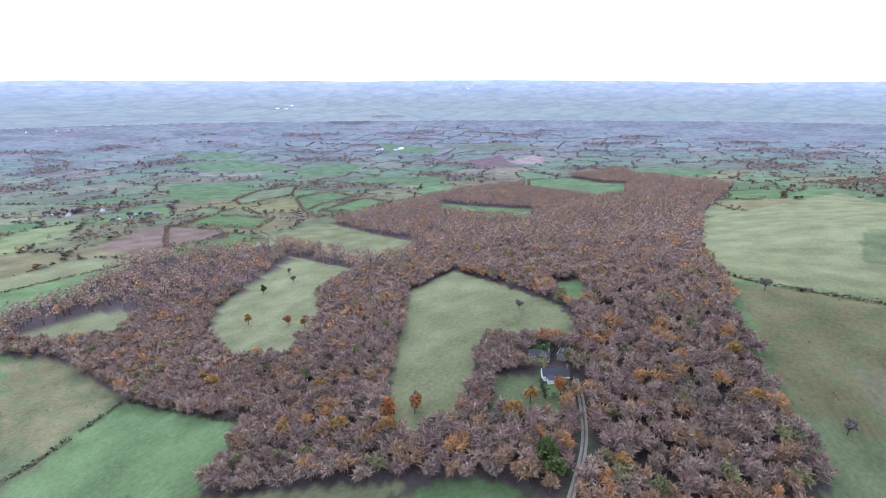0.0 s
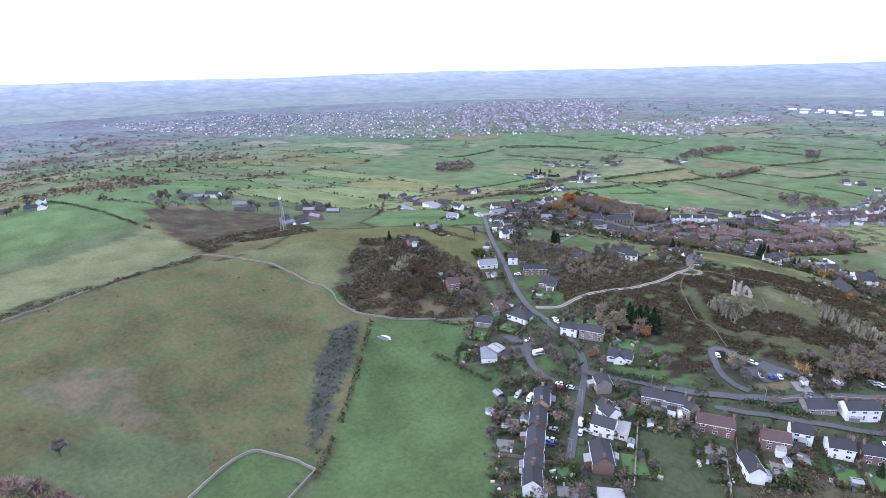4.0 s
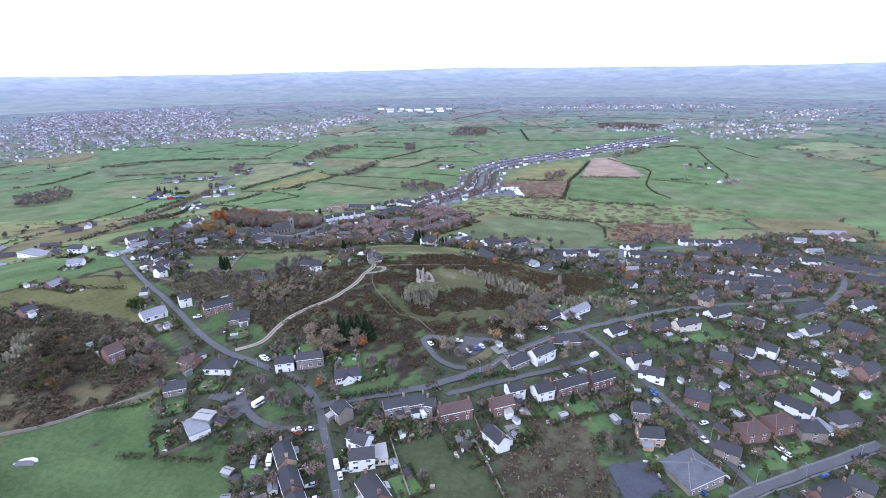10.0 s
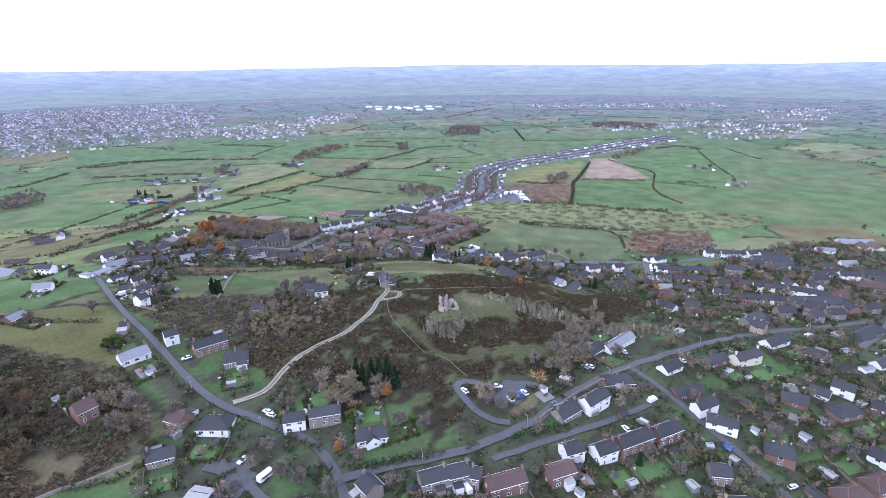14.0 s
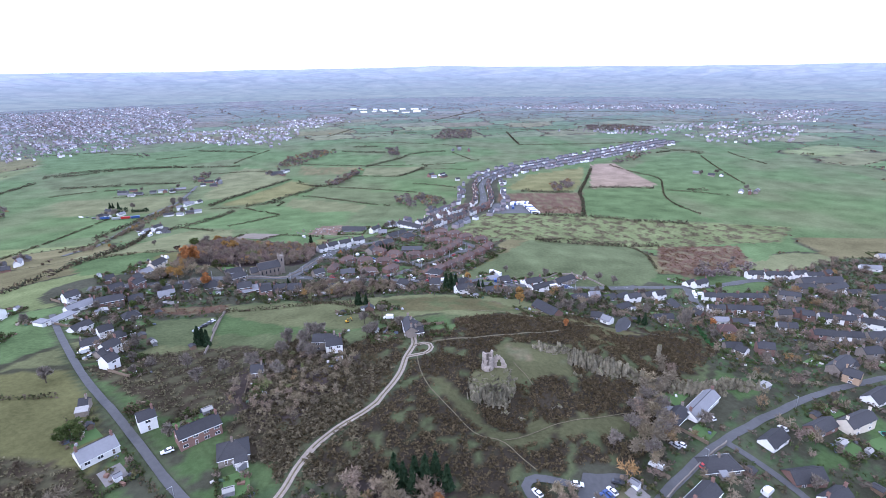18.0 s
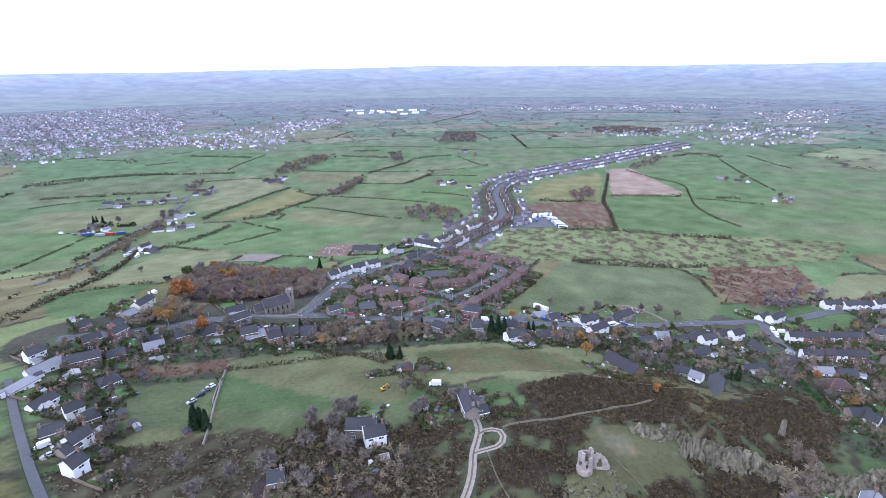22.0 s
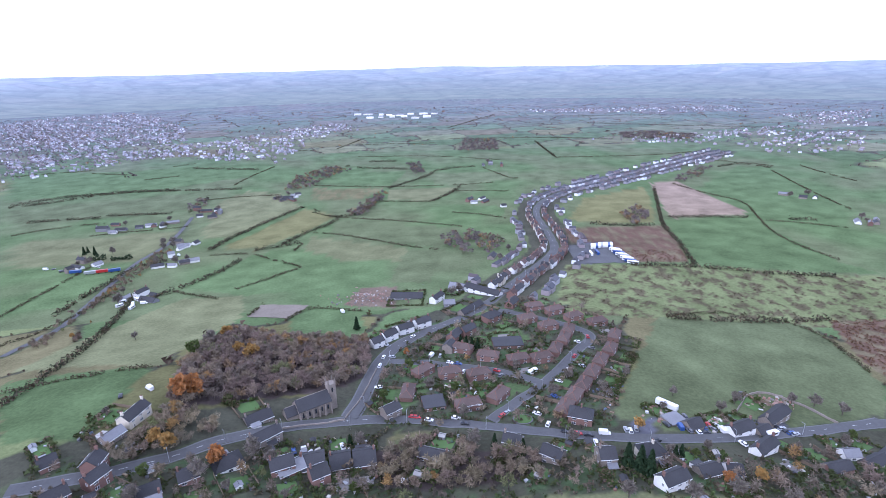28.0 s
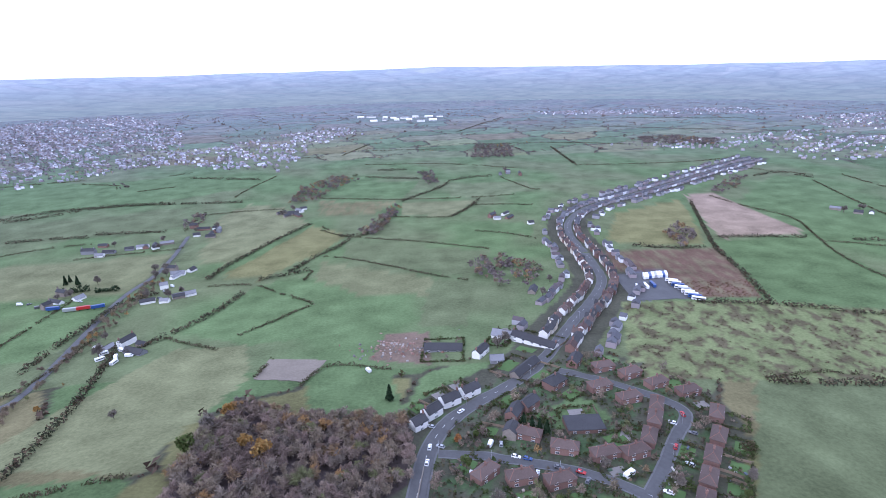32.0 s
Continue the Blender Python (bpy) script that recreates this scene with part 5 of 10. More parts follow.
MIDGRASS = material("worn_grass", (0.125, 0.108, 0.066), 0.95, grain=0.5, scale=1.0)
TRACKS = ("castle_track", "castle_track_upper", "castle_loop", "farm_drive")
PATHS = ("foot_path_east", "foot_path_crag", "foot_path_west", "foot_path_foot", "foot_path_heath")
for k, (name, (width, line)) in enumerate(ROADS.items()):
    if name in PATHS:
        verts, faces = strip(line, width, 0.2)
        tagged(new("footpath", mesh_of("footpath", verts, faces, MIDGRASS)), "trodden straw-coloured footpath through heather", "path", kind="structure")
        continue
    if name in TRACKS:
        verts, faces = strip(line, width * 0.9, 0.22)
        tagged(new("track", mesh_of("track", verts, faces, GRAVEL)), "pale rutted gravel track over the hill", "track", kind="structure")
        verts, faces = strip(line, 0.6, 0.27)
        tagged(new("track_verge", mesh_of("track_verge", verts, faces, MIDGRASS)), "strip of worn grass between the wheel ruts", "track", kind="structure")
        continue
    if name in ("main_street", "church_road", "estate_road", "crescent", "lower_road", "east_road", "terrace_street"):
        for s in (-1, 1):
            verts, faces = strip(line, 0.9, 0.2 + 0.004 * k, shift=s * (width / 2 + 0.45))
            tagged(new("pavement", mesh_of("pavement", verts, faces, PAVING)), "narrow grey pavement beside the road", "pavement", kind="structure")
    verts, faces = strip(line, width, 0.26 + 0.006 * k)
    tagged(new("road", mesh_of("road", verts, faces, TARMAC)), "worn grey tarmac road", "road", kind="structure")
    if name in ("main_street", "church_road"):
        p, g = along(line, 9.0)
        dashes = []
        for (x, y), (dx, dy) in zip(p[1:-1], g[1:-1]):
            z = [lay(x + s * dx, y + s * dy) + 0.42 + 0.006 * k for s in (-1.5, 1.5)]
            c = [(x + s * dx - o * dy, y + s * dy + o * dx, z[s > 0]) for s, o in ((-1.5, -0.06), (1.5, -0.06), (1.5, 0.06), (-1.5, 0.06))]
            dashes.append((c, [(0, 1, 2, 3)], 0))
        tagged(new("centre_line", solid("centre_line", dashes, [PAINT])), "broken white centre line of the road", "road marking", kind="structure")


# ---- trees, woods and hedges ----
def crown(seed, n, kind, coarse=1.0):
    """The twigs and leaves of a tree one metre high: many small slips, gathered round the ends of its limbs."""
    r = np.random.default_rng(seed)
    if kind == "conifer":
        z = r.uniform(0.12, 1.0, n) ** 1.15
        rad = (1.02 - z) * 0.24 * r.uniform(0.6, 1.1, n)
        a = r.uniform(0, 6.283, n)
        c = np.c_[rad * np.cos(a), rad * np.sin(a), z]
        way = np.c_[np.cos(a), np.sin(a), -0.5 + 0.3 * r.normal(size=n)]
        long, wide = 0.13, 0.07
    else:
        lobes = 11
        d = r.normal(size=(lobes, 3))
        d /= np.linalg.norm(d, axis=1)[:, None]
        heads = np.array([0, 0, 0.62]) + d * np.array([0.27, 0.27, 0.24]) * r.uniform(0.55, 1.05, (lobes, 1))
        own = r.integers(0, lobes, n)
        off = r.normal(size=(n, 3))
        off /= np.linalg.norm(off, axis=1)[:, None]
        c = heads[own] + off * 0.165 * r.uniform(0.3, 1.0, (n, 1)) ** 0.6
        way = 0.6 * off + 0.9 * (c - np.array([0, 0, 0.35])) + 0.35 * r.normal(size=(n, 3))
        long, wide = (0.17, 0.021) if kind == "bare" else (0.085, 0.07)
    way /= np.linalg.norm(way, axis=1)[:, None]
    side = np.cross(way, r.normal(size=(n, 3)))
    side /= np.linalg.norm(side, axis=1)[:, None]
    long, wide = long * coarse, wide * coarse
    ln, wd = long * r.uniform(0.6, 1.3, (n, 1)), wide * r.uniform(0.6, 1.4, (n, 1))
    v = np.stack([c - way * ln * 0.5 - side * wd, c - way * ln * 0.4 + side * wd, c + way * ln * 0.6], 1)
    return v.reshape(-1, 3)


def trunk(seed, spread=0.26, limbs=6):
    """A tapered trunk and its main limbs, one metre high in all."""
    r = np.random.default_rng(seed)
    verts, faces = [], []

    def stem(a, b, ra, rb):
        way = np.subtract(b, a)
        u = np.cross(way, (0.3, 1, 0.2))
        u /= np.linalg.norm(u)
        w = np.cross(way, u)
        w /= np.linalg.norm(w)
        base = len(verts)
        for at, rad in ((a, ra), (b, rb)):
            for k in range(5):
                verts.append(tuple(np.array(at) + rad * (np.cos(k * 1.2566) * u + np.sin(k * 1.2566) * w)))
        for k in range(5):
            j = (k + 1) % 5
            faces.append((base + k, base + j, base + 5 + j, base + 5 + k))

    fork = (r.normal() * 0.02, r.normal() * 0.02, 0.36)
    stem((0, 0, -0.03), fork, 0.032, 0.022)
    stem(fork, (fork[0], fork[1], 0.8), 0.02, 0.004)
    for k in range(limbs):
        a = k * 1.05 + r.uniform(-0.3, 0.3)
        mid = (np.cos(a) * spread * 0.5, np.sin(a) * spread * 0.5, 0.5 + r.uniform(-0.06, 0.08))
        stem(fork if k % 2 else (0, 0, 0.28), mid, 0.014, 0.009)
        stem(mid, (np.cos(a) * spread, np.sin(a) * spread, 0.66 + r.uniform(-0.08, 0.12)), 0.009, 0.003)
    return np.array(verts), np.array(faces)


TONES = {
    "bare": ((0.178, 0.152, 0.126), (0.162, 0.134, 0.118), (0.18, 0.16, 0.122), (0.15, 0.136, 0.114)),
    "gold": ((0.33, 0.19, 0.06), (0.28, 0.18, 0.065)),
    "rust": ((0.33, 0.145, 0.05), (0.28, 0.135, 0.055)),
    "green": ((0.07, 0.095, 0.03), (0.085, 0.1, 0.035)),
    "conifer": ((0.022, 0.038, 0.02), (0.028, 0.045, 0.022)),
    "bush": ((0.045, 0.06, 0.022), (0.075, 0.075, 0.035), (0.1, 0.078, 0.05)),
}
TREES = {}
for kind in ("bare", "gold", "rust", "green", "conifer", "bush"):
    TREES[kind] = []
    for k in range(4 if kind in ("bare", "bush") else 2):
        seed = 100 + 10 * len(TREES) + k
        count = {"bare": 620, "conifer": 380, "bush": 220}.get(kind, 420)
        v = crown(seed, count, "bare" if kind == "bare" else "conifer" if kind == "conifer" else "leafy")
        if kind == "bush":
            v = (v - np.array([0, 0, 0.3])) * np.array([1.6, 1.6, 1.25])
        tones_k = np.array(TONES[kind])
        c = tones_k[np.random.default_rng(seed).integers(0, len(tones_k), len(v) // 3)] * np.random.default_rng(seed + 1).uniform(0.75, 1.25, (len(v) // 3, 1))
        leaves = mesh_of("crown", v, np.arange(len(v)).reshape(-1, 3), LEAF, np.repeat(c, 3, 0))
        tv, tf = trunk(seed, limbs=0 if kind == "conifer" else 6)
        TREES[kind].append((leaves, mesh_of("trunk", tv, tf, BARK)))
TREE_LABEL = {
    "bare": ("tree", "leafless winter tree with a purplish brown twiggy crown", "tree"),
    "gold": ("tree", "autumn tree with golden orange leaves", "tree"),
    "rust": ("tree", "autumn tree with rust red leaves", "tree"),
    "green": ("tree", "broad tree still in dull green leaf", "tree"),
    "conifer": ("conifer", "dark evergreen conifer with a pointed top", "tree"),
    "bush": ("bush", "low rounded garden bush", "bush"),
}


def tree(kind, x, y, high=9.0, wide=1.0):
    name, label, category = TREE_LABEL[kind]
    leaves, stem = TREES[kind][int(abs(x * 7 + y * 3)) % len(TREES[kind])]
    ob = thing(name, x, y, lay(x, y) - 0.1, (x * 37 + y * 11) % 360, label, category, "trees")
    ob.scale = (high * wide, high * wide, high)
    part("crown", leaves, ob)
    if kind != "bush":
        part("trunk", stem, ob, "grey brown trunk and limbs")
    return ob


def scatter(name, label, px, py, high, tint, kind, count, width=1.0, lift=0.0, category="woodland", coarse=1.0):
    """Many plants nobody could count, in one mesh."""
    if not len(px):
        return
    shapes = [crown(900 + k, count, kind, coarse) for k in range(5)]
    pick = rng.integers(0, 5, len(px))
    turn, z = rng.uniform(0, 6.283, len(px)), lie(px, py) - 0.3 + lift
    vs, cs = [], []
    for k in range(5):
        i = np.where(pick == k)[0]
        s = shapes[k][None] * high[i, None, None] * np.array([width, width, 1.0])
        c, q = np.cos(turn[i])[:, None], np.sin(turn[i])[:, None]
        v = np.stack([s[..., 0] * c - s[..., 1] * q + px[i, None], s[..., 0] * q + s[..., 1] * c + py[i, None], s[..., 2] + z[i, None]], -1)
        vs.append(v.reshape(-1, 3))
        shade = np.repeat(tint[i], count, 0) * rng.uniform(0.75, 1.25, (len(i) * count, 1))
        cs.append(np.repeat(shade, 3, 0))
    if kind == "bare" or name == "woodland":
        foot = np.array([(-0.03, 0, 0), (0.03, 0, 0), (0, 0, 0.7), (0, -0.03, 0), (0, 0.03, 0), (0, 0, 0.7)])
        v = foot[None] * high[:, None, None] + np.c_[px, py, z][:, None]
        vs.append(v.reshape(-1, 3))
        cs.append(np.tile(np.array([(0.1, 0.085, 0.07)]), (v.shape[0] * 6, 1)))
    v, c = np.concatenate(vs), np.concatenate(cs)
    tagged(new(name, mesh_of(name, v, np.arange(len(v)).reshape(-1, 3), LEAF, c)), label, category, kind="stuff")


def spots(outline, gap, keep_off=4.0):
    """Uneven places in an outline, clear of fields that lie in it and of roads."""
    o = np.array(outline, float)
    xs, ys = np.meshgrid(np.arange(o[:, 0].min(), o[:, 0].max(), gap), np.arange(o[:, 1].min(), o[:, 1].max(), gap))
    px, py = xs.ravel() + rng.uniform(-0.48, 0.48, xs.size) * gap, ys.ravel() + rng.uniform(-0.48, 0.48, xs.size) * gap
    ok = inside(px, py, outline)
    return px[ok], py[ok]


def clear(px, py, off_fields=True, road_gap=3.0, snug=0.0):
    ok = np.ones(px.shape, bool)
    if off_fields:
        for kind, outline, _ in FIELDS:
            if kind not in ("garden", "heath"):
                ok &= ~inside(px, py, outline)
    for name, (width, line) in ROADS.items():
        ok &= near_line(px, py, line) > width / 2 + road_gap
    for hx, hy, hr in HOUSE_SPOTS:
        ok &= np.hypot(px - hx, py - hy) > hr - snug
    return ok


def wood_tones(px, py, warm=0.12):
    base = np.array(TONES["bare"])[rng.integers(0, 4, len(px))] * rng.uniform(0.8, 1.15, (len(px), 1)) * np.array([1.2, 1.06, 1.02])
    odd = rng.uniform(0, 1, len(px)) + 0.12 * waves(px, py, 60, 61)
    base[odd > 1 - warm] = (0.21, 0.145, 0.09)
    base[odd > 1 - warm * 0.25] = (0.29, 0.175, 0.08)
    base[odd < 0.03] = (0.15, 0.15, 0.075)
    return base


def hedge_line(lines, high, wide, per_metre, tones, name="hedgerow", label="uneven clipped farm hedge with gaps", gaps=0.12):
    """Hedges along lines, all in one mesh."""
    vs, cs = [], []
    for line in lines:
        p, g = along(line, 1.0)
        if len(p) < 3:
            continue
        n = int(len(p) * per_metre)
        i = rng.integers(0, len(p), n)
        i = i[(waves(p[i, 0], p[i, 1], 30, 71) > -1 + 2 * gaps)]
        n = len(i)
        h = high * (0.8 + 0.35 * waves(p[i, 0], p[i, 1], 11, 72))
        u = rng.uniform(-0.5, 0.5, n)
        c = np.c_[p[i, 0] - g[i, 1] * u * wide + rng.normal(size=n) * 0.3, p[i, 1] + g[i, 0] * u * wide + rng.normal(size=n) * 0.3, np.zeros(n)]
        c[:, 2] = lie(c[:, 0], c[:, 1]) + h * rng.uniform(0.05, 1.0, n)
        a, b = rng.normal(size=(n, 3)), rng.normal(size=(n, 3))
        s = (0.42 * high ** 0.5 * rng.uniform(0.6, 1.4, (n, 1)))
        a, b = a / np.linalg.norm(a, axis=1)[:, None] * s, b / np.linalg.norm(b, axis=1)[:, None] * s
        vs.append(np.stack([c - a, c + a, c + b * 1.3], 1).reshape(-1, 3))
        t = np.array(tones)[rng.integers(0, len(tones), n)] * rng.uniform(0.75, 1.25, (n, 1))
        cs.append(np.repeat(t, 3, 0))
    if vs:
        v, c = np.concatenate(vs), np.concatenate(cs)
        tagged(new(name, mesh_of(name, v, np.arange(len(v)).reshape(-1, 3), LEAF, c)), label, "hedge", kind="stuff")



# ---- houses ----
HOUSE_SPOTS = []
CHIMNEY = {}


def window_mesh(w, h):
    """A white casement with two panes set back in it and a sill, in one piece."""
    xs, zs = [-w / 2, -w / 2 + 0.09, -0.045, 0.045, w / 2 - 0.09, w / 2], [-h / 2, -h / 2 + 0.1, h / 2 - 0.09, h / 2]
    v = [(x, -0.05, z) for z in zs for x in xs] + [(x, 0.05, z) for x, z in ((xs[0], zs[0]), (xs[5], zs[0]), (xs[5], zs[3]), (xs[0], zs[3]))]
    f, slots = [], []
    for r in range(3):
        for c in range(5):
            a, b, d, e = r * 6 + c, r * 6 + c + 1, r * 6 + c + 7, r * 6 + c + 6
            if r == 1 and c in (1, 3):
                n = len(v)
                v += [(v[i][0], 0.0, v[i][2]) for i in (a, b, d, e)]
                f += [(n, n + 1, n + 2, n + 3), (a, b, n + 1, n), (b, d, n + 2, n + 1), (d, e, n + 3, n + 2), (e, a, n, n + 3)]
                slots += [1, 0, 0, 0, 0]
            else:
                f.append((a, b, d, e))
                slots.append(0)
    f += [(0, 24, 25, 5, 4, 3, 2, 1), (18, 19, 20, 21, 22, 23, 26, 27), (0, 6, 12, 18, 27, 24), (5, 25, 26, 23, 17, 11)]
    me = bpy.data.meshes.new("window")
    me.from_pydata(v, [], f)
    me.polygons.foreach_set("material_index", slots + [0] * 4)
    me.materials.append(WHITE)
    me.materials.append(PANE)
    return me


WINDOW = {"wide": window_mesh(1.8, 1.25), "small": window_mesh(1.0, 1.2)}
DOORMESH = solid("door", [box(-0.5, 0.5, -0.06, 0.04, 0, 2.1), box(-0.38, 0.38, -0.09, -0.06, 0.15, 0.95, 1), box(-0.38, 0.38, -0.09, -0.06, 1.1, 1.95, 1)], [WHITE, DARKWOOD])
for wall in WALLS:
    CHIMNEY[wall] = solid("chimney", [box(-0.5, 0.5, -0.35, 0.35, -1.2, 1.3), box(-0.58, 0.58, -0.43, 0.43, 1.3, 1.45), box(-0.36, -0.1, -0.13, 0.13, 1.45, 1.9, 1, 0.8), box(0.1, 0.36, -0.13, 0.13, 1.45, 1.9, 1, 0.8)], [WALLS["brick"] if wall == "white" else WALLS[wall], CLAY])
HOUSE_WORDS = {"white": "white-rendered", "cream": "cream-rendered", "brick": "red brick", "buff": "buff brick", "stone": "gritstone", "brown": "dark brick", "grey": "grey-clad"}
ROOF_WORDS = {"slate": "dark slate roof", "tile": "brown tiled roof", "brown": "dark brown tiled roof", "worn": "worn grey slate roof", "light": "pale grey roof", "flat": "flat felt roof"}


def prism(L, D, eave, ridge, shape):
    """The walls' corners and faces, with gables up to the ridge where it has them."""
    x, y = L / 2, D / 2
    low = [(-x, -y, -1.5), (x, -y, -1.5), (x, y, -1.5), (-x, y, -1.5)]
    top = [(-x, -y, eave), (x, -y, eave), (x, y, eave), (-x, y, eave)]
    if shape != "gable":
        return low + top, [(0, 1, 5, 4), (1, 2, 6, 5), (2, 3, 7, 6), (3, 0, 4, 7), (4, 5, 6, 7)], 0
    return low + top + [(-x, 0, ridge), (x, 0, ridge)], [(0, 1, 5, 4), (2, 3, 7, 6), (1, 2, 6, 9, 5), (3, 0, 4, 8, 7)], 0


def roof_pieces(L, D, eave, ridge, shape):
    t = 0.16
    if shape == "flat":
        x, y = L / 2 + 0.15, D / 2 + 0.15
        return [box(-x, x, -y, y, eave + 0.01, eave + 0.22), box(-x + 0.3, x - 0.3, -y + 0.3, y - 0.3, eave + 0.22, eave + 0.3)]
    over, x, y = 0.3, L / 2 + (0.22 if shape == "gable" else 0.35), D / 2 + 0.35
    slope = (ridge - eave) / (D / 2)
    drop = eave - slope * 0.35
    end = x if shape == "gable" else max(0.4, x - y * 0.9)
    up = [(-x, -y, drop), (x, -y, drop), (x, y, drop), (-x, y, drop), (-end, 0, ridge + 0.05), (end, 0, ridge + 0.05)]
    v = [(a, b, c + t) for a, b, c in up] + up
    f = [(0, 1, 5, 4), (2, 3, 4, 5), (7, 6, 10, 11), (9, 8, 11, 10), (0, 6, 7, 1), (2, 8, 9, 3)]
    if shape == "gable":
        f += [(1, 7, 11, 5), (2, 5, 11, 8), (0, 4, 10, 6), (3, 9, 10, 4)]
    else:
        f += [(1, 2, 5), (3, 0, 4), (8, 7, 11), (6, 9, 10), (1, 7, 8, 2), (3, 9, 6, 0)]
        hips = []
        for a, b in ((0, 4), (1, 5), (2, 5), (3, 4)):
            p, q = Vector(v[a]), Vector(v[b])
            w = (q - p).cross(Vector((0, 0, 1))).normalized() * 0.16
            up = Vector((0, 0, 0.14))
            hips.append(([p - w, p + w, q + w, q - w, p + up, q + up], [(0, 4, 5, 3), (4, 1, 2, 5), (0, 1, 4), (3, 5, 2)], 1))
        return [(v, f, 0), box(-end, end, -0.13, 0.13, ridge + 0.05, ridge + 0.3, 1, 0.7)] + hips
    return [(v, f, 0), box(-end, end, -0.13, 0.13, ridge + 0.05, ridge + 0.3, 1, 0.7)]


def house(x, y, turn, L, D, storeys=2, wall="brick", roof="slate", shape="gable", detail=2, name="house", pitch=0.36):
    """A house with its walls, roof, gutters, chimneys, windows and doors. detail: how much of its joinery can be seen."""
    eave = 2.5 if storeys == 1 else 4.7
    if name == "hall":
        eave = 3.8
    if shape == "hip" and roof == "tile":
        eave, pitch = 4.3, 0.36
    ridge = eave + min(D * pitch, 3.2 if pitch < 0.4 else 9)
    z = min(lay(x + a * L / 2 * math.cos(radians(turn)), y + a * L / 2 * math.sin(radians(turn))) for a in (-1, 0, 1)) + 0.15
    kind = "bungalow" if storeys == 1 and shape != "flat" else "building" if shape == "flat" else "house"
    ob = thing(name if name != "house" else kind, x, y, z, turn, f"{HOUSE_WORDS[wall]} {'single-storey' if storeys == 1 else 'two-storey'} {kind} with a {ROOF_WORDS['flat' if shape == 'flat' else roof]}", "house", "village houses")
    HOUSE_SPOTS.append((x, y, max(L, D) / 2 + 2.0))
    part("wall", solid("wall", [prism(L, D, eave, ridge, shape)], [WALLS[wall]]), ob)
    part("roof", solid("roof", roof_pieces(L, D, eave, ridge, shape), [ROOFS["flat" if shape == "flat" and roof == "flat" else roof], CLAY if roof in ("tile", "brown") else ROOFS["light"] if name == "hall" else ROOFS["slate"]]), ob)
    if detail and shape != "flat":
        s = D / 2 + 0.4
        rail = solid("gutter", [box(-L / 2 - 0.2, L / 2 + 0.2, -0.07, 0.07, eave - 0.28, eave - 0.12)], [WHITE])
        for a in (-1, 1) if detail > 1 else ():
            part("gutter", rail, ob, at=pose(0, a * s, 0))
    r = random.Random(int(x * 13 + y * 7))
    if storeys == 2 or detail > 1:
        spots_at = [-L / 2 + 0.6, L / 2 - 0.6] if L > 11 and shape == "gable" else [r.choice((-1, 1)) * (L / 2 - 0.6)] if shape == "gable" else [0.0] if shape == "hip" else []
        for cx in spots_at:
            part("chimney", CHIMNEY[wall], ob, at=pose(cx, 0, ridge + 0.1, 0, 0, 90))
    if detail:
        bays = max(1, int(L / (3.6 if detail > 1 else 6.0)))
        for side in (-1, 1):
            door_bay = r.randrange(bays)
            for s in range(storeys):
                for b in range(bays):
                    wx = -L / 2 + (b + 0.5) * L / bays
                    at = pose(wx, side * (D / 2 + 0.03), 1.35 + 2.45 * s, 0, 0, 0 if side < 0 else 180)
                    if s == 0 and b == door_bay and detail > 1 and side < 0:
                        part("door", DOORMESH, ob, at=pose(wx, side * (D / 2 + 0.05), 0.0, 0, 0, 0 if side < 0 else 180))
                    else:
                        part("window", WINDOW["wide" if (b + s) % 3 or L / bays > 3 else "small"], ob, at=at)
        if detail > 1:
            for side in (-1, 1):
                for s in range(storeys):
                    if r.random() < 0.35:
                        part("window", WINDOW["small"], ob, at=pose(side * (L / 2 + 0.03), r.uniform(-1, 1), 1.35 + 2.45 * s, 0, 0, 90 * side))
    if detail > 1 and shape != "flat" and r.random() < 0.5:
        side, w, d = r.choice((-1, 1)), r.uniform(2.5, 4.5), r.uniform(2.0, 3.4)
        cx = r.uniform(-L / 2 + w / 2, L / 2 - w / 2) if L > w else 0
        y0, y1 = (D / 2, D / 2 + d) if side > 0 else (-D / 2 - d, -D / 2)
        lean = [(cx - w / 2, y0, -1), (cx + w / 2, y0, -1), (cx + w / 2, y1, -1), (cx - w / 2, y1, -1), (cx - w / 2, y0, 2.9 if side > 0 else 2.2), (cx + w / 2, y0, 2.9 if side > 0 else 2.2), (cx + w / 2, y1, 2.2 if side > 0 else 2.9), (cx - w / 2, y1, 2.2 if side > 0 else 2.9)]
        ext = part("extension", solid("extension", [(lean, BOXF, 0)], [WALLS[r.choice((wall, wall, "white"))]]), ob, "lean-to extension at the back")
        cap = [(a + (0.15 if a > cx else -0.15), b + (0.15 if b > (y0 + y1) / 2 else -0.15), c + 0.02) for a, b, c in lean[4:]]
        part("extension_roof", solid("extension_roof", [(cap + [(a, b, c + 0.14) for a, b, c in cap], BOXF, 0)], [ROOFS[r.choice(("slate", "light", "flat"))]]), ext)
    return ob



for row in PLANS:
    house(*row)

# ---- gardens: lawns, sheds, fences and shrubs round the houses ----
LAWN = material("mown_lawn", (0.084, 0.138, 0.048), 0.95, grain=0.22, scale=0.5, big=0.1, bump=0.05, jitter=0.8)
PATIO = material("garden_paving", (0.2, 0.185, 0.17), 0.9, grain=0.25, scale=1.0, jitter=0.5)
FENCE = material("weathered_fence_boards", (0.2, 0.155, 0.11), 0.9, grain=0.3, scale=2.0, jitter=0.6)
SHED = material("shed_boards", (0.17, 0.12, 0.085), 0.9, grain=0.3, scale=2.0, jitter=0.8)


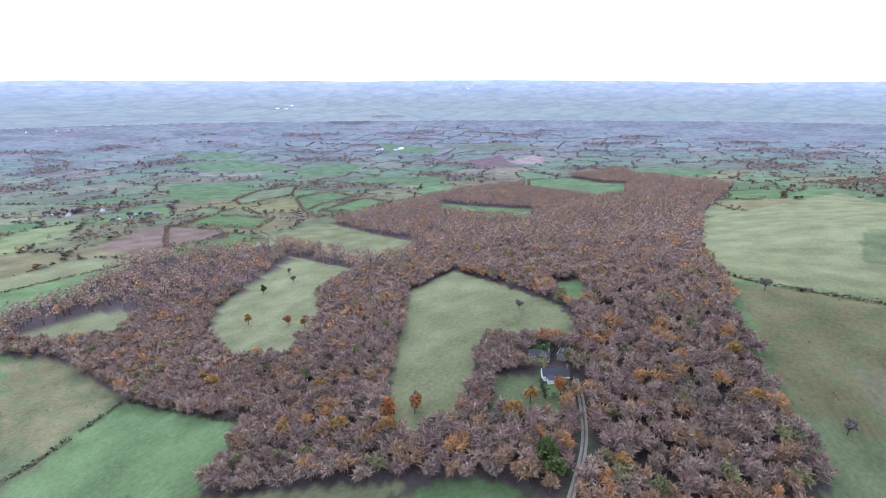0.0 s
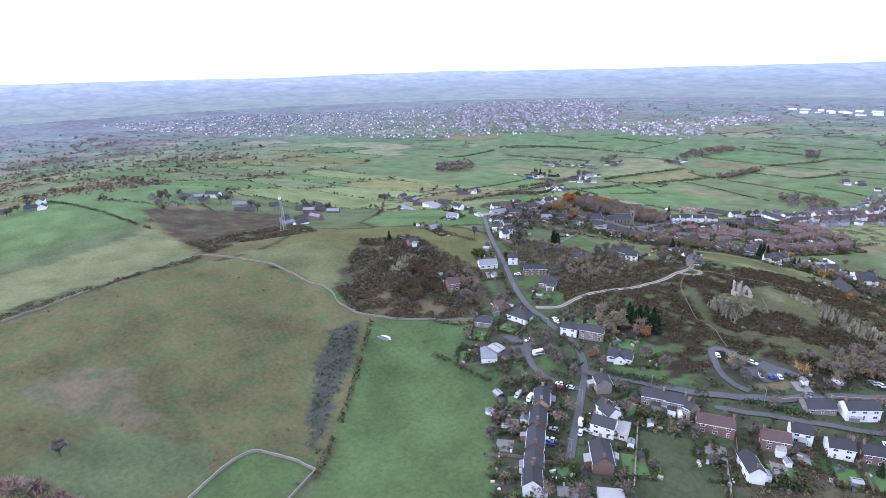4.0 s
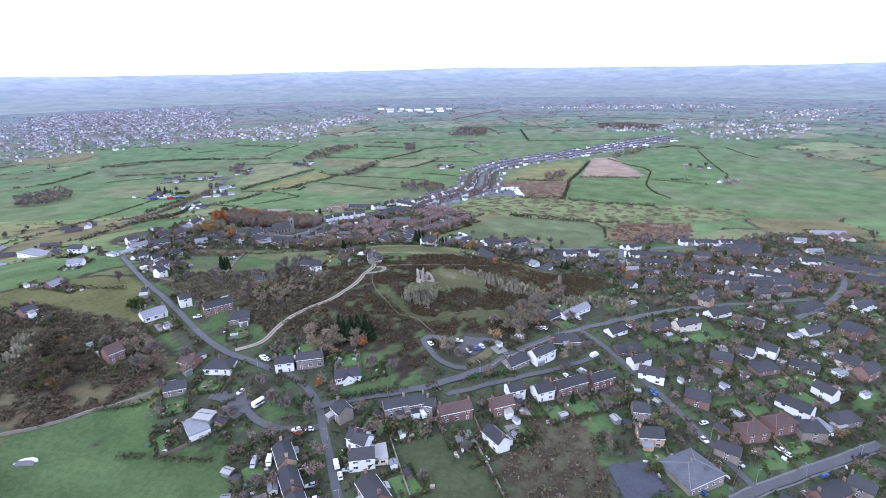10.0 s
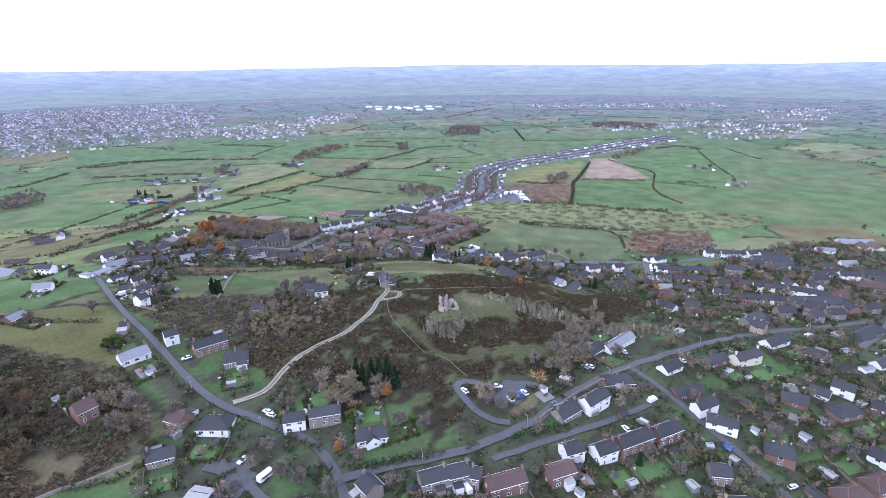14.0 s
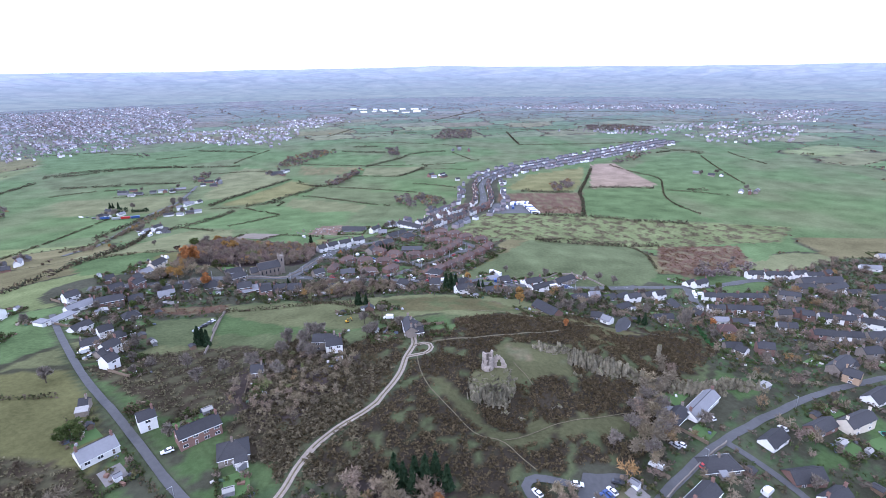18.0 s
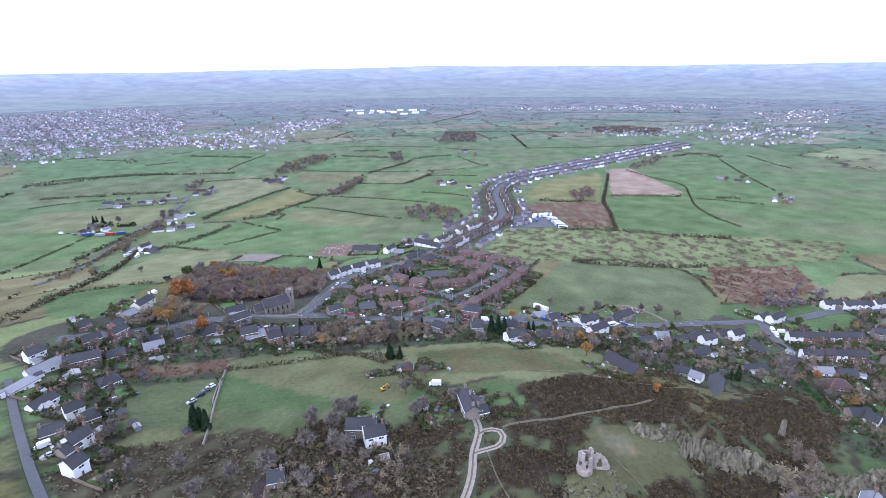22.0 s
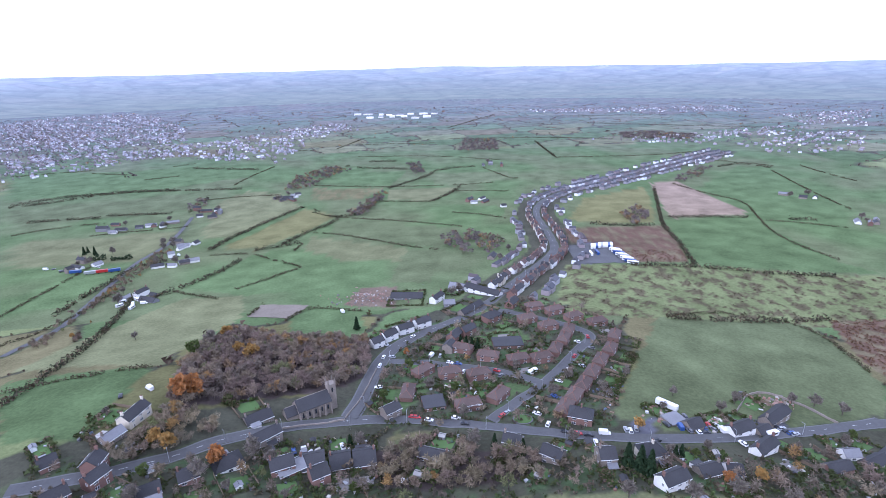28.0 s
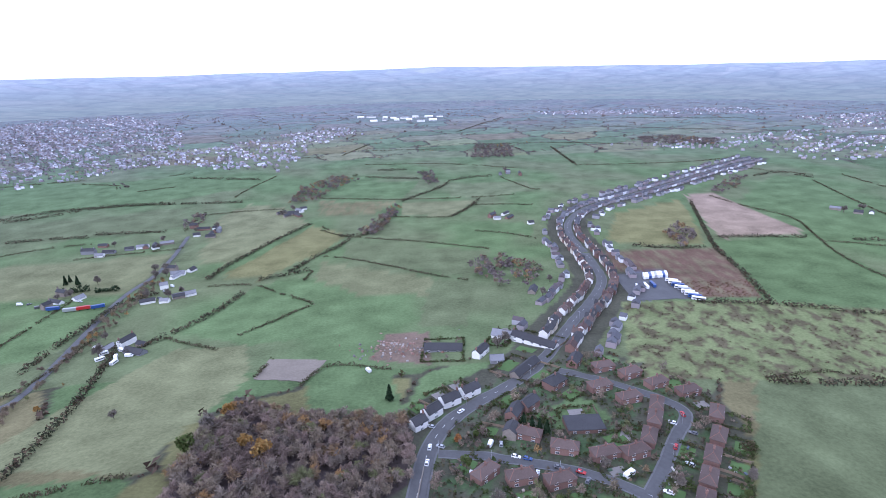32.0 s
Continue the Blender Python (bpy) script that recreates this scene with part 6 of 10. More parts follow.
def patch(name, x, y, turn, w, d, mat, label, category, lift=0.14):
    """A level piece of garden that follows the ground."""
    n = 4
    c, s = math.cos(radians(turn)), math.sin(radians(turn))
    u, v = np.meshgrid(np.linspace(-w / 2, w / 2, n), np.linspace(-d / 2, d / 2, n))
    px, py = x + u.ravel() * c - v.ravel() * s, y + u.ravel() * s + v.ravel() * c
    z = lie(px, py) + 0.35 * waves(px, py, 22, 3) + lift
    i = np.arange(n * n).reshape(n, n)
    q = np.stack([i[:-1, :-1], i[:-1, 1:], i[1:, 1:], i[1:, :-1]], -1).reshape(-1, 4)
    tagged(new(name, mesh_of(name, np.c_[px, py, z], q, mat, smooth=True)), label, category, kind="structure")


def free_of_roads(x, y, gap):
    return all(near_line(np.array([x]), np.array([y]), line)[0] > width / 2 + gap for width, line in ROADS.values())


def shed(x, y, turn, w, d, pick):
    ob = thing("shed", x, y, lay(x, y) - 0.05, turn, ("small brown wooden garden shed", "white wooden garden summerhouse with felt roof", "grey garden shed with a felt roof")[pick % 3], "shed", "garden sheds")
    mat = (SHED, WHITE, WALLS["grey"])[pick % 3]
    part("wall", solid("wall", [([(-w / 2, -d / 2, -0.6), (w / 2, -d / 2, -0.6), (w / 2, d / 2, -0.6), (-w / 2, d / 2, -0.6), (-w / 2, -d / 2, 2.0), (w / 2, -d / 2, 2.0), (w / 2, d / 2, 2.0), (-w / 2, d / 2, 2.0), (-w / 2, 0, 2.5), (w / 2, 0, 2.5)], [(0, 1, 5, 4), (2, 3, 7, 6), (1, 2, 6, 9, 5), (3, 0, 4, 8, 7)], 0)], [mat]), ob)
    part("roof", solid("roof", roof_pieces(w, d, 2.0, 2.5, "gable"), [ROOFS[("slate", "light", "flat")[pick % 3]], ROOFS["slate"]]), ob)


def fence(x, y, turn, long):
    ob = thing("fence", x, y, lay(x, y), turn, "weathered wooden garden fence", "fence", "garden fences")
    n = max(2, int(long / 2.0))
    for k in range(n + 1):
        if k in (0, n):
            part("post", POST, ob, at=pose(k * long / n, 0, lay(x + k * long / n * math.cos(radians(turn)), y + k * long / n * math.sin(radians(turn))) - lay(x, y)))
    verts, faces, last = [], [], []
    for k in range(n):
        za = [lay(x + q * long / n * math.cos(radians(turn)), y + q * long / n * math.sin(radians(turn))) - lay(x, y) for q in (k, k + 1)]
        x0, x1 = k * long / n, (k + 1) * long / n
        low, top = [(x0, -0.03, za[0] - 0.3), (x1, -0.03, za[1] - 0.3), (x1, 0.03, za[1] - 0.3), (x0, 0.03, za[0] - 0.3)], [(x0, -0.03, za[0] + 1.5), (x1, -0.03, za[1] + 1.5), (x1, 0.03, za[1] + 1.5), (x0, 0.03, za[0] + 1.5)]
        base = len(verts)
        verts += (low + top) if not k else [low[1], low[2], top[1], top[2]]
        if not k:
            last = [1, 2, 6, 5]
            faces += [(0, 3, 7, 4), (0, 1, 5, 4), (2, 3, 7, 6), (4, 5, 6, 7)]
        else:
            a, b, c, d = last
            last = [base, base + 1, base + 3, base + 2]
            faces += [(a, last[0], last[3], d), (b, last[1], last[2], c), (d, last[3], last[2], c)]
    faces.append(tuple(last))
    part("panel", solid("panel", [(verts, faces, 0)], [FENCE]), ob)


POST = solid("post", [box(-0.07, 0.07, -0.07, 0.07, -0.5, 1.7)], [FENCE])
PLOT_HEDGES, GARDEN_SPOTS, LAWNS = [], [], []
for k, (hx, hy, turn, L, D, storeys, wall, roof, shape, detail) in enumerate(row[:10] for row in PLANS):
    if detail < 1 or hy > 780:
        continue
    r = random.Random(k * 31 + 5)
    c, s = math.cos(radians(turn)), math.sin(radians(turn))
    at = lambda u, v: (hx + u * c - v * s, hy + u * s + v * c)
    for side in (-1, 1):
        depth = r.uniform(8, 13)
        gx0, gy0 = at(0, side * (D / 2 + 3 + depth / 2))
        others = min([math.hypot(gx0 - ox, gy0 - oy) - orad for j, (ox, oy, orad) in enumerate(HOUSE_SPOTS) if j != k] or [99])
        if others < depth * 0.25 or not free_of_roads(gx0, gy0, depth / 2 - 1.0):
            continue
        pick = r.random()
        LAWNS.append((gx0, gy0, min(L * 0.4, depth * 0.42)))
        if pick < 0.62:
            patch("lawn", gx0, gy0, turn, min(L * 0.8, 13), depth * 0.8, LAWN, "small mown back lawn", "lawn")
        elif pick < 0.8:
            patch("patio", gx0, gy0, turn, min(L * 0.6, 8), depth * 0.6, PATIO, "paved garden yard", "paving")
        for e in (-1, 1):
            a, b = at(e * (L / 2 + 0.8), side * (D / 2)), at(e * (L / 2 + 0.8), side * (D / 2 + 3 + depth))
            if r.random() < 0.6:
                PLOT_HEDGES.append([a, ((a[0] + b[0]) / 2, (a[1] + b[1]) / 2), b])
            elif r.random() < 0.6:
                fence(a[0], a[1], math.degrees(math.atan2(b[1] - a[1], b[0] - a[0])), depth + 3)
        a, b = at(-L / 2 - 0.8, side * (D / 2 + 3 + depth)), at(L / 2 + 0.8, side * (D / 2 + 3 + depth))
        if r.random() < 0.7:
            PLOT_HEDGES.append([a, ((a[0] + b[0]) / 2, (a[1] + b[1]) / 2), b])
        if detail > 1 and r.random() < 0.6:
            sx, sy = at(r.uniform(-L / 2, L / 2), side * (D / 2 + 2 + depth * 0.85))
            shed(sx, sy, turn + r.choice((0, 90)), r.uniform(2.2, 3.6), r.uniform(1.8, 2.6), r.randrange(3))
        for _ in range(8):
            GARDEN_SPOTS.append(at(r.uniform(-L / 2 - 1, L / 2 + 1), side * (D / 2 + 2 + (depth + 3) * r.uniform(0.1, 1.0))))
hedge_line(PLOT_HEDGES, 1.6, 1.0, 12, [(0.05, 0.07, 0.025), (0.065, 0.075, 0.03), (0.085, 0.075, 0.045)], "garden_hedge", "clipped dark green garden hedges between plots", 0.0)
# the open lawn beside the hill house
GARDEN_SPOTS = [q for q in GARDEN_SPOTS if math.hypot(q[0] + 99, q[1] - 366) > 13]
sx, sy = np.array(GARDEN_SPOTS).T
ok = clear(sx, sy, False, 0.8, 2.0)
sx, sy = sx[ok], sy[ok]
bush_tones = np.array([(0.06, 0.075, 0.028), (0.09, 0.085, 0.04), (0.14, 0.11, 0.075), (0.075, 0.1, 0.035), (0.16, 0.13, 0.1)])
scatter("garden_shrubs", "mixed shrubs and small bare trees in the gardens", sx, sy, rng.uniform(1.5, 4.2, len(sx)), bush_tones[rng.integers(0, 5, len(sx))], "leafy", 36, 1.25, -0.3, "shrubs", 1.7)

# bare trees standing in the gardens
r = random.Random(91)
for x0, y0 in GARDEN_SPOTS[::13]:
    if y0 < 560 and free_of_roads(x0, y0, 2.0) and all(math.hypot(x0 - a, y0 - b) > c * 0.8 for a, b, c in HOUSE_SPOTS):
        tree(r.choice(("bare", "bare", "bare", "green", "bush")), x0, y0, r.uniform(4.5, 8.0))

px, py = (np.concatenate(q) for q in zip(*[spots(outline, 8.5) for kind, outline, _ in FIELDS if kind == "garden"]))
ok = clear(px, py, False, 2.0, 0.5) & (waves(px, py, 55, 96) + 0.5 * rng.normal(size=len(px)) > 0.05)
for kind, outline, _ in FIELDS:
    if kind in ("grass", "paddock", "rough", "lawn", "yard", "knoll", "heath", "lush"):
        ok &= ~inside(px, py, outline)
px, py = px[ok], py[ok]
scatter("garden_trees", "bare grey brown trees standing among the houses", px, py, rng.uniform(4.5, 9.0, len(px)), wood_tones(px, py, 0.12) * np.array([0.92, 0.95, 0.9]), "bare", 165, 1.15, category="trees", coarse=0.95)

# bins, benches, planters, stones and other clutter in the yards
clutter = []
r = random.Random(77)
CLUTTER_TONES = [(0.6, 0.6, 0.6), (0.35, 0.35, 0.36), (0.2, 0.15, 0.1), (0.12, 0.12, 0.13), (0.3, 0.25, 0.2), (0.11, 0.13, 0.17), (0.2, 0.12, 0.09), (0.07, 0.11, 0.07), (0.5, 0.47, 0.42)]
clutter_tint = []
for gx0, gy0 in GARDEN_SPOTS[::2] + GARDEN_SPOTS[1::4]:
    x0, y0 = gx0 + r.uniform(-2, 2), gy0 + r.uniform(-2, 2)
    if not free_of_roads(x0, y0, 0.6) or y0 > 560:
        continue
    w, d, h, t, z0 = r.uniform(0.3, 1.3), r.uniform(0.25, 0.7), r.uniform(0.3, 1.1), r.uniform(0, 3.1), lay(x0, y0)
    c, s = math.cos(t), math.sin(t)
    clutter.append(([(x0 + a * c - b * s, y0 + a * s + b * c, z0 + e) for a, b, e in [(q * 0.92 if q2 > 0 else q, q3, q2) for q, q3, q2 in [(-w, -d, -0.3), (w, -d, -0.3), (w, d, -0.3), (-w, d, -0.3), (-w, -d, h), (w, -d, h), (w, d, h), (-w, d, h)]]], BOXF, 0))
    clutter_tint += [r.choice(CLUTTER_TONES)] * 8
CLUTTER = material("yard_clutter", (0.3, 0.3, 0.3), 0.7, grain=0.2, tint="tint")
me = solid("garden_clutter", clutter, [CLUTTER])
a = me.color_attributes.new("tint", "FLOAT_COLOR", "POINT")
a.data.foreach_set("color", np.c_[np.array(clutter_tint), np.ones(len(clutter_tint))].astype(np.float32).ravel())
tagged(new("garden_clutter", me), "bins, benches, planters and stones in the yards", "clutter", kind="stuff")

# rough growth filling the plots between the houses
for kind, outline, _ in FIELDS:
    if kind == "garden":
        px, py = spots(outline, 2.4)
        ok = clear(px, py, False, 1.2, 1.6) & (px < 340)
        for other, inner, _ in FIELDS:
            if other != "garden":
                ok &= ~inside(px, py, inner)
        for lx, ly, lr in LAWNS:
            ok &= np.hypot(px - lx, py - ly) > lr
        ok &= waves(px, py, 20, 95) + 0.6 * rng.normal(size=len(px)) > -0.15
        px, py = px[ok], py[ok]
        tones_g = np.array([(0.05, 0.06, 0.026), (0.075, 0.068, 0.04), (0.115, 0.092, 0.066), (0.06, 0.078, 0.03), (0.1, 0.085, 0.065)])
        scatter("garden_growth", "dark hedges, shrubs and rough growth between garden plots", px, py, rng.uniform(1.2, 3.4, len(px)) * np.where(rng.uniform(0, 1, len(px)) > 0.93, 1.9, 1.0), tones_g[rng.integers(0, 5, len(px))], "leafy", 15, 1.3, -0.3, "shrubs", 2.4)

# ---- woods ----
for outline, gap, label, warm in ((WEST_WOOD, 5.5, "dense leafless woodland with scattered golden trees", 0.17), (EAST_WOOD, 5.5, "dense leafless woodland with scattered golden trees", 0.46)):
    px, py = spots(outline, gap)
    ok = clear(px, py, True, 1.0)
    if outline is EAST_WOOD:
        ok &= ~inside(px, py, WEST_WOOD)
    px, py = px[ok], py[ok]
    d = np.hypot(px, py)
    # shade lifts the farther bands: distance paling put into the tint
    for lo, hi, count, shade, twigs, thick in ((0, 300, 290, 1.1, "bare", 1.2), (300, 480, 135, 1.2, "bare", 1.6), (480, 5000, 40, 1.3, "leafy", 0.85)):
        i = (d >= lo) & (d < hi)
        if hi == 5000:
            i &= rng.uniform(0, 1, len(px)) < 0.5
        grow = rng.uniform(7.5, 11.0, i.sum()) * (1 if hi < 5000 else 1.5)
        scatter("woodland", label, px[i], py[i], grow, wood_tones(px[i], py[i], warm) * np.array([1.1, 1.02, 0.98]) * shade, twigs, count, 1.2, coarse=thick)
for outline in (CHURCH_WOOD, SLOPE_WOOD, ROAD_WOOD, COPSE_W, GARDEN_WOOD, CAR_WOOD, MOOR_WOOD, SOUTH_LANE, CHURCH_WEST, CAR_ISLAND, STRIP_W, ROAD_STRIP):
    px, py = spots(outline, 4.6 if outline is not CHURCH_WOOD else 3.7)
    ok = clear(px, py, False, 1.0) & (waves(px, py, 24, 91) > (-0.45 if outline is not MOOR_WOOD else 0.4))
    px, py = px[ok], py[ok]
    scatter("copse", "leafless trees crowded together on the slope", px, py, rng.uniform(5, 9.5, len(px)) * (0.62 if outline is SLOPE_WOOD or outline is MOOR_WOOD or outline is ROAD_STRIP else 1), wood_tones(px, py, 0.05 if outline is not CHURCH_WOOD else 0.14) * (np.array([0.56, 0.56, 0.47]) if outline in (MOOR_WOOD, COPSE_W) else np.array([0.98, 1.03, 0.9]) if outline is not CHURCH_WOOD else np.array([1.0, 1.02, 1.0])), "bare", {id(SLOPE_WOOD): 160, id(CHURCH_WOOD): 360}.get(id(outline), 280), 1.15, coarse=0.85 if outline is CHURCH_WOOD else 1.0)

# ---- heather and gorse on the heath ----
for kind, outline, _ in FIELDS:
    if kind in ("heath", "knoll", "brush", "rough", "bracken", "moor", "rushy", "dell"):
        px, py = spots(outline, {"heath": 1.7, "knoll": 1.35, "brush": 1.25, "rough": 1.9, "bracken": 3.0, "dell": 2.2, "rushy": 3.2}.get(kind, 7.0))
        ok = clear(px, py, False, 0.6)
        blot = waves(px, py, 26, 31) * 1.3 + waves(px, py, 9, 32) * 0.7
        if kind in ("knoll", "rough"):
            blot = (waves(px, py, 24, 34) * 1.1 + waves(px, py, 8, 35) * 0.6) * 3
        ok &= blot < {"heath": 0.6, "knoll": 1.35, "brush": 9.0, "rough": 1.6, "moor": -0.2, "rushy": 2.0}.get(kind, 0.6)
        if kind == "rushy":
            ok &= blot > 0.45
        for other, inner, _ in FIELDS:
            if inner is not outline and kind != "brush" and other in ("brush", "grass", "pale", "lush", "car_park", "turf", "straw", "lawn"):
                ok &= ~inside(px, py, inner)
        ok &= (px > -420) & (py < 800)
        px, py = px[ok], py[ok]
        dark = {"heath": (0.098, 0.082, 0.052), "knoll": (0.076, 0.059, 0.034), "brush": (0.066, 0.05, 0.029), "rough": (0.108, 0.096, 0.058), "bracken": (0.13, 0.08, 0.05), "moor": (0.125, 0.118, 0.062), "rushy": (0.085, 0.072, 0.042), "dell": (0.072, 0.08, 0.05)}[kind]
        tint = np.array(dark) * rng.uniform(0.7, 1.35, (len(px), 1)) + np.array([0.006, 0.006, 0]) * rng.uniform(0, 1, (len(px), 1))
        scatter("heather" if kind in ("heath", "knoll", "brush") else "rough_tufts", "dark brown heather and gorse clumps" if kind in ("heath", "knoll", "brush") else "tussocks of dead grass and rushes", px, py, rng.uniform(1.5, 3.0, len(px)) * {"heath": 1.0, "moor": 0.5, "rushy": 0.6}.get(kind, 0.75), tint, "leafy", 13 if kind == "heath" else 12, 1.5, -0.5, "heath", 2.4)

# ---- far hedges ----
n = 900000
fx, fy = rng.uniform(-2500, 1900, n), rng.uniform(-1900, 3000, n)
d = np.hypot(fx + 100, fy - 180)
look_at = (d > 330) & (d < 3100) & (((fx < -150) & (fy < 900)) | ((fy > 500) & (abs(fx) < fy * 0.95))) & ~((fy > 660) & (fy < 1560) & (fx > -900) & (fx < 640))
fx, fy = fx[look_at], fy[look_at]
_, e = cells(fx, fy, 150.0, 5)
near = e < 16
fx, fy, e = fx[near], fy[near], e[near]
for _ in range(2):
    gx_ = (cells(fx + 1.0, fy, 150.0, 5)[1] - e)
    gy_ = (cells(fx, fy + 1.0, 150.0, 5)[1] - e)
    size2 = np.maximum(gx_ ** 2 + gy_ ** 2, 0.05)
    fx, fy = fx - e * gx_ / size2, fy - e * gy_ / size2
    e = cells(fx, fy, 150.0, 5)[1]
ok = (e < 1.6) & (waves(fx, fy, 90, 43) > -0.75)
for outline in [WEST_WOOD, EAST_WOOD] + [o for _, o, _ in FIELDS] + [o for o, _ in TOWNS]:
    ok &= ~inside(fx, fy, outline)
fx, fy = fx[ok], fy[ok]
ok = clear(fx, fy, False, 4)
fx, fy = fx[ok], fy[ok]
keep_on = rng.permutation(len(fx))[:36000]
fx, fy = fx[keep_on], fy[keep_on]
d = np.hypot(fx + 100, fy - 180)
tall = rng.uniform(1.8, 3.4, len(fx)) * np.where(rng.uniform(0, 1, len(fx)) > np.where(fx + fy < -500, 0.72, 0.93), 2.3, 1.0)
# tints pale and turn bluer with distance d: haze painted into the hedges
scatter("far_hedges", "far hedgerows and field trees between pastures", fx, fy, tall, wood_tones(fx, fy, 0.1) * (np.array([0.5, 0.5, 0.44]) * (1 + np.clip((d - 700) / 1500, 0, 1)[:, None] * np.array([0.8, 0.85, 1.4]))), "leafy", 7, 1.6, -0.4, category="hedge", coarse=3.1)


# small woods and thick hedgerows on the western plain
n = 60000
fx, fy = rng.uniform(-2600, -150, n), rng.uniform(-2400, 700, n)
d = np.hypot(fx, fy)
_, e = cells(fx, fy, 150.0, 5)
ok = (d > 480) & ((waves(fx, fy, 420, 40) > 0.0 + np.clip((d - 500) / 1000, 0, 0.55)) | ((e < 3) & (waves(fx, fy, 160, 41) > 0.0))) & (fx * 0.8 + fy * 0.6 < -380)
for outline in (WEST_WOOD, EAST_WOOD):
    ok &= ~inside(fx, fy, outline)
for _, outline, _ in FIELDS:
    ok &= ~inside(fx, fy, outline)
fx, fy = fx[ok], fy[ok]
# tints lighten and blue farther out, haze put into the copses' colour
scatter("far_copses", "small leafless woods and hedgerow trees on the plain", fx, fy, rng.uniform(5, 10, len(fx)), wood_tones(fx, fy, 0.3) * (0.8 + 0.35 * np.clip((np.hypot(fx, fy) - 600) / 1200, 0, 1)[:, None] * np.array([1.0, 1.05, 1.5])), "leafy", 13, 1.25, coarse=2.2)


def stone_wall(line):
    p, g = along(line, 2.0)
    side = np.c_[-g[:, 1], g[:, 0]]
    r = np.random.default_rng(int(abs(line[0][0]) * 10))
    z = lie(p[:, 0], p[:, 1]) + 0.35 * waves(p[:, 0], p[:, 1], 22, 3)
    top = z + 1.15 + r.uniform(-0.18, 0.15, len(p))
    v = np.stack([np.c_[p - side * 0.35, z - 0.6], np.c_[p - side * 0.22, top], np.c_[p + side * 0.22, top], np.c_[p + side * 0.35, z - 0.6]], 1).reshape(-1, 3)
    i = np.arange(len(v)).reshape(-1, 4)
    q = np.concatenate([np.stack([i[:-1, k], i[1:, k], i[1:, k + 1], i[:-1, k + 1]], -1) for k in range(3)])
    tagged(new("stone_wall", mesh_of("stone_wall", v, q, WALLS["stone"])), "dry stone wall of grey gritstone", "wall")


# ---- vehicles ----
SIZES = {"car": (4.3, 1.8, 1.45), "van": (5.2, 2.0, 2.3), "caravan": (6.0, 2.3, 2.6), "coach": (10.6, 2.5, 3.2), "trailer": (10.6, 2.5, 3.6)}
WHEEL = solid("wheel", [([(0.33 * math.cos(a * 0.628), s * 0.11, 0.33 * math.sin(a * 0.628)) for s in (-1, 1) for a in range(10)], [tuple(range(10))[::-1], tuple(range(10, 20))] + [(a, (a + 1) % 10, 10 + (a + 1) % 10, 10 + a) for a in range(10)], 0)], [RUBBER])
LAMP = solid("headlight", [box(-0.04, 0.04, -0.16, 0.16, -0.08, 0.08)], [METAL])
BODIES = {}


def loft(rings, slot=0):
    """A body through rings of (x, half width, low, high)."""
    v, f = [], []
    for x, w, lo, hi in rings:
        v += [(x, -w, lo), (x, -w, hi - 0.12), (x, -w * 0.86, hi), (x, w * 0.86, hi), (x, w, hi - 0.12), (x, w, lo)]
    for k in range(len(rings) - 1):
        for j in range(6):
            f.append((6 * k + j, 6 * k + (j + 1) % 6, 6 * k + 6 + (j + 1) % 6, 6 * k + 6 + j))
    f += [tuple(range(6))[::-1], tuple(range(6 * len(rings) - 6, 6 * len(rings)))]
    return v, f, slot


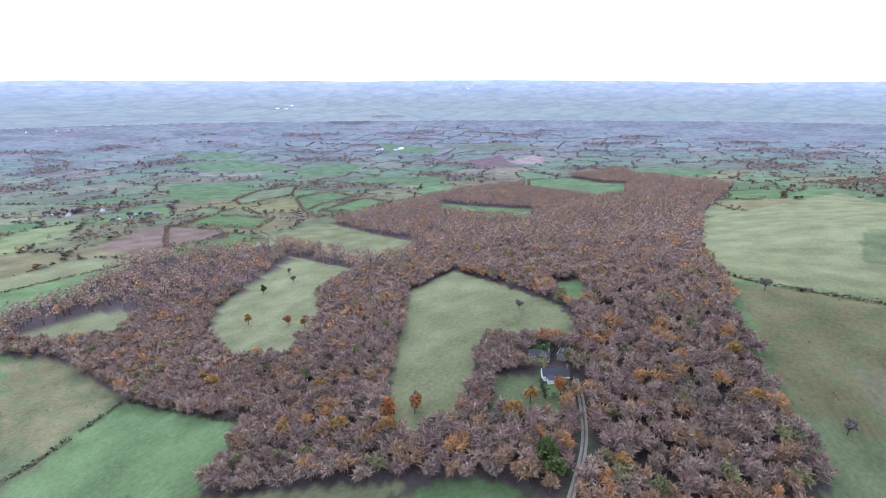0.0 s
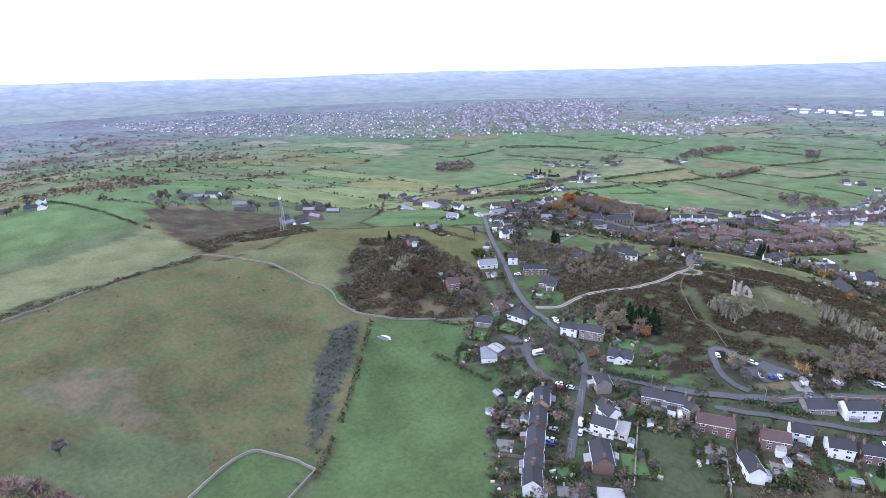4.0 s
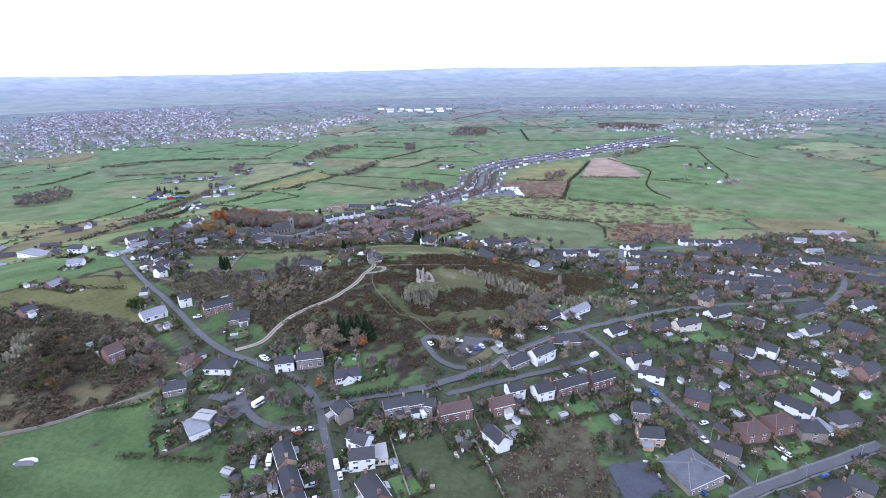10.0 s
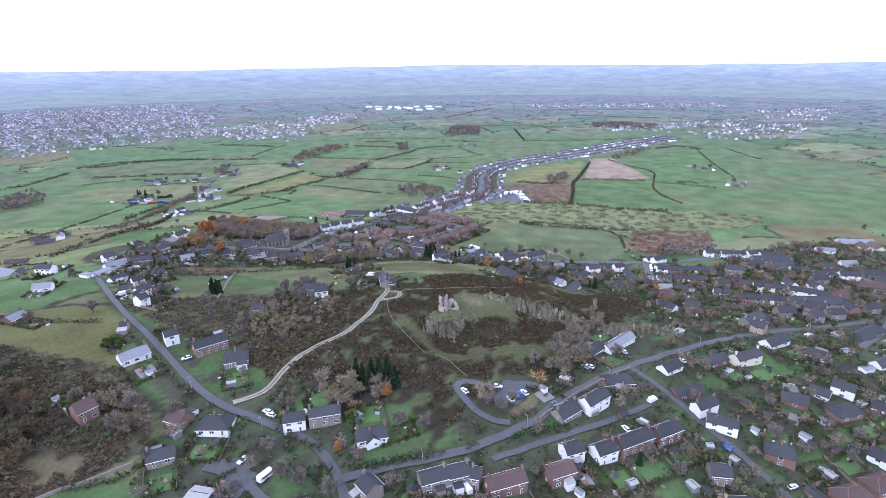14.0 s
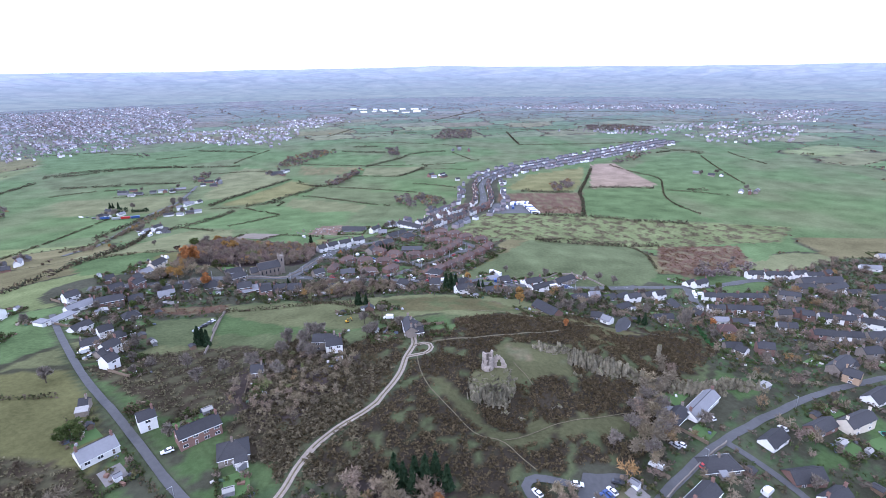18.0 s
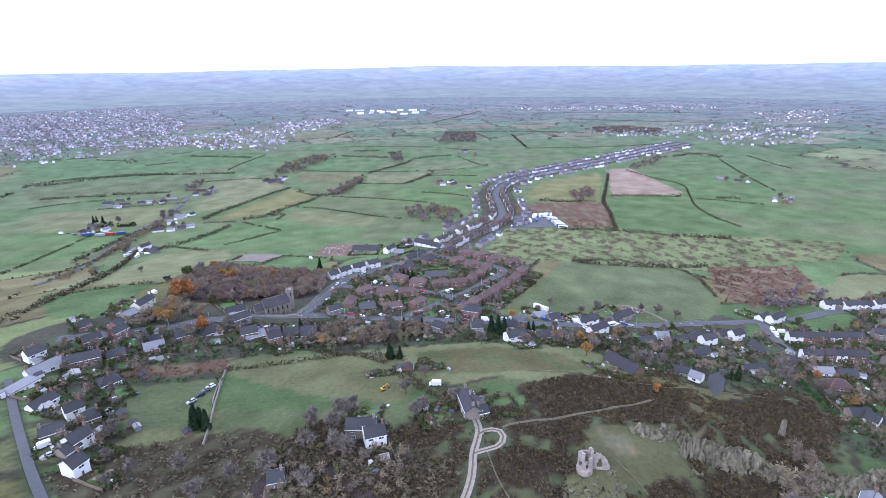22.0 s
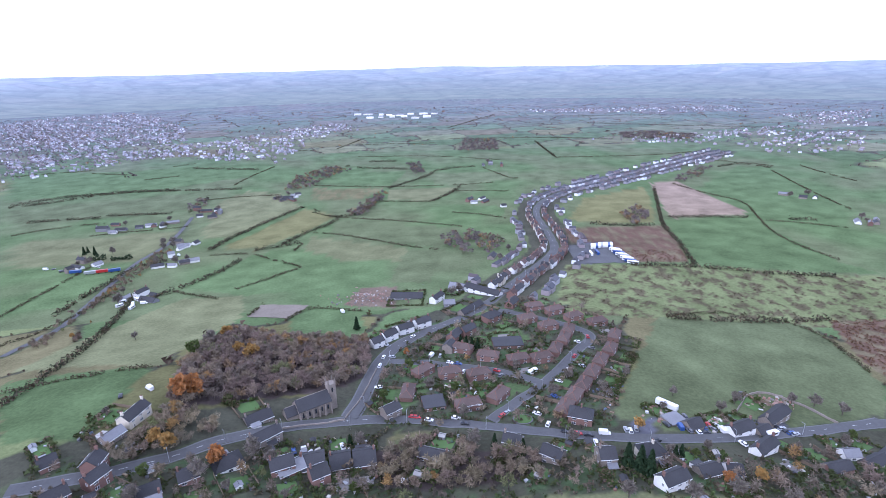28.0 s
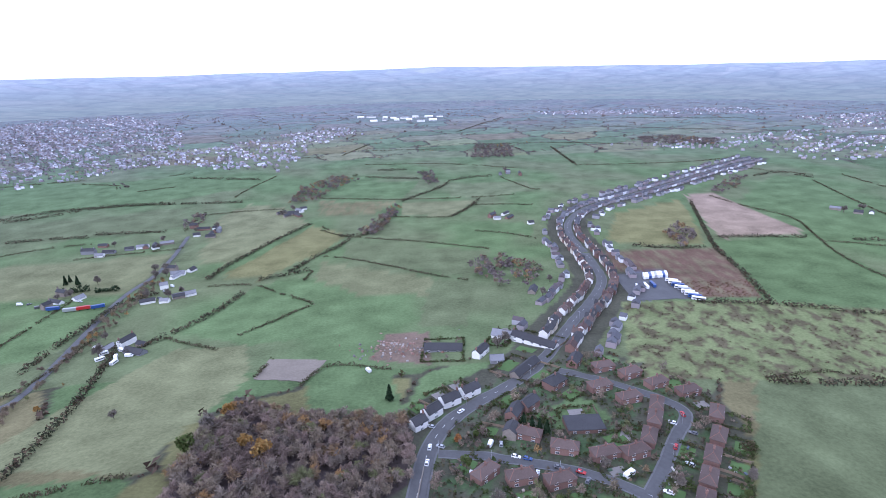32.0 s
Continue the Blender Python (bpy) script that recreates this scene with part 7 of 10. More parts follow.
def vehicle(kind, color, x, y, turn):
    L, w, h = SIZES[kind]
    if (kind, color) not in BODIES:
        a, b = L / 2, w / 2
        if kind == "car":
            body = [loft([(-a, b * 0.85, 0.35, 0.85), (-a + 0.25, b, 0.28, 0.98), (a - 1.3, b, 0.28, 0.98), (a - 0.2, b * 0.93, 0.28, 0.82), (a, b * 0.8, 0.38, 0.7)])]
            cabin = [loft([(-a + 0.15, b * 0.72, 0.95, 1.02), (-a + 0.7, b * 0.78, 0.95, h - 0.02), (a - 2.1, b * 0.8, 0.95, h - 0.02), (a - 1.25, b * 0.8, 0.95, 1.0)])]
            top = [box(-a + 0.68, a - 2.08, -b * 0.66, b * 0.66, h - 0.03, h + 0.03)]
        elif kind == "van":
            body = [loft([(-a, b * 0.95, 0.35, h), (a - 1.4, b, 0.35, h), (a - 0.9, b, 0.35, 1.25), (a - 0.1, b * 0.9, 0.35, 0.95), (a, b * 0.85, 0.4, 0.8)])]
            cabin, top = [loft([(a - 1.42, b * 0.93, 1.2, h - 0.15), (a - 0.86, b * 0.9, 1.15, 1.3)])], [box(-a + 0.3, a - 1.6, -b * 0.7, b * 0.7, h - 0.02, h + 0.03)]
        elif kind == "trailer":
            body = [box(-a, a, -b, b, 1.1, h), box(-a + 0.6, a - 0.6, -0.5, 0.5, 0.7, 1.1)]
            cabin, top = [box(-a - 0.02, -a + 0.02, -b * 0.9, b * 0.9, 1.3, h - 0.2)], [box(-a, a, -b, b, h, h + 0.05)]
        else:
            body = [loft([(-a, b * 0.9, 0.45, h - 0.25), (-a + 0.3, b, 0.4, h), (a - 0.4, b, 0.4, h), (a, b * 0.92, 0.45, h - 0.5)])]
            lo, hi = (1.5, 2.5) if kind == "coach" else (1.35, 2.0)
            cabin, top = [box(-a + 0.7, a - 0.9, -b - 0.015, b + 0.015, lo, hi)], [box(-a * 0.5, -a * 0.2, -b * 0.5, b * 0.5, h - 0.02, h + 0.12)]
        BODIES[kind, color] = (solid("body", body, [CARPAINT[color]]), solid("windows", cabin, [PANE if kind != "trailer" else METAL]), solid("roof", top, [CARPAINT[color]]))
    ob = thing(kind, x, y, lay(x, y) + (0.26 if free_of_roads(x, y, 0.5) else 0.42), turn, f"{color} {kind} parked by the houses" if kind in ("car", "van") else f"{color} {kind} standing in a yard", kind, f"parked {kind}s" if kind != "coach" else "parked coaches")
    for name, me in zip(("body", "window_band", "roof"), BODIES[kind, color]):
        part(name, me, ob, "dark glass windows" if name == "window_band" else "")
    big = 1.45 if kind in ("coach", "trailer") else 1.0
    for wx in (-L * 0.3, L * 0.3) if kind != "caravan" else (-0.1,):
        for wy in (-1, 1):
            part("wheel", WHEEL, ob, at=pose(wx, wy * (w / 2 - 0.1), 0.33 * big) @ Matrix.Scale(big, 4))


def coach_row(x0, y0, x1, y1, n):
    turn = math.degrees(math.atan2(y1 - y0, x1 - x0)) + 62
    for k in range(n):
        s = k / max(1, n - 1)
        vehicle("coach", ("white", "white", "blue", "white", "silver")[k % 5], x0 + (x1 - x0) * s, y0 + (y1 - y0) * s, turn)


# ---- farmsteads and far places ----
def farmstead(x, y, n):
    r = random.Random(int(x * 3 + y))
    turn = r.uniform(0, 90)
    for k in range(n + 2 if n > 1 else 1):
        hx, hy = x + r.uniform(-9, 9) * n ** 0.5 * 1.4, y + r.uniform(-9, 9) * n ** 0.5 * 1.4
        if all(math.hypot(hx - a, hy - b) > c + 3 for a, b, c in HOUSE_SPOTS) and free_of_roads(hx, hy, 5):
            house(hx, hy, turn + r.choice((0, 90)), r.uniform(7, 17), r.uniform(4.5, 7), r.choice((1, 1, 1, 2)), r.choice(("grey", "brick", "stone", "white", "stone")), r.choice(("slate", "slate", "light", "slate")), "gable", 0, "farm_building")
    for _ in range(n):
        hx, hy = x + r.uniform(-18, 18), y + r.uniform(-18, 18)
        if all(math.hypot(hx - a, hy - b) > c for a, b, c in HOUSE_SPOTS):
            tree("bare", hx, hy, r.uniform(7, 11))


TOWN = material("far_town_walls_and_roofs", (0.3, 0.3, 0.3), 0.8, grain=0.15, tint="tint")


def far_town(outline, dense):
    """Streets of small houses too far off to tell apart."""
    px, py = spots(outline, 9.5)
    street = np.minimum(abs(((px * 0.8 + py * 0.6) + 14 * waves(px, py, 300, 81)) % 58 - 29), abs(((px * 0.6 - py * 0.8) + 14 * waves(px, py, 300, 82)) % 130 - 65) * 1.5)
    ok = (rng.uniform(0, 1, len(px)) < dense * 0.5) & (street > 6) & (np.hypot(px + 100, py - 180) < 3150) & (waves(px, py, 420, 83) > -0.75) & (waves(px, py, 170, 84) + 0.35 * rng.normal(size=len(px)) > -0.35)
    px, py = px[ok], py[ok]
    if not len(px):
        return
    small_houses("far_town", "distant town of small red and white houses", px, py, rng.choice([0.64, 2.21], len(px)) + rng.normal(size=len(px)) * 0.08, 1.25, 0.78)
    gx_, gy_ = spots(outline, 24.0)
    inner = np.hypot(gx_ + 100, gy_ - 180) < 3150
    gx_, gy_ = gx_[inner], gy_[inner]
    # the blue lift in the tree tint is distance haze painted in
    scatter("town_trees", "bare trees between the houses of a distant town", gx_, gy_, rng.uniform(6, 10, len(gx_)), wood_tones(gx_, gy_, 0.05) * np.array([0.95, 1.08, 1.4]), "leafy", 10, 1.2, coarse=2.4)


def small_houses(name, label, px, py, a, pale, size=1.0):
    """Houses too far off to tell apart, in one mesh."""
    n, z = len(px), lie(px, py)
    L, D = size * rng.uniform(5, 10, n) / 2, size * rng.uniform(5, 6.6, n) / 2
    e, t = size * rng.uniform(3.2, 4.8, n), 2.2 * size
    corner = lambda u, v, h: np.c_[px + u * np.cos(a) - v * np.sin(a), py + u * np.sin(a) + v * np.cos(a), z + h]
    low = [corner(u * L, v * D, -2 * np.ones(n)) for u, v in ((-1, -1), (1, -1), (1, 1), (-1, 1))]
    top = [corner(u * L, v * D, e) for u, v in ((-1, -1), (1, -1), (1, 1), (-1, 1))]
    ridge = [corner(u * L, 0 * D, e + t) for u in (-1, 1)]
    v = np.stack(low + top + top + ridge, 1)
    f = np.array([(0, 1, 5), (0, 5, 4), (1, 2, 6), (1, 6, 5), (2, 3, 7), (2, 7, 6), (3, 0, 4), (3, 4, 7), (8, 9, 13), (8, 13, 12), (10, 11, 12), (10, 12, 13), (9, 10, 13), (11, 8, 12)])
    # low-contrast lilac greys: distance haze is put into wall and roof colours
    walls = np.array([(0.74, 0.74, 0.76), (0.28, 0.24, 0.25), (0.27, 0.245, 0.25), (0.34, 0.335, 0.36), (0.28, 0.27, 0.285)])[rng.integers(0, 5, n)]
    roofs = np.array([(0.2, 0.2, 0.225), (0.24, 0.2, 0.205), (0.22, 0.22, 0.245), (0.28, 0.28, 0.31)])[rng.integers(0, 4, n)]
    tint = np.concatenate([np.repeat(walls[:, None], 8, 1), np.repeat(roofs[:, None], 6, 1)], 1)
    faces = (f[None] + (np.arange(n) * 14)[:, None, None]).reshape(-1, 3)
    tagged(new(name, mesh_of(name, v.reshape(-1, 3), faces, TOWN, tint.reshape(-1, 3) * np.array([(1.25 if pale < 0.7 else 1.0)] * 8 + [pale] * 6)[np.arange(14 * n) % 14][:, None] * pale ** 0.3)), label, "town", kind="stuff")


# the long street over the far slope: houses line both sides of it, with a thinner rank behind
p, g = along(ROADS["main_street"][1], 7.8)
pick = random.Random(17)
STREET = []
for (sx, sy), (dx, dy) in zip(p, g):
    if sy < 668 or sy > 1500:
        continue
    heading = math.atan2(dy, dx)
    for side in (-1, 1):
        for rank in (10.6, 27.0):
            if pick.random() > (0.95 if rank < 20 else 0.5):
                continue
            off = side * (rank + pick.uniform(-0.6, 1.6) + (pick.uniform(0, 8) if rank > 20 else 0))
            hx, hy = sx - dy * off, sy + dx * off
            if any(math.hypot(hx - a, hy - b) < c + 1.0 for a, b, c in HOUSE_SPOTS) and rank > 20:
                continue
            if any(math.hypot(hx - a, hy - b) < 7.0 for a, b, c in HOUSE_SPOTS):
                continue
            if rank < 20 and sy < 1010:
                house(hx, hy, math.degrees(heading) + pick.choice((0, 0, 0, 90)), pick.uniform(6.6, 7.6), 6.2, 2, pick.choice(("white", "brick", "white", "stone", "cream", "brick")), pick.choice(("slate", "slate", "brown", "tile")), "gable", 1 if sy < 860 else 0, "terraced_house")
            else:
                STREET.append((hx, hy, heading + pick.uniform(-0.1, 0.1) + pick.choice((0, 0, 0, 1.57))))
small_houses("street_houses", "far houses along the village street", *np.array(STREET).T, 0.5)


def factory(x, y, n):
    r = random.Random(int(x))
    for k in range(n):
        hx, hy = x + (k - n / 2) * 44 + r.uniform(-12, 12), y + r.uniform(-60, 60)
        ob = thing("warehouse", hx, hy, lay(hx, hy), r.uniform(-12, 12), "long pale warehouse with a white roof", "warehouse", "far warehouses")
        L, D = r.uniform(16, 36), r.uniform(10, 16)
        part("wall", solid("wall", [prism(L, D, 5, 7, "gable")], [WALLS["white"]]), ob)
        part("roof", solid("roof", roof_pieces(L, D, 5, 7, "gable"), [(WHITE, ROOFS["light"], WALLS["white"])[k % 3], WHITE]), ob)


# ---- landmarks ----
def cells_mesh(name, present, place, mats):
    """A wall of stone blocks: present[i][j] says which are there, place(i, j, k) gives the corners."""
    ni, nj = len(present), len(present[0])
    verts, faces, seen = [], [], {}

    def at(i, j, k):
        if (i, j, k) not in seen:
            seen[i, j, k] = len(verts)
            verts.append(place(i, j, k))
        return seen[i, j, k]

    here = lambda i, j: 0 <= i < ni and 0 <= j < nj and present[i][j]
    for i in range(ni):
        for j in range(nj):
            if not present[i][j]:
                continue
            c = lambda a, b, k: at(i + a, j + b, k)
            faces.append((c(0, 0, 0), c(1, 0, 0), c(1, 1, 0), c(0, 1, 0)))
            faces.append((c(0, 0, 1), c(0, 1, 1), c(1, 1, 1), c(1, 0, 1)))
            for di, dj, e in ((-1, 0, ((0, 0), (0, 1))), (1, 0, ((1, 1), (1, 0))), (0, -1, ((1, 0), (0, 0))), (0, 1, ((0, 1), (1, 1)))):
                if not here(i + di, j + dj):
                    (a, b), (g, h) = e
                    faces.append((c(a, b, 0), c(g, h, 0), c(g, h, 1), c(a, b, 1)))
    me = bpy.data.meshes.new(name)
    me.from_pydata(verts, [], faces)
    me.materials.append(mats)
    return me


def castle_ruin(x, y):
    """A sham ruin on a crag: a broken round tower and a wall with a pointed arch."""
    crag(x + 0.5, y - 5.5, -8, 19, 24, 13.0, 77, lay(x, y) + 0.9)
    crag(x + 6, y - 6.0, -20, 12, 16, 10.0, 78, lay(x, y) - 0.8)
    z = lay(x, y) + 1.6
    ob = thing("castle_ruin", x, y + 1.5, z, 0, "ruined round sham castle tower of pale gritstone", "castle")
    ob.scale = (0.76, 0.76, 0.92)
    stone = material("pale_ruin_stone", (0.3, 0.26, 0.22), 0.92, grain=0.4, scale=1.3, big=0.3, bump=0.08)
    n, levels, hgt = 32, 14, 0.72
    r = random.Random(4)
    present = []
    for i in range(n):
        a = i / n
        top = 14 if 0.45 < a < 0.68 or a > 0.85 or a < 0.12 else 11 if a < 0.3 or a > 0.75 else 9
        top -= r.choice((0, 0, 1))
        present.append([j < top and not (i in (23, 24) and 5 <= j <= 7) and not (i in (25,) and 1 <= j <= 2) and not (i in (18, 19) and 6 <= j <= 8) and not (i in (2, 3) and 4 <= j <= 7) for j in range(levels)])
    present.append(present[0])

    def round_place(i, j, k):
        a = i / n * 2 * math.pi
        rad = (3.5 if j < 5 else 3.15) + 0.06 * math.sin(i * 7.1 + j * 3.3) - (0.85 if k else 0)
        return (rad * math.cos(a), rad * math.sin(a), j * hgt - 1.2 + (0.12 * math.sin(i * 5.3) if j > 8 else 0))

    part("tower", cells_mesh("tower", present[:n], round_place, stone), ob)
    wide, tall = 16, 12
    shape = []
    for i in range(wide):
        top = (9, 10, 11, 11, 12, 12, 11, 12, 11, 10, 10, 9, 8, 7, 5, 4)[i]
        arch = {5: 6, 6: 8, 7: 9, 8: 8, 9: 6}.get(i, 0)
        shape.append([j < top and not 2 <= j < arch for j in range(tall)])
    part("arch_wall", cells_mesh("arch_wall", shape, lambda i, j, k: (3.0 + i * 0.5, 1.0 - i * 0.06 + 0.8 * k + 0.05 * math.sin(i * 4 + j * 5), j * 0.62 - 1.2 + (0.1 * math.sin(i * 3.7) if j > 6 else 0)), stone), ob, "wall with a pointed arch")


def crag(x, y, turn, L, W, H, seed, top=999.0):
    """An outcrop of jointed gritstone: tilted blocks, steep on one side and sinking into turf on the other."""
    nu, nv = max(20, int(L * 2.8)), max(14, int(W * 2.8))
    r = np.random.default_rng(seed)
    A, B = np.meshgrid(np.linspace(-1, 1, nu), np.linspace(-1, 1, nv), indexing="ij")
    px, py = A * L / 2, B * W / 2
    ox, oy = 37.0 * seed, 11.0 * seed
    ragged = 0.28 * waves(px + ox, py + oy, 4.5, 5) + 0.16 * waves(px + ox, py + oy, 1.8, 6)
    n = int(L * W / 2.4) + 6
    cx, cy = r.uniform(-L / 2, L / 2, n), r.uniform(-W / 2, W / 2, n)
    near = np.hypot((px[..., None] - cx) * 1.25, (py[..., None] - cy) * 0.8)
    own = near.argmin(-1)
    gap = np.partition(near, 1, axis=-1)
    joint = np.clip((gap[..., 1] - gap[..., 0]) * 2.2, 0, 1)
    tall, tilt_x, tilt_y = r.uniform(0.35, 1.1, n), r.normal(size=n) * 0.26, r.normal(size=n) * 0.26
    shape = np.clip(1.25 * (1 - abs(A + ragged * 0.5) ** 2.4), 0, 1) * np.clip((B + 0.9 + ragged * 1.5) * 1.6, 0, 1) * np.clip((1.02 - B) * 0.75, 0, 1)
    z = H * shape * (tall[own] * (0.8 + 0.2 * joint)) + (tilt_x[own] * (px - cx[own]) + tilt_y[own] * (py - cy[own])) * shape + 0.22 * r.normal(size=A.shape) * shape + 0.5 * waves(px + ox, py + oy, 2.6, 7) * shape - 0.9
    px, py = px + 0.07 * r.normal(size=A.shape), py + 0.07 * r.normal(size=A.shape)
    c, s = math.cos(radians(turn)), math.sin(radians(turn))
    gx1, gy1 = (x + px * c - py * s).ravel(), (y + px * s + py * c).ravel()
    rise = z.ravel() + lie(gx1, gy1)
    gx1 = gx1 + 0.9 * waves(rise * 1.3 + ox, gx1 * 0.9 + gy1, 5.0, 8) * np.clip(shape.ravel() * 2, 0, 1)
    gy1 = gy1 + 0.9 * waves(rise * 1.3 + oy, gx1 * 0.8 - gy1, 5.0, 9) * np.clip(shape.ravel() * 2, 0, 1)
    v = np.c_[gx1, gy1, np.minimum(rise, top + 0.12 * (rise - top))]
    i = np.arange(nu * nv).reshape(nu, nv)
    q = np.stack([i[:-1, :-1], i[1:, :-1], i[1:, 1:], i[:-1, 1:]], -1).reshape(-1, 4)
    tagged(new("rock_outcrop", mesh_of("rock_outcrop", v, q, ROCK)), "jagged outcrop of grey brown gritstone on the heath", "rock", "rock outcrops")


def rock_pillar(x, y):
    pieces = []
    for k in range(5):
        pieces.append([(1.5 * math.cos(a * 1.05) * (1 - 0.07 * k) + 0.2 * math.sin(k * 9 + a * 5), 1.1 * math.sin(a * 1.05) * (1 - 0.06 * k) + 0.2 * math.cos(k * 7 + a * 3), -1 + k * 2.0) for a in range(6)])
    v = [p for ring in pieces for p in ring]
    f = [(6 * k + a, 6 * k + (a + 1) % 6, 6 * k + 6 + (a + 1) % 6, 6 * k + 6 + a) for k in range(4) for a in range(6)] + [tuple(range(24, 30))]
    ob = new("rock_pillar", solid("rock_pillar", [(v, f, 0)], [ROCK]))
    ob.matrix_basis = pose(x, y, lay(x, y))
    tagged(ob, "upright pillar of natural gritstone", "rock")


def church(x, y, turn, L):
    z = lay(x, y)
    ob = thing("church", x, y, z, turn, "dark gritstone church with a slate roof and pinnacled tower", "church")
    stone, D = WALLS["stone"], 9.0
    lancet = [(-0.4, 0, 0), (0.4, 0, 0), (0.4, 0, 2.0), (0, 0, 2.8), (-0.4, 0, 2.0)]
    glass_me = solid("lancet_window", [(lancet + [(a, 0.12, c) for a, b, c in lancet], [(0, 1, 2, 3, 4), (0, 5, 6, 1), (1, 6, 7, 2), (2, 7, 8, 3), (3, 8, 9, 4), (4, 9, 5, 0)], 0)], [PANE])
    butt = solid("buttress", [box(-0.4, 0.4, -0.9, 0.0, -1.5, 3.6), box(-0.4, 0.4, -0.5, 0.0, 3.6, 5.0)], [stone])
    part("nave_wall", solid("nave_wall", [prism(L, D, 5.6, 9.6, "gable")], [stone]), ob)
    part("nave_roof", solid("nave_roof", roof_pieces(L, D, 5.6, 9.6, "gable"), [ROOFS["slate"], stone]), ob)
    low = part("chancel_wall", solid("chancel_wall", [prism(5.5, 6.5, 4.4, 7.4, "gable")], [stone]), ob, at=pose(-L / 2 - 2.7, 0, 0))
    part("chancel_roof", solid("chancel_roof", roof_pieces(5.5, 6.5, 4.4, 7.4, "gable"), [ROOFS["slate"], stone]), ob, at=pose(-L / 2 - 2.7, 0, 0))
    for k in range(6):
        for s in (-1, 1):
            part("buttress", butt, ob, at=pose(-L / 2 + 0.4 + k * (L - 0.8) / 5, s * D / 2, 0, 0, 0, 0 if s < 0 else 180))
            if k < 5:
                part("lancet_window", glass_me, ob, at=pose(-L / 2 + 0.4 + (k + 0.5) * (L - 0.8) / 5, s * (D / 2 + 0.02) - (0.06 if s < 0 else 0), 1.7, 0, 0, 0 if s < 0 else 180))
    part("tower", solid("tower", [box(L / 2 + 0.01, L / 2 + 3.8, -1.9, 1.9, -1.5, 12.0), box(L / 2 - 0.09, L / 2 + 3.9, -2.0, 2.0, 12.0, 12.5)], [stone]), ob)
    part("lancet_window", glass_me, ob, at=pose(L / 2 + 1.9, -1.97, 8.2))
    pin = solid("pinnacle", [box(-0.3, 0.3, -0.3, 0.3, 0, 1.2), box(-0.34, 0.34, -0.34, 0.34, 1.2, 3.0, 0, 0.08)], [stone])
    for a in (0.25, 3.55):
        for b in (-1.65, 1.65):
            part("pinnacle", pin, ob, at=pose(L / 2 + a, b, 12.5))
    HOUSE_SPOTS.append((x, y, 13))


def lattice_mast(x, y):
    ob = thing("lattice_mast", x, y, lay(x, y), 20, "tall pale galvanised lattice radio mast", "mast")
    H, b = 30.0, 1.7
    for sx in (-1, 1):
        for sy in (-1, 1):
            part("leg", solid("leg", [([(sx * (b + a), sy * (b + c), -0.5) for a, c in ((-0.12, -0.12), (0.12, -0.12), (0.12, 0.12), (-0.12, 0.12))] + [(sx * 0.4 + a, sy * 0.4 + c, H) for a, c in ((-0.1, -0.1), (0.1, -0.1), (0.1, 0.1), (-0.1, 0.1))], BOXF, 0)], [METAL]), ob)
    for k in range(11):
        z0, z1 = k * H / 11, (k + 1) * H / 11
        w0, w1 = b + (0.4 - b) * z0 / H, b + (0.4 - b) * z1 / H
        for q in range(4):
            a0, a1 = radians(45 + 90 * q), radians(135 + 90 * q)
            p0, p1 = (w0 * 1.41 * math.cos(a0), w0 * 1.41 * math.sin(a0), z0), (w1 * 1.41 * math.cos(a1), w1 * 1.41 * math.sin(a1), z1)
            part("brace", solid("brace", [([(p0[0], p0[1], p0[2]), (p0[0] + 0.1, p0[1], p0[2] + 0.1), (p0[0], p0[1] + 0.1, p0[2]), (p1[0], p1[1], p1[2]), (p1[0] + 0.1, p1[1], p1[2] + 0.1), (p1[0], p1[1] + 0.1, p1[2])], [(0, 1, 4, 3), (1, 2, 5, 4), (2, 0, 3, 5), (0, 2, 1), (3, 4, 5)], 0)], [METAL]), ob)
    for k in range(3):
        part("antenna", solid("antenna", [box(-0.25, 0.25, -0.25, 0.25, 0, 2.4)], [WHITE]), ob, at=pose(0.7 * math.cos(k * 2.1), 0.7 * math.sin(k * 2.1), H - 4))


def stone_crescent(x, y):
    """A low pale crescent of stonework round a spring in the pasture."""
    present = [[True, True] for _ in range(16)]
    me = cells_mesh("stone_crescent", present, lambda i, j, k: ((4.6 - 1.3 * k) * math.cos(0.4 + i * 0.17), (2.9 - 0.9 * k) * math.sin(0.4 + i * 0.17), j * 0.5 - 0.3), WALLS["white"])
    ob = new("stone_crescent", me)
    ob.matrix_basis = pose(x, y, lay(x, y), 0, 0, 15)
    tagged(ob, "low pale stone crescent in the grass", "wall")
    patch("stone_floor", x, y + 0.4, 15, 6.0, 2.6, PAVING, "pale stone floor inside the crescent", "paving", 0.2)


def chapel_hall(x, y, turn, L, D):
    ob = house(x, y, turn, L, D, 1, "stone", "worn", "hip", 2, "hall", 0.36)
    tagged(ob, "low stone hall with a large grey pyramid roof", "hall")


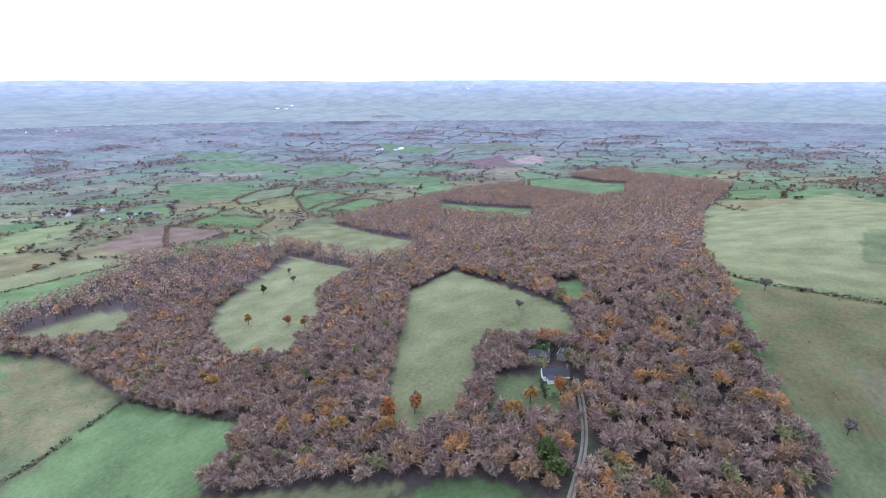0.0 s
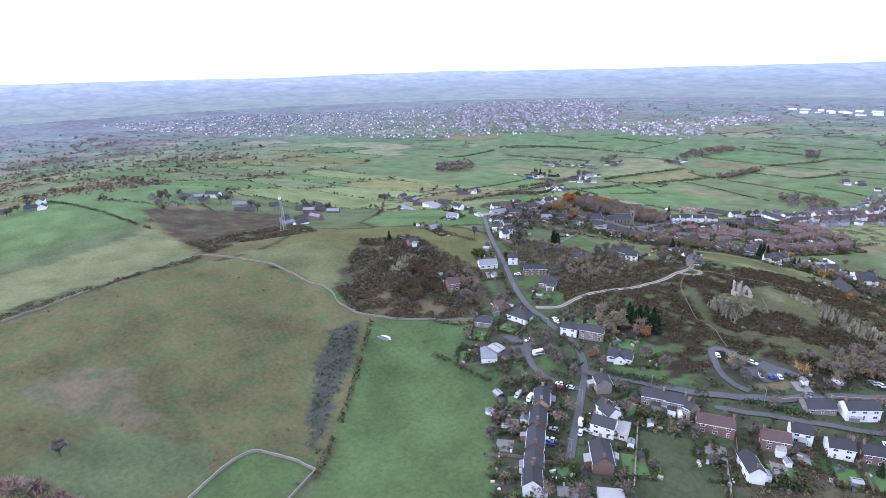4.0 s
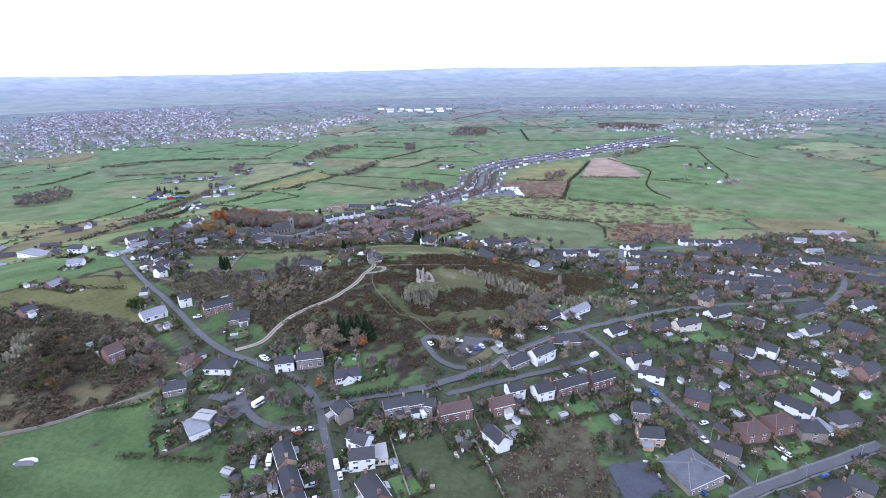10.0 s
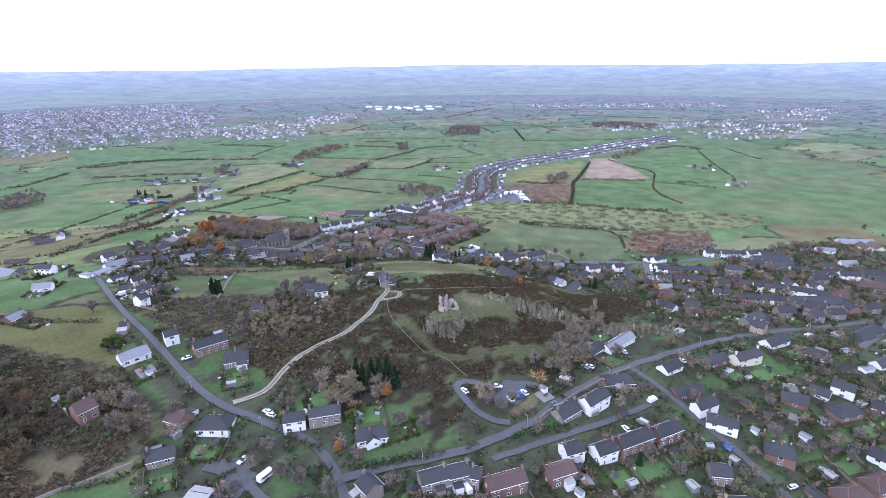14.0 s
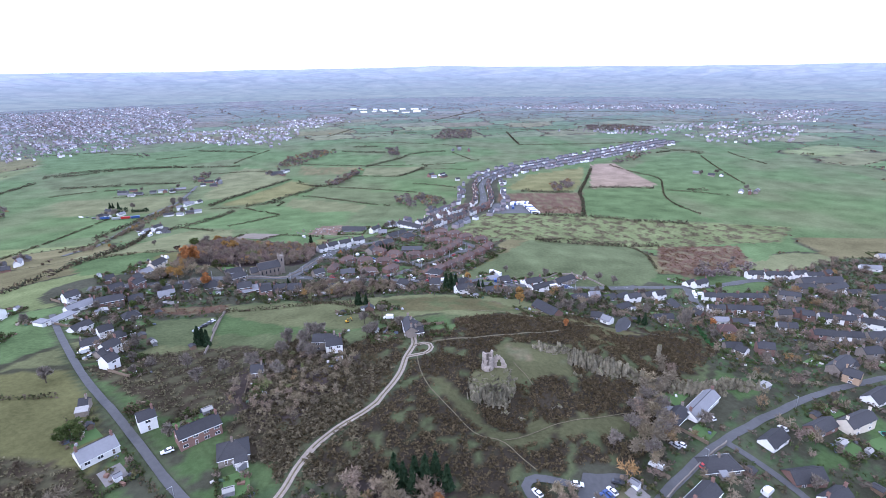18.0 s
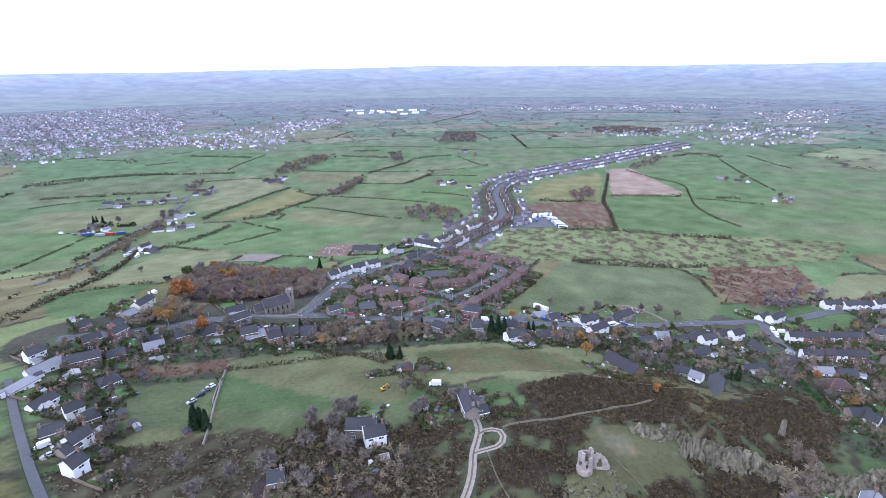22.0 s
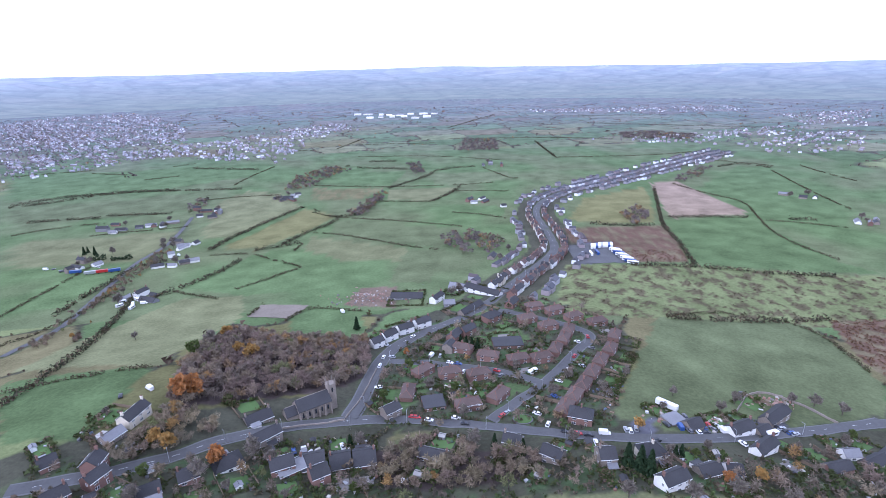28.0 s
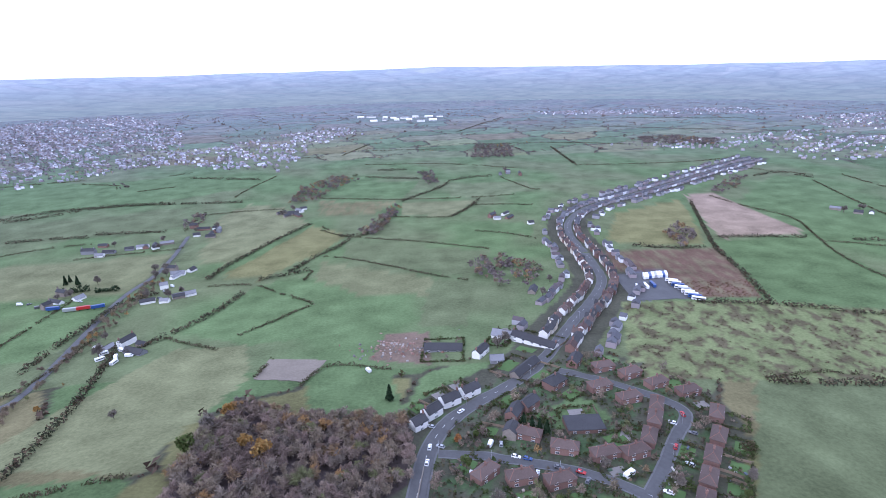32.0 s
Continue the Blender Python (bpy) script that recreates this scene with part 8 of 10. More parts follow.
def quad_patch(name, corners, mat, label, category, lift=0.3):
    """A paved or sanded ground with clean edges, laid over the slope."""
    n = 12
    u, v = np.meshgrid(np.linspace(0, 1, n), np.linspace(0, 1, n))
    (ax, ay), (bx_, by_), (cx, cy), (dx, dy) = corners
    mix = lambda a, b, c, d: ((1 - u) * (1 - v) * a + u * (1 - v) * b + u * v * c + (1 - u) * v * d).ravel()
    px, py = mix(ax, bx_, cx, dx), mix(ay, by_, cy, dy)
    z = lie(px, py) + 0.35 * waves(px, py, 22, 3) + lift
    i = np.arange(n * n).reshape(n, n)
    q = np.stack([i[:-1, :-1], i[:-1, 1:], i[1:, 1:], i[1:, :-1]], -1).reshape(-1, 4)
    tagged(new(name, mesh_of(name, np.c_[px, py, z], q, mat, smooth=True)), label, category, kind="structure")


SAND = material("riding_sand", (0.2, 0.17, 0.135), 0.95, grain=0.2, scale=0.7, big=0.08)
COURT = material("dark_court_tarmac", (0.06, 0.062, 0.072), 0.85, grain=0.2, scale=0.8, big=0.1)



YELLOW = material("yellow_machine_paint", (0.55, 0.33, 0.03), 0.5, grain=0.2)
LAMP_POLE = solid("pole", [box(-0.07, 0.07, -0.07, 0.07, -0.4, 6.2)], [METAL])
LAMP_ARM = solid("arm", [box(0.07, 1.1, -0.04, 0.04, 6.08, 6.18)], [METAL])
LAMP_HEAD = solid("lamp_head", [box(1.1, 1.7, -0.12, 0.12, 6.03, 6.2)], [WALLS["grey"]])


def street_lamp(x, y, turn):
    ob = thing("street_lamp", x, y, lay(x, y), turn, "grey steel street lamp beside the road", "street lamp", "street lamps")
    for name, me in (("pole", LAMP_POLE), ("arm", LAMP_ARM), ("lamp_head", LAMP_HEAD)):
        part(name, me, ob)


def digger(x, y, turn):
    ob = thing("digger", x, y, lay(x, y) + 0.1, turn, "small yellow digger standing in the pasture", "digger")
    ob.scale = (0.7, 0.7, 0.7)
    for s in (-1, 1):
        part("track", solid("track", [box(-1.5, 1.5, s * 0.95 - 0.25, s * 0.95 + 0.25, 0, 0.7, 0, 0.8)], [RUBBER]), ob, "black crawler track")
    part("body", solid("body", [box(-1.4, 1.0, -1.0, 1.0, 0.75, 1.7)], [YELLOW]), ob)
    cab = part("cab", solid("cab", [box(-0.3, 0.9, -0.9, 0.1, 1.7, 2.9, 0, 0.85)], [PANE]), ob, "glazed driver's cab")
    part("cab_roof", solid("cab_roof", [box(-0.3, 0.8, -0.85, 0.05, 2.9, 3.0)], [YELLOW]), cab)
    part("boom", solid("boom", [([(0.9, 0.2, 1.5), (0.9, 0.5, 1.5), (3.2, 0.5, 3.4), (3.2, 0.2, 3.4), (0.9, 0.2, 1.9), (0.9, 0.5, 1.9), (3.2, 0.5, 3.7), (3.2, 0.2, 3.7)], BOXF, 0)], [YELLOW]), ob)
    part("bucket_arm", solid("bucket_arm", [([(3.0, 0.22, 3.7), (3.0, 0.48, 3.7), (3.3, 0.48, 3.7), (3.3, 0.22, 3.7), (4.2, 0.22, 0.6), (4.2, 0.48, 0.6), (4.5, 0.48, 0.6), (4.5, 0.22, 0.6)], BOXF, 0)], [YELLOW]), ob)
    part("bucket", solid("bucket", [box(3.6, 4.5, 0.0, 0.7, 0.0, 0.6, 0, 0.7)], [RUBBER]), ob)


def island(x, y):
    """A planted island with a kerb where the roads meet."""
    ob = thing("traffic_island", x, y, lay(x, y) + 0.2, 0, "grassy traffic island with a pale stone kerb", "traffic island")
    ring = lambda r, z: [(r * 1.25 * math.cos(a * 0.2618), r * math.sin(a * 0.2618), z) for a in range(24)]
    sides = [(a, (a + 1) % 24, 24 + (a + 1) % 24, 24 + a) for a in range(24)]
    part("kerb", solid("kerb", [(ring(3.9, -0.6) + ring(3.9, 0.45), sides + [tuple(range(24, 48))], 0)], [PAVING]), ob)
    part("grass_top", solid("grass_top", [(ring(3.5, 0.4) + ring(3.1, 0.62), sides + [tuple(range(24, 48))], 0)], [LAWN]), ob)


def trampoline(x, y):
    ob = thing("trampoline", x, y, lay(x, y) + 0.15, 20, "round garden trampoline with a green pad", "trampoline", "trampolines")
    ring = lambda r, z: [(r * math.cos(a * 0.3927), r * math.sin(a * 0.3927), z) for a in range(16)]
    sides = [(a, (a + 1) % 16, 16 + (a + 1) % 16, 16 + a) for a in range(16)]
    part("mat", solid("mat", [(ring(1.7, 0.78) + ring(1.7, 0.82), sides + [tuple(range(16, 32))], 0)], [RUBBER]), ob)
    part("pad", solid("pad", [(ring(1.7, 0.85) + ring(2.1, 0.85), sides, 0)], [material("green_pad", (0.03, 0.2, 0.13), 0.6)]), ob)
    for k in range(4):
        part("leg", solid("leg", [box(-0.04, 0.04, -0.04, 0.04, -0.3, 0.85)], [METAL]), ob, at=pose(1.95 * math.cos(k * 1.57), 1.95 * math.sin(k * 1.57), 0))


def rubble(x, y, spread, n):
    """Broken brick, blocks and spoil on cleared ground."""
    r, pieces, tints = random.Random(int(x)), [], []
    for k in range(n):
        x0, y0 = x + r.gauss(0, spread), y + r.gauss(0, spread * 0.6)
        w, h, t, z0 = r.uniform(0.3, 1.4), r.uniform(0.2, 1.1), r.uniform(0, 3), lay(x0, y0)
        c, q = math.cos(t), math.sin(t)
        low = [(-w, -w * 0.7), (w, -w * 0.6), (w * 0.9, w * 0.7), (-w * 0.8, w * 0.8)]
        pieces.append(([(x0 + a * c - b * q, y0 + a * q + b * c, z0 - 0.3) for a, b in low] + [(x0 + 0.55 * (a * c - b * q), y0 + 0.6 * (a * q + b * c), z0 + h * r.uniform(0.7, 1.2)) for a, b in low], BOXF, 0))
        tints += [r.choice([(0.25, 0.14, 0.11), (0.3, 0.2, 0.16), (0.35, 0.32, 0.29), (0.2, 0.15, 0.11), (0.16, 0.15, 0.14)])] * 8
    me = solid("rubble", pieces, [CLUTTER])
    a = me.color_attributes.new("tint", "FLOAT_COLOR", "POINT")
    a.data.foreach_set("color", np.c_[np.array(tints), np.ones(len(tints))].astype(np.float32).ravel())
    tagged(new("rubble", me), "heaps of broken brick and stone on cleared ground", "rubble", kind="stuff")


# ---- parked vehicles ----
vehicle('van', 'white', -104.9, 180.4, 110)
vehicle('car', 'white', -102.5, 175.4, 110)
vehicle('car', 'white', -104.0, 185.4, 110)
vehicle('car', 'silver', -100.2, 178.0, 189)
vehicle('car', 'white', -117.4, 179.0, 206)
vehicle('car', 'silver', -112.1, 170.8, 198)
vehicle('car', 'white', -110.0, 164.5, 192)
vehicle('car', 'blue', -109.1, 162.5, 209)
vehicle('car', 'white', -124.2, 197.5, -172)
vehicle('car', 'white', -119.6, 197.9, -172)
vehicle('car', 'red', -123.2, 195.6, -172)
vehicle('van', 'white', -130.7, 182.0, -82)
vehicle('van', 'silver', -136.0, 180.8, -90)
vehicle('caravan', 'white', -144.5, 212.1, 237)
vehicle('car', 'white', -154.9, 219.4, 242)
vehicle('car', 'white', -150.6, 241.1, 156)
vehicle('car', 'white', -58.4, 260.5, -13)
vehicle('car', 'white', -53.5, 254.2, 115)
vehicle('car', 'blue', -50.3, 256.8, 115)
vehicle('car', 'blue', -48.5, 258.1, 115)
vehicle('car', 'white', -46.8, 259.5, 115)
vehicle('car', 'black', -43.7, 262.7, -22)
vehicle('car', 'white', -72.8, 256.6, 121)
vehicle('van', 'white', -26.5, 272.0, 135)
vehicle('car', 'grey', -35.2, 254.2, 47)
vehicle('car', 'silver', -33.5, 252.8, 47)
vehicle('van', 'white', -74.1, 208.3, 117)
vehicle('car', 'blue', -46.6, 197.9, 116)
vehicle('car', 'white', -6.5, 245.4, 109)
vehicle('car', 'blue', 34.1, 241.2, -61)
vehicle('car', 'white', 52.3, 224.8, 19)
vehicle('car', 'white', 47.9, 213.9, -68)
vehicle('car', 'silver', 58.4, 203.0, -68)
vehicle('car', 'blue', 35.7, 186.2, 117)
vehicle('car', 'blue', 92.3, 200.3, 23)
vehicle('car', 'black', 112.1, 210.9, 21)
vehicle('car', 'black', 116.1, 212.1, 21)
vehicle('car', 'silver', 79.1, 190.6, 105)
vehicle('car', 'white', 80.5, 213.1, 122)
vehicle('car', 'white', 82.2, 210.6, 114)
vehicle('car', 'white', 11.4, 266.0, 35)
vehicle('van', 'white', 130.2, 336.5, 116)
vehicle('car', 'white', 150.6, 262.6, 113)
vehicle('car', 'white', 12.1, 306.0, 114)
vehicle('car', 'grey', 54.1, 184.9, 28)
vehicle('car', 'blue', -55.9, 490.2, 100)
vehicle('car', 'white', -55.3, 487.1, 92)
vehicle('car', 'red', -52.2, 488.9, 109)
vehicle('car', 'grey', -51.9, 485.2, 101)
vehicle('car', 'silver', -48.4, 487.6, 93)
vehicle('car', 'black', -48.2, 484.0, 85)
vehicle('car', 'white', -44.4, 487.0, 102)
vehicle('car', 'blue', -44.2, 483.4, 94)
vehicle('van', 'blue', -55.8, 482.8, 86)
vehicle('car', 'grey', -53.0, 480.0, 103)
vehicle('car', 'white', -49.1, 479.3, 95)
vehicle('car', 'red', -40.4, 486.3, 87)
vehicle('car', 'grey', -40.2, 482.8, 104)
vehicle('car', 'silver', -36.6, 485.2, 96)
vehicle('car', 'grey', -48.4, 493.0, 88)
vehicle('car', 'black', -61.4, 484.6, 105)
vehicle('van', 'white', -36.5, 481.7, 97)
vehicle('car', 'black', -45.8, 478.6, 7)
vehicle('car', 'silver', -231.4, 384.1, 228)
vehicle('car', 'black', -230.2, 390.5, 220)
vehicle('car', 'grey', -229.4, 395.2, 212)
vehicle('car', 'white', -228.8, 398.7, 229)
vehicle('van', 'white', -267.6, 347.1, 222)
vehicle('car', 'silver', -262.4, 341.5, 214)
vehicle('car', 'white', -33.3, 470.8, 108)
vehicle('van', 'white', -25.5, 469.8, 108)
vehicle('van', 'white', 91.2, 474.3, -107)
vehicle('van', 'white', 98.1, 479.1, -6)
vehicle('car', 'white', -195.8, 571.7, 80)
vehicle('car', 'silver', -190.7, 572.5, 150)
vehicle('car', 'white', -197.4, 559.7, 80)
vehicle('car', 'white', -196.4, 533.1, 177)
vehicle('car', 'silver', -194.6, 589.9, 151)
vehicle('car', 'white', -178.1, 603.6, 43)
vehicle('car', 'white', -156.3, 562.0, -21)
vehicle('car', 'blue', -151.4, 559.9, -21)
vehicle('car', 'grey', -139.0, 552.2, -21)
vehicle('car', 'red', -130.5, 547.4, -33)
vehicle('car', 'grey', -129.2, 541.7, 56)
vehicle('caravan', 'white', -110.6, 543.8, 33)
vehicle('car', 'white', -99.2, 531.0, 147)
vehicle('car', 'red', -81.9, 560.7, 55)
vehicle('car', 'silver', -81.7, 547.8, 137)
vehicle('car', 'grey', -68.5, 570.5, 146)
vehicle('car', 'white', -74.6, 579.4, 138)
vehicle('car', 'red', -65.9, 586.3, 84)
vehicle('car', 'red', -177.9, 502.3, -14)
vehicle('car', 'red', -176.0, 502.2, -14)
vehicle('car', 'white', -170.3, 499.2, -14)
vehicle('car', 'white', -157.3, 499.9, -14)
vehicle('car', 'black', -153.5, 493.6, -14)
vehicle('car', 'red', -135.2, 498.4, 47)
vehicle('car', 'silver', -132.6, 500.7, 47)
vehicle('car', 'white', -118.5, 498.6, 141)
vehicle('car', 'white', -115.6, 488.3, 63)
vehicle('car', 'black', -109.8, 480.1, -23)
vehicle('car', 'red', -105.2, 477.5, -11)
vehicle('car', 'black', -100.6, 475.9, -11)
vehicle('van', 'white', -93.4, 476.4, -11)
vehicle('car', 'white', -99.6, 469.4, 85)
vehicle('car', 'blue', -105.6, 515.8, 131)
vehicle('van', 'white', -166.6, 572.5, 66)
vehicle('car', 'silver', -161.5, 572.7, 83)
vehicle('car', 'white', -149.4, 548.8, 68)
vehicle('van', 'white', -231.7, 657.6, 124)
vehicle('car', 'silver', -82.5, 479.5, 87)
vehicle('car', 'white', -80.9, 478.4, 79)
vehicle('car', 'silver', -77.5, 480.4, 71)
vehicle('car', 'black', -73.0, 469.8, 7)
vehicle('car', 'white', -208.4, 478.3, 109)
vehicle('car', 'black', -315.5, 508.9, 113)
vehicle('van', 'white', -305.2, 515.7, 143)
vehicle('car', 'blue', -228.1, 473.6, 110)
vehicle('caravan', 'white', -13.1, 480.6, 15)
vehicle('car', 'black', -4.9, 488.4, 116)
vehicle('car', 'silver', -4.0, 486.6, 15)
vehicle('car', 'black', -3.0, 484.7, 15)
vehicle('car', 'blue', -2.1, 482.9, 15)
vehicle('car', 'white', -9.5, 483.5, 15)
vehicle('car', 'silver', -0.5, 482.1, 15)
vehicle('car', 'white', -198.8, 276.5, 213)
vehicle('car', 'white', -11.6, 284.6, 134)
vehicle('van', 'white', -127.6, 380.5, 176)
vehicle('car', 'silver', -14.2, 283.6, 127)
vehicle('car', 'white', 40.2, 300.3, 110)
vehicle('van', 'white', 12.1, 265.4, 35)
vehicle('car', 'grey', -34.4, 252.7, 47)
vehicle('car', 'white', -31.6, 251.9, 47)
vehicle('car', 'blue', 30.3, 275.3, 35)
vehicle('van', 'white', 93.5, 481.7, -108)
vehicle('car', 'blue', 35.4, 242.4, -61)
vehicle('car', 'white', -152.4, 242.7, 156)
vehicle('car', 'white', 11.7, 266.5, 35)
vehicle('car', 'red', -7.2, 274.9, 39)
vehicle('van', 'silver', 2.0, 250.3, 130)
vehicle('car', 'silver', 47.4, 214.0, -68)
vehicle('car', 'white', 69.9, 223.9, 16)

# ---- trees that stand alone ----
tree('rust', -146.1, -128.0, 10)
tree('rust', -156.5, -121.3, 10)
tree('gold', -169.9, -78.6, 12)
tree('rust', -196.4, -70.9, 10)
tree('gold', -184.6, -79.6, 9)
tree('bare', -349.1, -14.5, 9)
tree('conifer', -287.3, -90.5, 9)
tree('conifer', -293.9, -81.1, 10)
tree('gold', -329.2, -158.3, 9)
tree('gold', -331.0, -137.2, 9)
tree('gold', -343.4, -109.7, 9)
tree('bare', -266.5, -131.3, 7)
tree('bush', -358.1, 3.1, 3)
tree('bush', -206.8, -110.7, 3)
tree('gold', -203.3, -35.9, 8)
tree('gold', -166.5, -32.8, 10)
tree('gold', -226.9, -3.9, 10)
tree('gold', -258.3, -14.2, 12)
tree('gold', -232.0, -0.5, 10)
tree('gold', -195.0, -17.1, 9)
tree('gold', -174.1, 24.9, 12)
tree('rust', -151.8, -22.9, 9)
tree('green', -154.8, -56.7, 13)
tree('green', -150.5, -51.8, 12)
tree('gold', -137.7, -119.1, 12)
tree('gold', -150.8, -177.4, 10)
tree('bare', -216.3, -111.1, 8)
tree('bare', -211.2, -117.8, 7)
tree('bare', -193.5, -112.5, 7)
tree('gold', -206.4, -325.9, 9)
tree('rust', -215.6, -290.2, 9)
tree('green', -258.3, -381.2, 9)
tree('bare', -290.4, -380.4, 7)
tree('bare', -307.1, -408.9, 6)
tree('gold', -214.7, -269.7, 10)
tree('bare', -160.2, -124.0, 8)
tree('rust', -148.0, -129.4, 12)
tree('gold', -131.2, -244.0, 12)
tree('gold', -135.5, -260.7, 10)
tree('gold', -117.1, -163.9, 10)
tree('gold', -129.2, -140.7, 12)
tree('bare', -236.6, 30.6, 8)
tree('rust', -286.8, 504.8, 15)
tree('rust', -281.1, 507.7, 15)
tree('gold', -276.0, 467.9, 11)
tree('gold', -282.7, 470.9, 9)
tree('gold', -269.3, 556.7, 12)
tree('gold', -277.4, 562.6, 10)
tree('green', -301.5, 560.0, 11)
tree('gold', -295.1, 596.1, 10)
tree('bare', -300.1, 581.4, 11)
tree('gold', -76.5, 480.1, 8)
tree('conifer', -216.7, 619.2, 10)
tree('bare', -294.1, 609.2, 8)
tree('bare', -78.7, 809.8, 8)
tree('bare', -12.9, 510.3, 8)
tree('bare', -26.1, 500.7, 7)
tree('bare', -43.2, 516.1, 6)
tree('bare', 30.6, 511.0, 8)
tree('bare', 40.0, 503.3, 8)
tree('bare', 19.8, 513.2, 7)
tree('bare', -128.3, 855.2, 9)
tree('bare', -91.0, 848.4, 9)
tree('bare', -108.2, 864.6, 9)
tree('gold', -409.8, 624.3, 5)
tree('bare', -356.8, 603.2, 6)
tree('gold', -45.9, 440.5, 8)
tree('rust', -60.8, 436.4, 7)
tree('conifer', -93.5, 450.8, 11)
tree('conifer', -90.4, 446.4, 12)
tree('conifer', -87.4, 444.3, 11)
tree('green', -173.1, 578.7, 5)
tree('conifer', -144.5, 583.0, 8)
tree('conifer', -141.2, 580.8, 8)
tree('conifer', -137.8, 579.4, 8)
tree('conifer', -147.7, 587.8, 7)
tree('rust', -181.9, 575.3, 6)
tree('bare', -146.8, 679.6, 10)
tree('bare', -140.9, 685.1, 10)
tree('bare', -153.7, 500.6, 8)
tree('bare', -151.0, 475.2, 9)
tree('conifer', -205.2, 479.4, 6)
tree('conifer', -132.1, 464.9, 8)
tree('conifer', -142.6, 473.7, 7)
tree('green', -62.4, 457.4, 5)
tree('conifer', -71.0, 457.0, 6)
tree('conifer', -68.1, 458.0, 6)
tree('conifer', -116.2, 258.6, 10)
tree('conifer', -112.5, 259.4, 11)
tree('conifer', -109.1, 258.8, 12)
tree('conifer', -105.7, 260.8, 11)
tree('conifer', -113.1, 254.9, 10)
tree('conifer', -102.1, 257.3, 10)
tree('rust', -105.1, 249.9, 7)
tree('conifer', -119.3, 262.3, 10)
tree('green', -121.5, 247.7, 6)
tree('green', -230.2, 280.7, 7)
tree('rust', -121.0, 222.9, 5)
tree('bare', -98.8, 235.5, 8)
tree('bare', -89.4, 233.0, 8)
tree('bare', -63.2, 249.2, 7)
tree('bare', -58.4, 246.5, 7)
tree('bare', -53.0, 252.7, 6)
tree('bare', -139.2, 212.1, 8)
tree('bare', -132.1, 209.6, 8)
tree('bare', -120.6, 204.6, 9)
tree('bare', -146.6, 222.8, 8)
tree('bare', -204.9, 241.7, 9)
tree('bare', -206.7, 231.7, 9)
tree('bare', -189.2, 218.7, 7)
tree('bare', -187.4, 239.9, 8)
tree('bare', -26.2, 276.1, 9)
tree('bare', -18.6, 287.2, 9)
tree('bare', -29.8, 288.8, 9)
tree('bare', -13.3, 298.8, 8)
tree('bare', -39.6, 279.3, 8)
tree('bare', 31.9, 268.3, 7)
tree('green', 47.3, 292.9, 5)
tree('bare', 67.4, 269.0, 7)
tree('bare', 89.8, 275.0, 7)
tree('bare', 65.7, 241.2, 7)
tree('bare', 95.7, 249.8, 7)
tree('bare', -1.0, 232.0, 8)
tree('bare', 14.2, 234.6, 7)
tree('conifer', -6.9, 227.9, 6)
tree('bare', 122.6, 291.2, 7)
tree('green', 136.6, 303.0, 5)
tree('bare', -175.0, 356.3, 9)
tree('bare', -166.1, 350.9, 9)
tree('bare', -185.6, 330.6, 9)
tree('bare', -196.0, 327.1, 8)
tree('bare', -171.3, 320.0, 9)
tree('bare', -204.2, 318.9, 8)
tree('bare', -214.2, 332.8, 8)
tree('bare', -230.2, 332.6, 7)
tree('bare', -165.3, 360.4, 10)
tree('bare', -133.2, 358.0, 8)
tree('bare', -139.9, 374.8, 8)
tree('rust', -31.6, 377.6, 6)
tree('rust', 71.3, 414.1, 6)
tree('bare', -12.4, 314.2, 9)
tree('bare', -22.4, 302.4, 9)
tree('bare', -8.2, 308.2, 9)
tree('conifer', -222.9, 366.3, 9)
tree('conifer', -148.8, 420.6, 9)
tree('conifer', 22.2, 409.5, 6)
tree('bare', -11.1, 416.5, 8)
tree('green', -233.9, 283.0, 7)
tree('green', -235.0, 280.4, 6)
tree('bare', -264.2, 316.4, 8)
tree('bare', -248.2, 354.4, 8)
tree('bare', 49.0, 411.4, 8)
tree('conifer', -221.4, 361.3, 9)
tree('conifer', -219.3, 363.4, 9)
tree('conifer', -216.4, 361.0, 9)
tree('bare', -161.8, 360.5, 9)
tree('bare', -164.3, 338.9, 9)
tree('bare', -174.6, 340.6, 9)
tree('bare', -159.5, 335.4, 9)
tree('conifer', -147.5, 419.6, 7)
tree('conifer', -143.5, 418.2, 7)
tree('bare', -131.6, 390.8, 7)
tree('bare', -136.4, 354.9, 8)
tree('bare', -120.6, 362.8, 7)
tree('gold', -49.9, 417.5, 8)
tree('bare', -20.8, 412.5, 10)
tree('bare', 58.7, 422.3, 10)
tree('bare', 51.9, 409.8, 10)
tree('conifer', 25.6, 409.2, 8)
tree('bare', -101.9, 429.1, 8)
tree('bare', -79.6, 428.2, 8)
tree('bare', -61.8, 430.6, 8)
tree('bare', -42.7, 427.3, 8)
tree('conifer', -554.7, 887.4, 10)
tree('conifer', -541.7, 885.4, 10)
tree('bare', -520.0, 881.8, 10)
tree('conifer', -298.8, 259.2, 7)
tree('bare', -528.0, 541.7, 8)
tree('bare', -258.9, 452.2, 10)
tree('rust', -254.6, 461.2, 11)
tree('bare', -242.9, 467.4, 10)
tree('bare', -275.4, 438.0, 9)
tree('conifer', -556.3, 897.2, 8)

